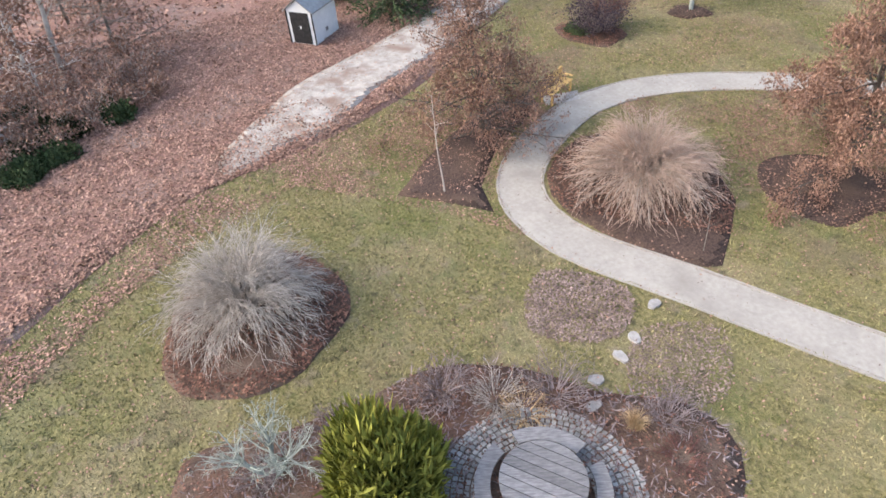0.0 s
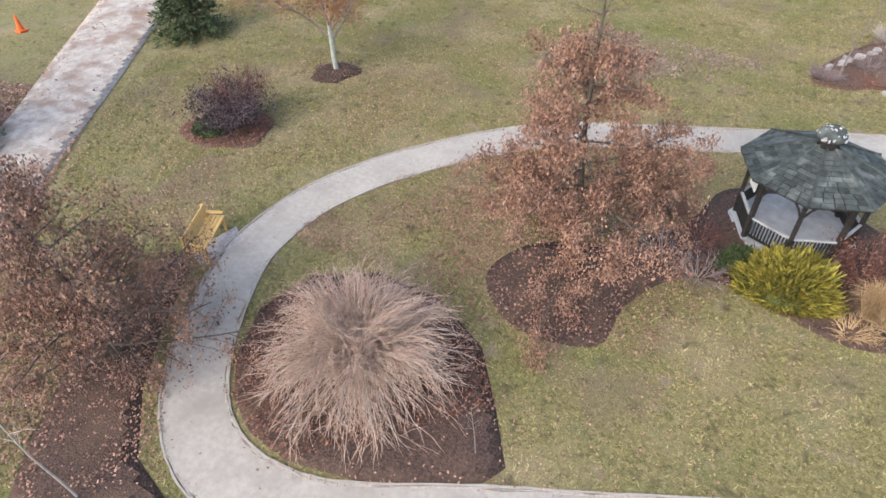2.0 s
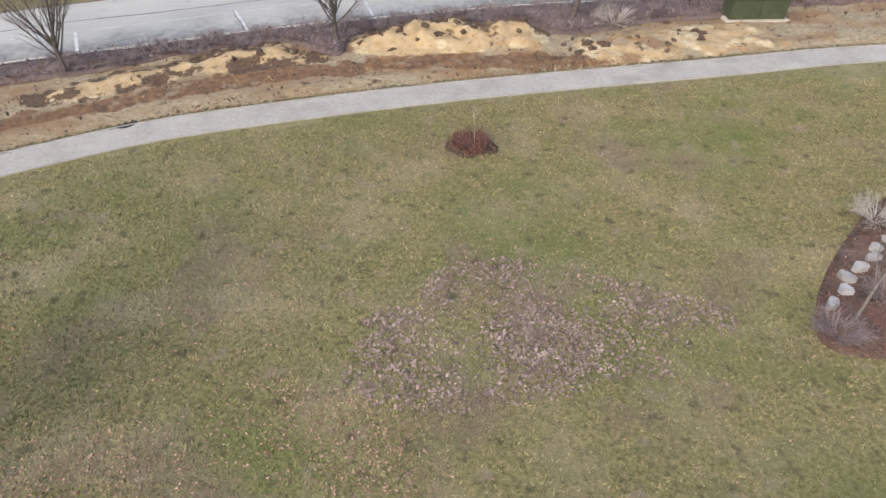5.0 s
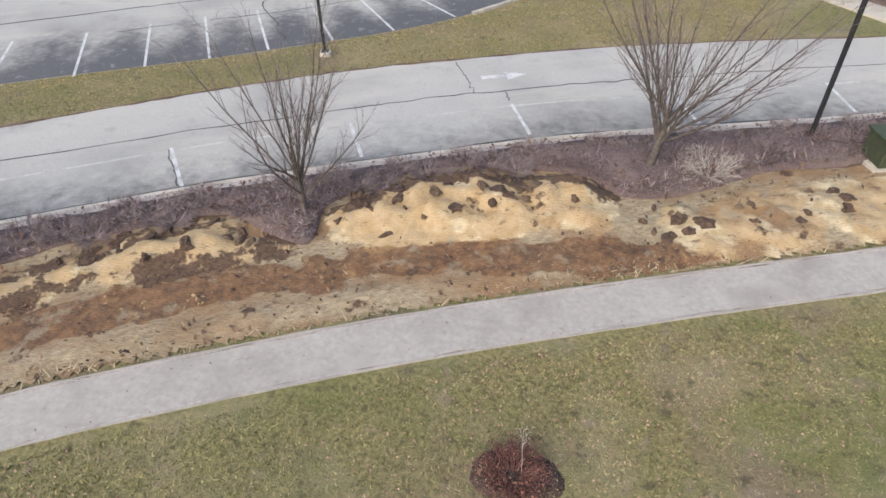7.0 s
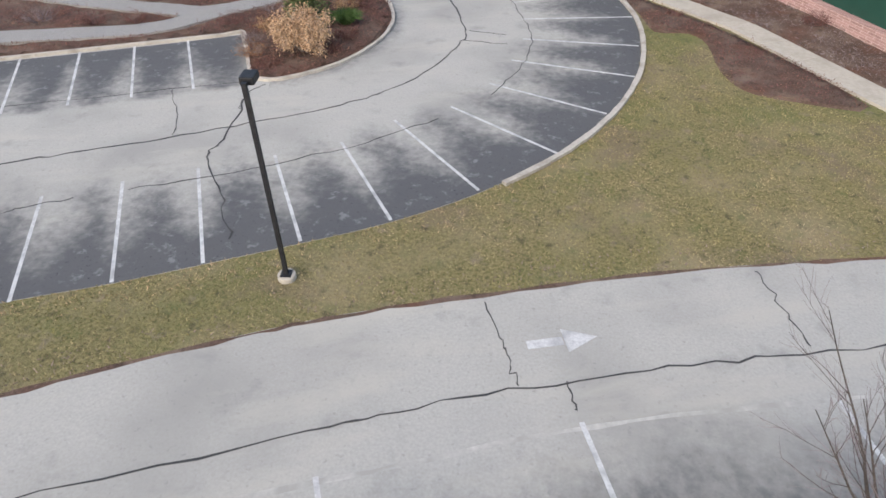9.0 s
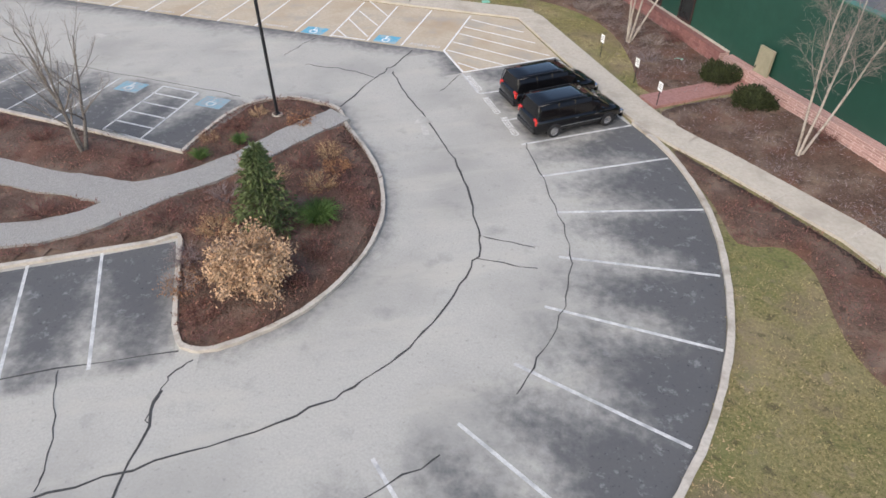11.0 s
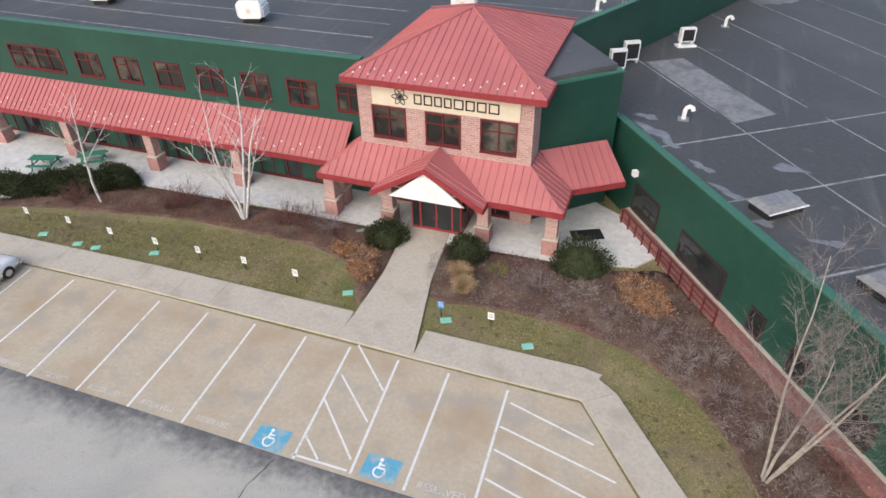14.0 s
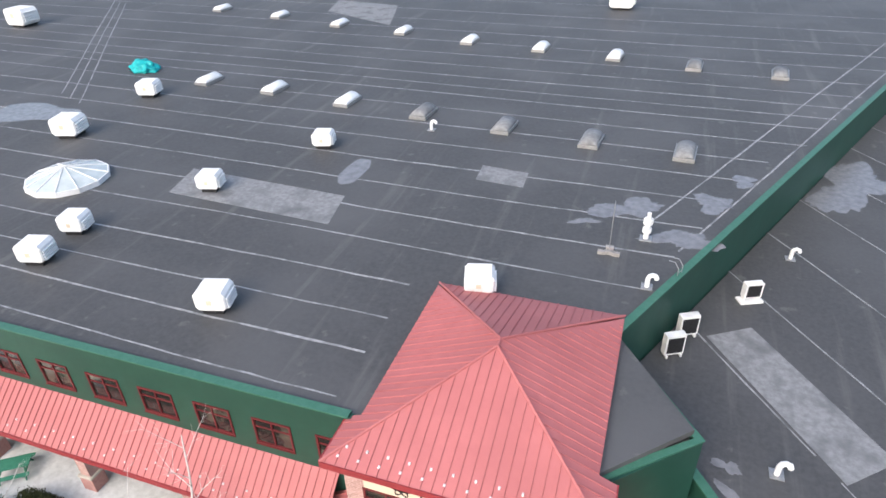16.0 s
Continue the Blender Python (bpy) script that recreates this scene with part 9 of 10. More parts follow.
t_ = thing("roof_vent", "small white vent on the little roof", "roof vent", BM @ pose(5.9, 5.6, 8.06), "roof vents")
part("flashing", box(-0.35, 0.35, -0.35, 0.35, -0.02, 0.05), M_GREYMET, t_)
part("cap", lathe([(0.16, 0.05), (0.16, 0.25), (0.05, 0.35)], 12), M_WPLAST, t_)
an = thing("antenna_mast", "thin antenna mast on ballast blocks", "antenna", BM @ pose(3.4, 17.7, ZR_))
part("mast", tube([(0, 0, 0), (0, 0, 3.4)], 0.025, 6), M_GREYMET, an)
for dx, dy in ((-0.4, -0.2), (0.4, -0.2), (0, 0.4), (0.05, -0.1)):
    part("ballast_block", box(dx - 0.22, dx + 0.22, dy - 0.12, dy + 0.12, -0.01, 0.2), M_STONE, an)
for u, v in ((7.55, 14.1), (8.25, 16.0)):
    ac = thing("condenser_unit", "white air-conditioning condenser against the green wall", "air conditioner", BM @ pose(u, v, 5.06, 0, 0, 28), "condenser units")
    part("casing", box(-0.55, 0.55, -0.22, 0.22, 0.15, 1.45, bevel=0.03), M_WPLAST, ac)
    part("grille", box(-0.45, 0.45, -0.24, -0.222, 0.28, 1.3), M_BLACK, ac)
    for s in (-0.4, 0.4):
        part("foot", box(s - 0.05, s + 0.05, -0.3, 0.3, -0.01, 0.148), M_WPLAST, ac)
ac = thing("condenser_unit", "white condenser on a stand on the low roof", "air conditioner", BM @ pose(11.8, 20.4, 5.06, 0, 0, 25), "condenser units")
part("casing", box(-0.55, 0.55, -0.22, 0.22, 0.35, 1.35, bevel=0.03), M_WPLAST, ac)
part("grille", box(-0.42, 0.42, -0.24, -0.222, 0.45, 1.25), M_BLACK, ac)
part("stand", box(-0.7, 0.7, -0.35, 0.35, -0.01, 0.12), M_WPLAST, ac)
for s in (-0.45, 0.45):
    part("leg", box(s - 0.04, s + 0.04, -0.15, 0.15, 0.12, 0.36), M_WPLAST, ac)
ld = thing("roof_ladder", "pale metal access ladder over the green wall", "ladder", BM @ pose(7.15, 16.4, 5.06, 0, 0, 62))
for s in (-0.22, 0.22):
    part("stile", tube([(s, -0.15, 0), (s, -0.15, 4.2), (s, 0.1, 4.5), (s, 0.45, 4.45)], 0.025, 6), M_GREYMET, ld)
for k in range(13):
    part("rung", tube([(-0.22, -0.15, 0.3 + 0.3 * k), (0.22, -0.15, 0.3 + 0.3 * k)], 0.016, 5), M_GREYMET, ld)
for u, v in ((16.55, -1.3), (20.3, -5.9), (24.1, -10.7)):
    t_ = thing("flat_skylight", "low grey skylight box on the low roof", "skylight", BM @ pose(u, v, 5.06, 0, 0, 40), "low roof skylights")
    part("curb", box(-1.0, 1.0, -0.6, 0.6, -0.02, 0.35), M_BLACK, t_)
    bm = box(-1.1, 1.1, -0.7, 0.7, 0.36, 0.62)
    for v_ in bm.verts:
        if v_.co.z > 0.5:
            v_.co.x *= 0.75
            v_.co.y *= 0.6
    part("cover", bm, M_LENS, t_, "grey ribbed cover")
    for k in range(5):
        part("rib", box(-0.84 + 0.42 * k - 0.02, -0.84 + 0.42 * k + 0.02, -0.42, 0.42, 0.60, 0.645), M_GREYMET, t_)
    part("frame_edge", box(-1.12, 1.12, -0.76, -0.70, 0.36, 0.42), M_WPLAST, t_)
# pale seams, patches and wet marks of the membrane
SEAMS = [3.1, 6.0, 8.6, 11.6, 15.3, 18.9, 22.6, 26.4, 30.2, 34.0, 38.0, 41.8, 44.4, 47.4, 51.0, 55.0, 60.0, 65, 70, 76, 84]
roof_main = next(o for o in bld.children if o.name.startswith("roof"))
rs = np.random.RandomState(4)
for k, v in enumerate(SEAMS):
    u1 = 4.0 + max(0, (v - 10.6)) * 0.464 if v > 10.5 else (4.5 if v > 3 else 4)
    if v < 11.9:
        u1 = -5.2
    line = [(u_, v + 0.10 * math.sin(u_ * 0.13 + k) + rs.normal(0, 0.015) - 0.07 * (u_ + 20) * 0.3) for u_ in np.arange(-110, u1 - 0.4, 1.5)]
    part("membrane_seam", band(line, -0.05, 0.05 + 0.03 * (k % 2), ZR - 0.02, ZR + 0.006, 0.03, k), M_SEAM, roof_main)
for a, b in (((5.2, 21.5), (28.0, 70.6)), ((7.2, 19.0), (29.2, 66.4)), ((-52.5, 31.9), (-83, 72)), ((-50.5, 31.0), (-81, 71)), ((-48.3, 30.0), (-79, 70))):
    line = [(a[0] + (b[0] - a[0]) * t + 0.05 * math.sin(9 * t), a[1] + (b[1] - a[1]) * t) for t in np.linspace(0, 1, 24)]
    part("membrane_seam", band(line, -0.06, 0.06, ZR - 0.02, ZR + 0.008, 0.03, 50), M_SEAM, roof_main)


def patch(pts, material, z, parent, rough=0.0, seed=0):
    if rough:
        line = smooth_line(pts, 3, True)
        r = np.random.RandomState(seed)
        pts = [(p[0] + r.normal(0, rough), p[1] + r.normal(0, rough)) for p in line]
    part("membrane_patch", prism(pts, z - 0.02, z), material, parent)


patch([(-26.9, 16.8), (-27.7, 20.6), (-14.6, 19.8), (-13.9, 16.0)], M_PATCH, ZR + 0.010, roof_main)
patch([(-6.7, 24.7), (-6.85, 27.1), (-3.3, 26.7), (-3.2, 24.4)], M_PATCH, ZR + 0.010, roof_main)
patch([(-43.4, 71.9), (-45.5, 79.6), (-34.6, 77.7), (-31, 66)], M_PATCH, ZR + 0.010, roof_main)
patch([(-16.2, 21.6), (-16.6, 25.2), (-15.2, 25.6), (-14.9, 21.8)], M_WET, ZR + 0.010, roof_main, 0.1, 1)
for k_, (u_, v_, a_, b_) in enumerate(((4.0, 23.4, 1.9, 1.3), (9.2, 25.6, 1.4, 1.0), (7.4, 20.4, 1.9, 1.0), (11.2, 29.5, 0.9, 0.8), (1.5, 21.0, 0.7, 0.4))):
    patch(blob_outline(u_, v_, a_, b_, 12 + k_, 60, 0.30, 20), M_WET, ZR + 0.010 + 0.0004 * k_, roof_main)
patch(blob_outline(-51, 26.6, 5.0, 2.0, 13, 44, 0.22, 10), M_WET, ZR + 0.010, roof_main)
roof_wing = [o for o in bld.children if o.name.startswith("roof")][-1]
patch([(9.35, 16.22), (11.78, 17.75), (17.3, 9.7), (15.01, 7.71)], M_PATCH, 5.06, roof_wing)
patch(blob_outline(20.2, 38.6, 4.2, 2.5, 5, 70, 0.26, 65), M_WET, 5.06, roof_wing)
patch(blob_outline(10.6, 5.4, 0.9, 0.45, 7, 60, 0.32, -50), M_WET, 5.06, roof_wing)
for k in range(12):
    a = Vector((9.3 + 5.2 * k, 6.0 + 2.2 * k, 0))
    d = Vector((13.9, -20.2, 0)).normalized()
    line = [tuple((a + d * s)[:2]) for s in np.linspace(0.5 if k else 0.8, 44, 20)]
    part("membrane_seam", band(line, -0.04, 0.05, 5.0, 5.058, 0.025, 90 + k), M_SEAM, roof_wing)
    if k < 9:
        b = a - d * 1.0
        line = [tuple((b - d * s)[:2]) for s in np.linspace(0, 2.0 + 11.0 * k, 12)]
        part("membrane_seam", band(line, -0.04, 0.05, 5.0, 5.058, 0.025, 120 + k), M_SEAM, roof_wing)
for k in range(5):
    a = Vector((10.5 + 3.3 * k, 3.0 - 4.8 * k, 0))
    d = Vector((20.2, 13.9, 0)).normalized()
    line = [tuple((a + d * s)[:2]) for s in np.linspace(0.5, 50, 20)]
    part("membrane_seam", band(line, -0.05, 0.05, 5.0, 5.0595, 0.025, 150 + k), M_SEAM, roof_wing)
for k, (u_, v_, a_, b_) in enumerate(((11.6, 4.2, 1.1, 0.5), (13.3, 1.9, 0.9, 0.5), (14.6, -0.4, 1.2, 0.45), (10.2, 7.2, 0.8, 0.6), (17.5, 3.0, 1.3, 0.5), (18.7, -3.4, 1.0, 0.4), (16.0, -2.6, 0.9, 0.35))):
    patch(blob_outline(u_, v_, a_ * 0.62, b_ * 0.6, 40 + k, 60, 0.34, -50 + 7 * k), M_WET, 5.0605 + 0.0004 * k, roof_wing)
# snow guards on the red roofs
for row, (vv, zz) in enumerate(((HF + 0.35, HZ + 0.15), (HF + 0.75, HZ + 0.32))):
    for k in range(12):
        u_ = -4.9 + 0.88 * k + 0.22 * row
        zt_ = HZ + (vv - HF) * (PK - HZ) / (pv0 - HF)
        part("snow_guard", box(u_ - 0.04, u_ + 0.04, vv - 0.05, vv + 0.05, zt_ - 0.01, zt_ + 0.07), M_WPLAST, bld)
for row in range(2):
    for k in range(40):
        u_ = -59 + 1.3 * k + 0.4 * row
        vv = EV + 0.3 + 0.3 * row
        zt_ = EZ + (vv - EV) * (TZ - EZ) / (WV - EV)
        part("snow_guard", box(u_ - 0.04, u_ + 0.04, vv - 0.04, vv + 0.04, zt_ - 0.01, zt_ + 0.06), M_WPLAST, bld)

cn = thing("traffic_cone", "orange traffic cone standing in the straw-coloured grass", "traffic cone", pose(-28.3, 30.3, 0.06))
part("base", box(-0.2, 0.2, -0.2, 0.2, -0.06, 0.04, bevel=0.01), M_ORANGE, cn)
part("cone", lathe([(0.15, 0.04), (0.09, 0.38), (0.04, 0.68), (0.03, 0.7)], 14), M_ORANGE, cn)

# ---- loose ground cover ----
PATH_POLY_A = offset_line(PATH_A, 0.64) + offset_line(PATH_A, -0.64)[::-1]
PATH_POLY_B = offset_line(PATH_B, 0.64) + offset_line(PATH_B, -0.64)[::-1]
PARK = [(-14, 3.5), (-5, 0), (6, 6), (9, 16), (11, 25), (13, 40), (15, 56), (4, 53.8), (-7, 49.3), (-15, 45.2), (-24, 38.6), (-19, 27), (-14, 19.5), (-12.4, 14), (-11, 9)]
BEDS_ = [OAK1_BED, BALL2_BED, OAK2_BED, BALL1_BED, TREE2_BED, PSHRUB_BED, RIGHT_BED, TABLE_BED, PATH_POLY_A]
blades("lawn_grass", "short winter grass blades, green and straw coloured", M_BLADE, 330000, PARK, 0.045, 1, BEDS_)
VERGE_POLY = ROAD_FAR[14:90] + LOT_EDGE[::-1]
VERGE_POLY = [p for p in ROAD_FAR if -40 < p[0] < 3] + [(3, 78), (-2, 79.5), (-3, 84), (-5.5, 85)] + [p for p in LOT_EDGE[::-1] if p[1] < 85 and p[0] > -40]
blades("lawn_grass", "short straw-coloured grass blades on the verge", M_BLADEDRY, 130000, VERGE_POLY, 0.045, 2)
blades("lawn_grass", "short grass blades before the arcade", M_BLADE, 40000, [(-54, 111.0), (-28, 109.1), (-28.2, 111), (-31, 113), (-37, 114), (-54, 113)], 0.04, 3, [BED_L])
blades("lawn_grass", "short grass blades beside the pavement", M_BLADE, 30000, [(-24, 108.6), (-15.6, 107.6), (-8.6, 96.4), (-9.4, 100.5), (-10.2, 103.6), (-11.6, 106.4), (-13.8, 108.6), (-20, 110.6), (-24, 110.8)], 0.04, 4, [BED_R])
scatter("fallen_leaves", "scattered pale brown leaves lying on the lawn", M_LEAFLIT, 26000, PARK, 0.055, 5, [PATH_POLY_A], 0.035, 0.25)
scatter("fallen_leaves", "brown leaves lying thick under the trees", M_LEAFLIT, 90000, [(-6.5, 1.5), (-9.5, 6.2), (-11.7, 9.6), (-12.2, 12.8), (-13, 16), (-14.8, 20), (-20, 28), (-27, 26), (-27, 5), (-20, -2), (-10, -3)], 0.095, 6, [DIRT], 0.07)
scatter("fallen_leaves", "rust-red leaves under the weeping bush", M_LEAFRED, 7000, BALL1_BED, 0.07, 7, [], 0.10)
scatter("fallen_leaves", "rust-red leaves under the weeping bush by the path", M_LEAFRED, 6500, BALL2_BED[:4] + BALL2_BED[7:], 0.062, 8, [], 0.10)
scatter("fallen_leaves", "brown leaves blown along the mulch bed", M_OAKLEAF, 3200, blob_outline(-9.2, 18.9, 2.6, 3.4, 4), 0.065, 9, [PATH_POLY_A], 0.06)
scatter("fallen_leaves", "brown leaves under the oak near the gazebo", M_OAKLEAF, 5000, blob_outline(-1.0, 27.6, 3.8, 3.6, 4), 0.065, 10, [PATH_POLY_A], 0.06)
scatter("fallen_leaves", "grey-brown leaves on a bare patch of lawn", M_LEAFGREY, 5200, smooth_line([(-2.75, 16.9), (-0.97, 18.3), (0.07, 16.94), (-1.23, 15.4)], 4, True), 0.06, 11, [], 0.035)
scatter("fallen_leaves", "grey-brown leaves beside the stepping stones", M_LEAFGREY, 2200, smooth_line([(0.2, 17.6), (1.2, 19.2), (2.6, 17.6), (1.4, 16.2)], 4, True), 0.055, 12, [], 0.035)
LOOP = smooth_line([(-8.3, 24.5), (-8.0, 26.5), (-6.5, 29.2), (-4.5, 31.2), (-2.0, 32.7), (1.0, 33.8), (1.5, 30), (0, 28.5), (-2.6, 27), (-3.0, 25.6), (-4.6, 24.7)], 4, True)
scatter("fallen_leaves", "many brown leaves strewn inside the loop of the path", M_OAKLEAF, 10000, LOOP, 0.062, 90, [PATH_POLY_A], 0.035, 0.5)
scatter("fallen_leaves", "brown leaves strewn beyond the path", M_LEAFLIT, 10000, smooth_line([(-12.5, 20), (-10.5, 24), (-10.4, 27), (-8.0, 30.5), (-4, 34.3), (-6, 37), (-12, 36), (-17, 31), (-16.5, 25)], 4, True), 0.055, 91, [PATH_POLY_A], 0.035, 0.35)
scatter("fallen_leaves", "brown leaves thick in the grass by the mulch bed", M_LEAFLIT, 14000, smooth_line([(-13.2, 14.6), (-11.0, 12.6), (-8.3, 14.6), (-5.6, 16.6), (-4.2, 17.4), (-5.6, 17.6), (-9.5, 19.4), (-12, 21.5), (-13.6, 18)], 4, True), 0.06, 92, [PATH_POLY_A, OAK1_BED], 0.035, 0.4)
scatter("fallen_leaves", "brown leaves thinning out from the wood into the lawn", M_LEAFLIT, 20000, smooth_line([(-6.9, 1.5), (-9.8, 5.8), (-12.2, 9.2), (-12.8, 12.5), (-13.4, 15), (-10.8, 13.6), (-9.6, 10.5), (-7.8, 6.6), (-4.5, 2.5)], 4, True), 0.075, 93, [BALL1_BED], 0.035, 0.5)
for k, s_ in enumerate((-1, 1)):
    rim = offset_line(PATH_A, s_ * 0.48, 0.1, 80 + k) + offset_line(PATH_A, s_ * 0.92, 0.1, 84 + k)[::-1]
    scatter("fallen_leaves", "dark leaves gathered along the edge of the path", M_OAKLEAF, 2400, rim, 0.06, 94 + k, [], 0.032, 0.8)
    rim = [p for p in offset_line(PATH_B, s_ * 0.5, 0.1, 86 + k) if -30 < p[0] < 13] + [p for p in offset_line(PATH_B, s_ * 0.95, 0.1, 88 + k) if -30 < p[0] < 13][::-1]
    scatter("fallen_leaves", "dark leaves gathered along the edge of the footpath", M_LEAFGREY, 1500, rim, 0.055, 96 + k, [], 0.032, 0.8)
scatter("fallen_leaves", "few dark leaves along the garden path", M_LEAFGREY, 900, PATH_POLY_A, 0.05, 13, [], 0.028)
scatter("fallen_leaves", "few dark leaves along the footpath", M_LEAFGREY, 500, [p for p in PATH_POLY_B if -30 < p[0] < 13], 0.05, 14, [], 0.028)
for k, (reg, n) in enumerate(((TREE2_BED, 900), (PSHRUB_BED, 2600), (RIGHT_BED, 9000), (TABLE_BED, 5000))):
    scatter("fallen_leaves", "reddish leaves lying in the planting bed", M_SCRAP if k < 1 else M_LEAFRED, n, reg, 0.06, 20 + k, [], 0.10)
for k, (reg, n) in enumerate(((ISLAND, 7000), (BED_L, 4500), (BED_R, 6000), (BED_W, 3500), (BED_S, 1500))):
    scatter("bark_chips", "brown bark chips and leaf scraps in the bed", M_SCRAP if k % 2 else M_BED, n, reg, 0.07, 30 + k, [offset_line(g_, 0.8) + offset_line(g_, -0.8)[::-1] for g_ in (GRAVEL, GRAVEL_B)], 0.16 if k == 0 else 0.10, category="mulch")
scatter("bark_chips", "dark chips and twigs along the roadside strip", M_BED, 9000, [p for p in VERGE if p[0] > -34], 0.13, 40, [], 0.40, category="mulch")
scatter("soil_clods", "clods of soil on the dug sand", M_SOILB, 7000, [p for p in SANDY if p[0] > -34], 0.10, 41, [], 0.20, 0.4, 0.6, "soil")
scatter("soil_clods", "dark clods on the dug sand", M_MULCH, 2600, [p for p in SANDY if p[0] > -34], 0.11, 42, [], 0.22, 0.5, 0.6, "soil")
blades("dry_tufts", "dry straw tufts on the dug soil", M_STRAW, 30000, DUGSOIL, 0.16, 5)
blades("dry_tufts", "dry straw tufts on the brown soil", M_STRAW, 9000, BROWN, 0.15, 15)
blades("dry_tufts", "dry straw tufts on the sand", M_STRAW, 14000, [p for p in SANDY if p[0] > -34], 0.12, 6)

def turf_clod(x, y, rx, ry, seed, z):
    """One torn clod of dark turf lying on the sand."""
    bm = bmesh.new()
    bmesh.ops.create_icosphere(bm, subdivisions=2, radius=1)
    for v in bm.verts:
        k = 1 + 0.7 * noise.noise(v.co * 1.7 + Vector((seed * 3.1, 0, 0))) + 0.25 * noise.noise(v.co * 4 + Vector((0, seed, 0)))
        v.co = Vector((v.co.x * rx * k, v.co.y * ry * k, max(v.co.z, -0.3) * 0.10 * k))
    o = tagged(part("turf_clod", bm, M_TURF), "torn clod of dark turf lying on the sand", "clod", "turf clods on the sand")
    o.matrix_basis = pose(x, y, z, 0, 0, seed * 47 % 180)


rt = random.Random(8)
bpy.context.view_layer.update()
bank = next(o for o in scene.objects if o.name == "sand_bank")


def CLOD_Z(x, y):
    hit, at, _, _ = bank.ray_cast(Vector((x, y, 5.0)), Vector((0, 0, -1)))
    return at.z - 0.01 if hit else 0.2


for k, (x, y, rx) in enumerate(((-11.2, 53.2, 0.35), (-10.9, 53.9, 0.5), (-10.4, 53.6, 0.3), (-10.2, 54.6, 0.6), (-9.4, 54.9, 0.45), (-9.2, 55.8, 0.4), (-8.3, 55.6, 0.55), (-8.0, 56.4, 0.4), (-7.2, 55.9, 0.3), (-6.3, 56.4, 0.5), (-5.6, 56.3, 0.6), (-4.9, 56.0, 0.35),
                               (-6.9, 54.8, 0.3), (-5.0, 55.2, 0.3), (-8.9, 53.6, 0.25), (-9.8, 52.9, 0.4), (-14.6, 52.5, 0.6), (-13.7, 52.4, 0.5), (-15.6, 51.9, 0.5), (-16.8, 51.3, 0.4), (-13.2, 51.9, 0.4), (-17.9, 50.3, 0.4), (-0.2, 55.5, 0.35), (1.0, 55.8, 0.4), (-2.8, 55.7, 0.35), (-3.1, 55.0, 0.3), (2.4, 56.6, 0.4))):
    g_ = rx * 0.5
    turf_clod(x, y, g_, g_ * rt.uniform(0.35, 0.7), k + 1, CLOD_Z(x, y))
for k in range(70):
    a, q = rt.uniform(0, 6.28), rt.random() ** 0.5
    x, y = (-8.9 + 2.9 * q * math.cos(a), 55.0 + 1.5 * q * math.sin(a) + 0.25 * q * math.cos(a)) if k < 38 else (-15.2 + 2.6 * q * math.cos(a), 51.7 + 0.9 * q * math.sin(a) + 1.3 * q * math.cos(a)) if k < 56 else (0.2 + 3.2 * q * math.cos(a), 56.0 + 1.2 * q * math.sin(a) + 1.2 * q * math.cos(a))
    g_ = rt.uniform(0.10, 0.30)
    turf_clod(x, y, g_, g_ * rt.uniform(0.35, 0.8), k + 40, CLOD_Z(x, y))
GRAVEL_POLYS = [offset_line(g_, 0.8) + offset_line(g_, -0.8)[::-1] for g_ in (GRAVEL, GRAVEL_B)]
ISL_REST = [(-44, 70.9), (-34.5, 76.4), (-26.5, 80.7), (-28.8, 86.1), (-33.8, 86.8), (-44, 88.0)]
scatter("twig_litter", "dense tangle of low grey-purple twigs along the kerb", M_TWIGP, 60000, [p for p in VERGE if p[0] > -36], 0.16, 50, [], 0.38, 0.5, 0.9, "ground cover", 9.0)
for k, (reg, n, m_) in enumerate(((ISLAND, 9000, M_TWIGR), (BED_L, 9000, M_TWIGR), (BED_R, 16000, M_TWIGP), (BED_W, 16000, M_TWIGP), (BED_S, 4000, M_TWIGR), (TABLE_BED, 3500, M_TWIGP), (ISL_REST, 12000, M_TWIGR))):
    scatter("twig_litter", "dry twigs and withered stems lying in the bed", m_, n, reg, 0.17, 51 + k, GRAVEL_POLYS, 0.2 if k in (0, 6) else 0.13, 0.45, 0.5, "plant litter", 7.0)
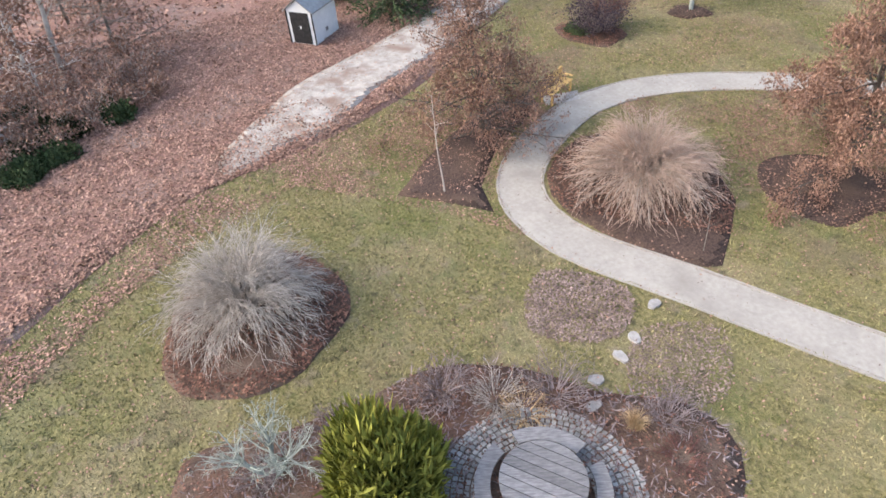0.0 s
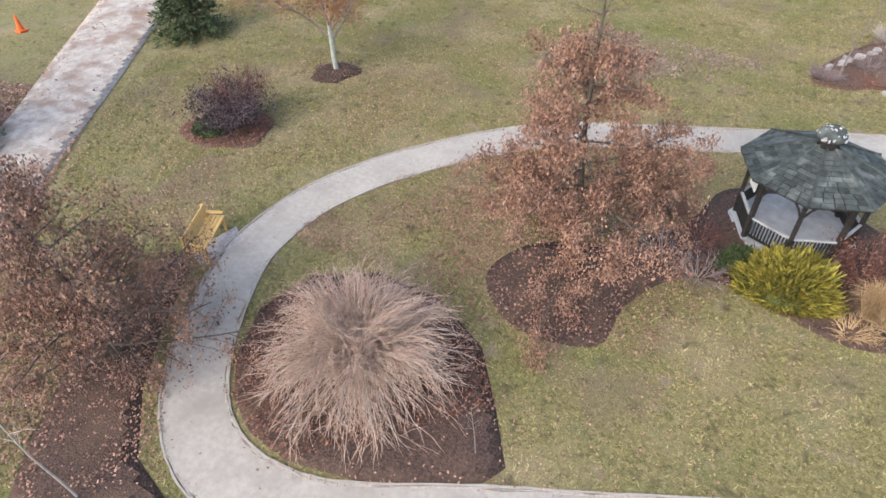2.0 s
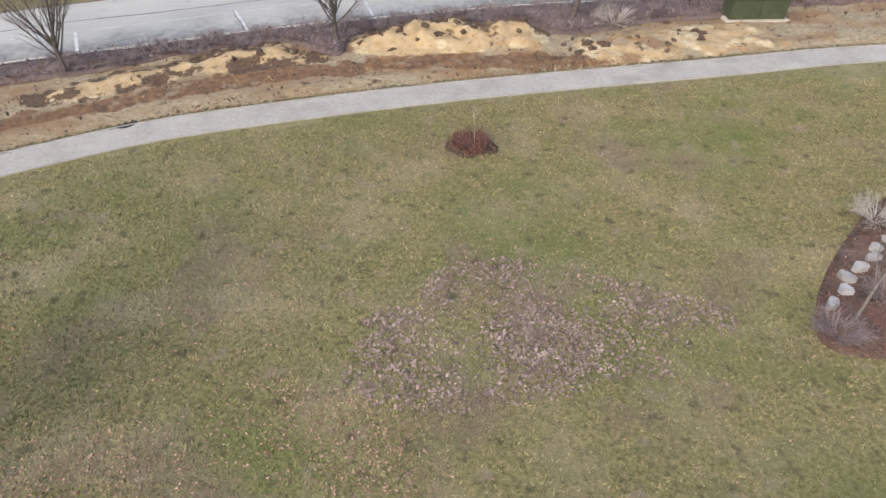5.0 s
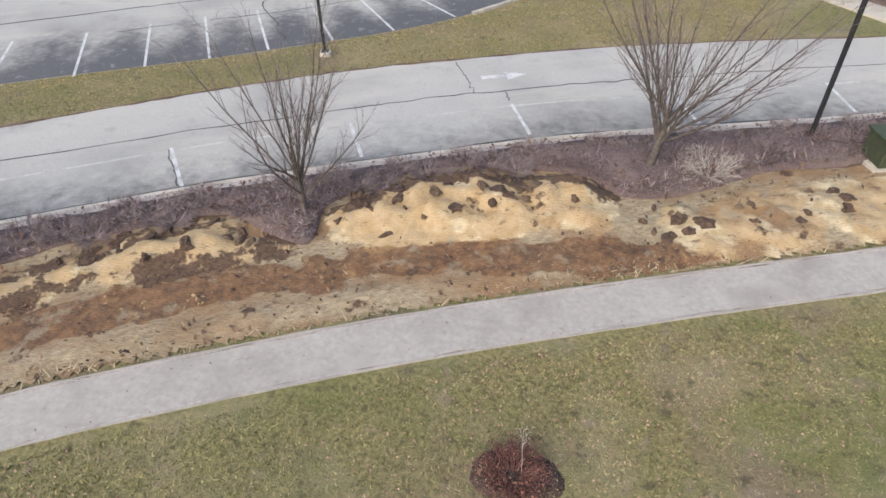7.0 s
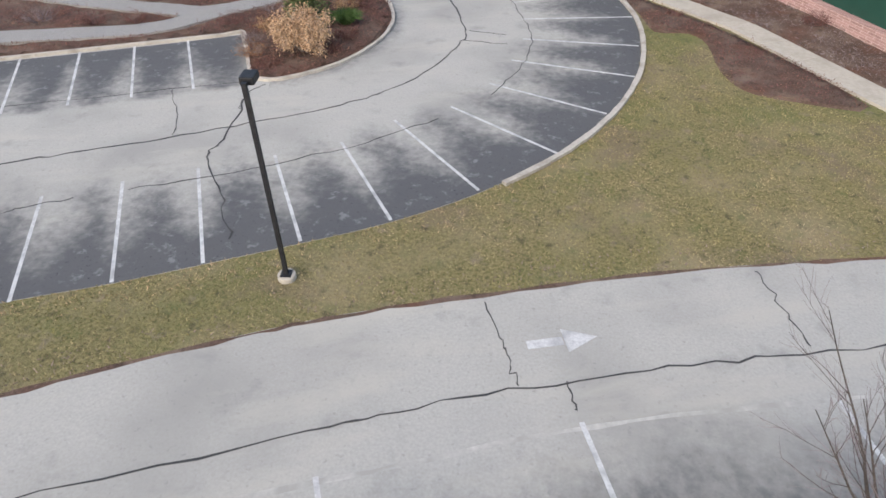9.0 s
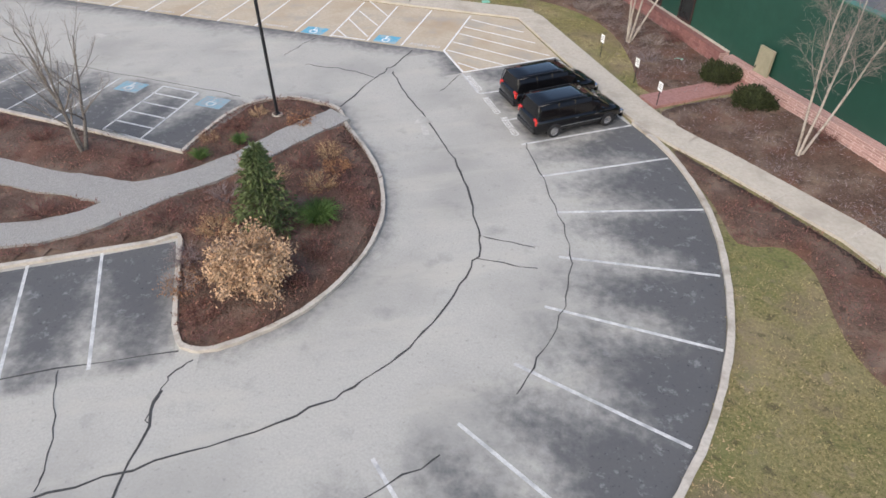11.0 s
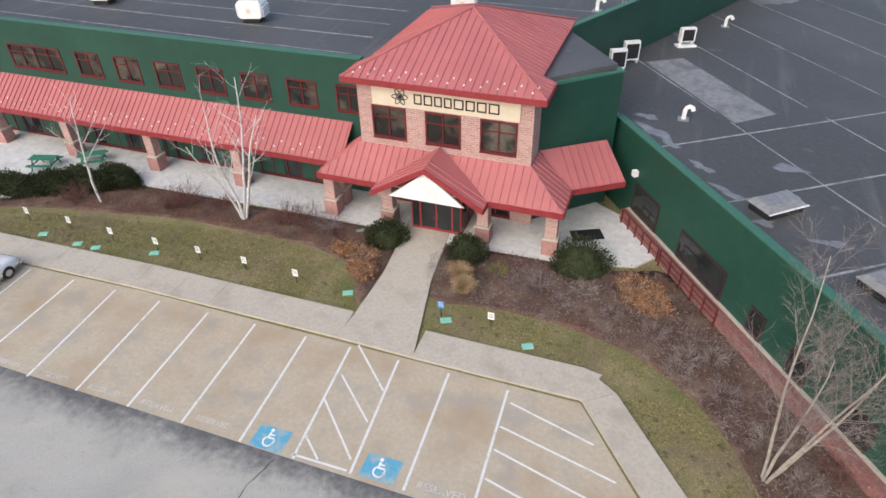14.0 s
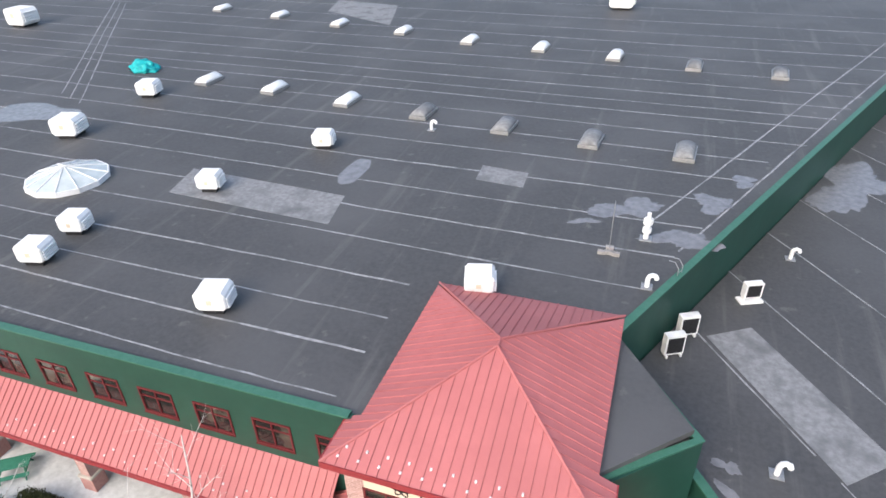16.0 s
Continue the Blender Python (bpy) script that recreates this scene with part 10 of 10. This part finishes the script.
for k, (reg, n, m_) in enumerate(((ISLAND, 9000, M_LEAFRED), (ISL_REST, 12000, M_LEAFRED), (BED_R, 9000, M_SCRAP), (BED_L, 6000, M_LEAFRED), (BED_W, 8000, M_SCRAP), (BED_S, 4000, M_LEAFRED))):
    scatter("fallen_leaves", "withered leaves lying in the bed", m_, n, reg, 0.06, 71 + k, GRAVEL_POLYS, 0.22 if k in (0, 1) else 0.14, 0.5, 0.6)
scatter("fallen_leaves", "grey-brown leaves on a worn patch of lawn", M_LEAFGREY, 5200, blob_outline(-2.6, 39.5, 4.6, 1.9, 6, 30, 0.2, 8), 0.085, 61, [PATH_POLY_A], 0.035, 0.6)

scatter("fallen_leaves", "brown leaves blown over the border of the dirt track", M_LEAFLIT, 9000, offset_line(DIRT, 0.75, 0.3, 2) + [offset_line(DIRT, 0.75, 0.3, 2)[0]] + offset_line(DIRT, -0.75, 0.3, 3)[::-1], 0.08, 64, [], 0.10, 0.6)
scatter("fallen_leaves", "leaves gathered over the near end of the dirt track", M_LEAFLIT, 3200, smooth_line([(-11.8, 10.6), (-12.7, 13.6), (-12.9, 15.4), (-14.2, 16.4), (-15.6, 15.2), (-16.2, 13.6), (-15.0, 12.2), (-13.6, 10.8)], 4, True), 0.085, 63, [], 0.1, 0.5)
scatter("fallen_leaves", "leaves blown onto the dirt track", M_LEAFLIT, 2600, DIRT, 0.12, 62, [], 0.1, 0.5)
scatter("fallen_leaves", "brown leaves lying deeper among the trees", M_LEAFLIT, 9000, [(-27, 25), (-46, 23), (-50, 2), (-27, -8)], 0.22, 63, [], 0.07)

STRAW_A = [p for p in ROAD_FAR if -36 < p[0] < 8]
STRAW_A = STRAW_A + offset_line(STRAW_A, 1.1, 0.3, 5)[::-1]
STRAW_B = [p for p in LOT_EDGE if -36 < p[0] and p[1] < 80]
STRAW_B = STRAW_B + offset_line(STRAW_B, -1.0, 0.3, 6)[::-1]
for k, reg in enumerate((STRAW_A, STRAW_B)):
    blades("dry_tufts", "dry straw grass along the asphalt edge", M_TAN if k else M_LEAFGREY, 14000, reg, 0.06, 8 + k)
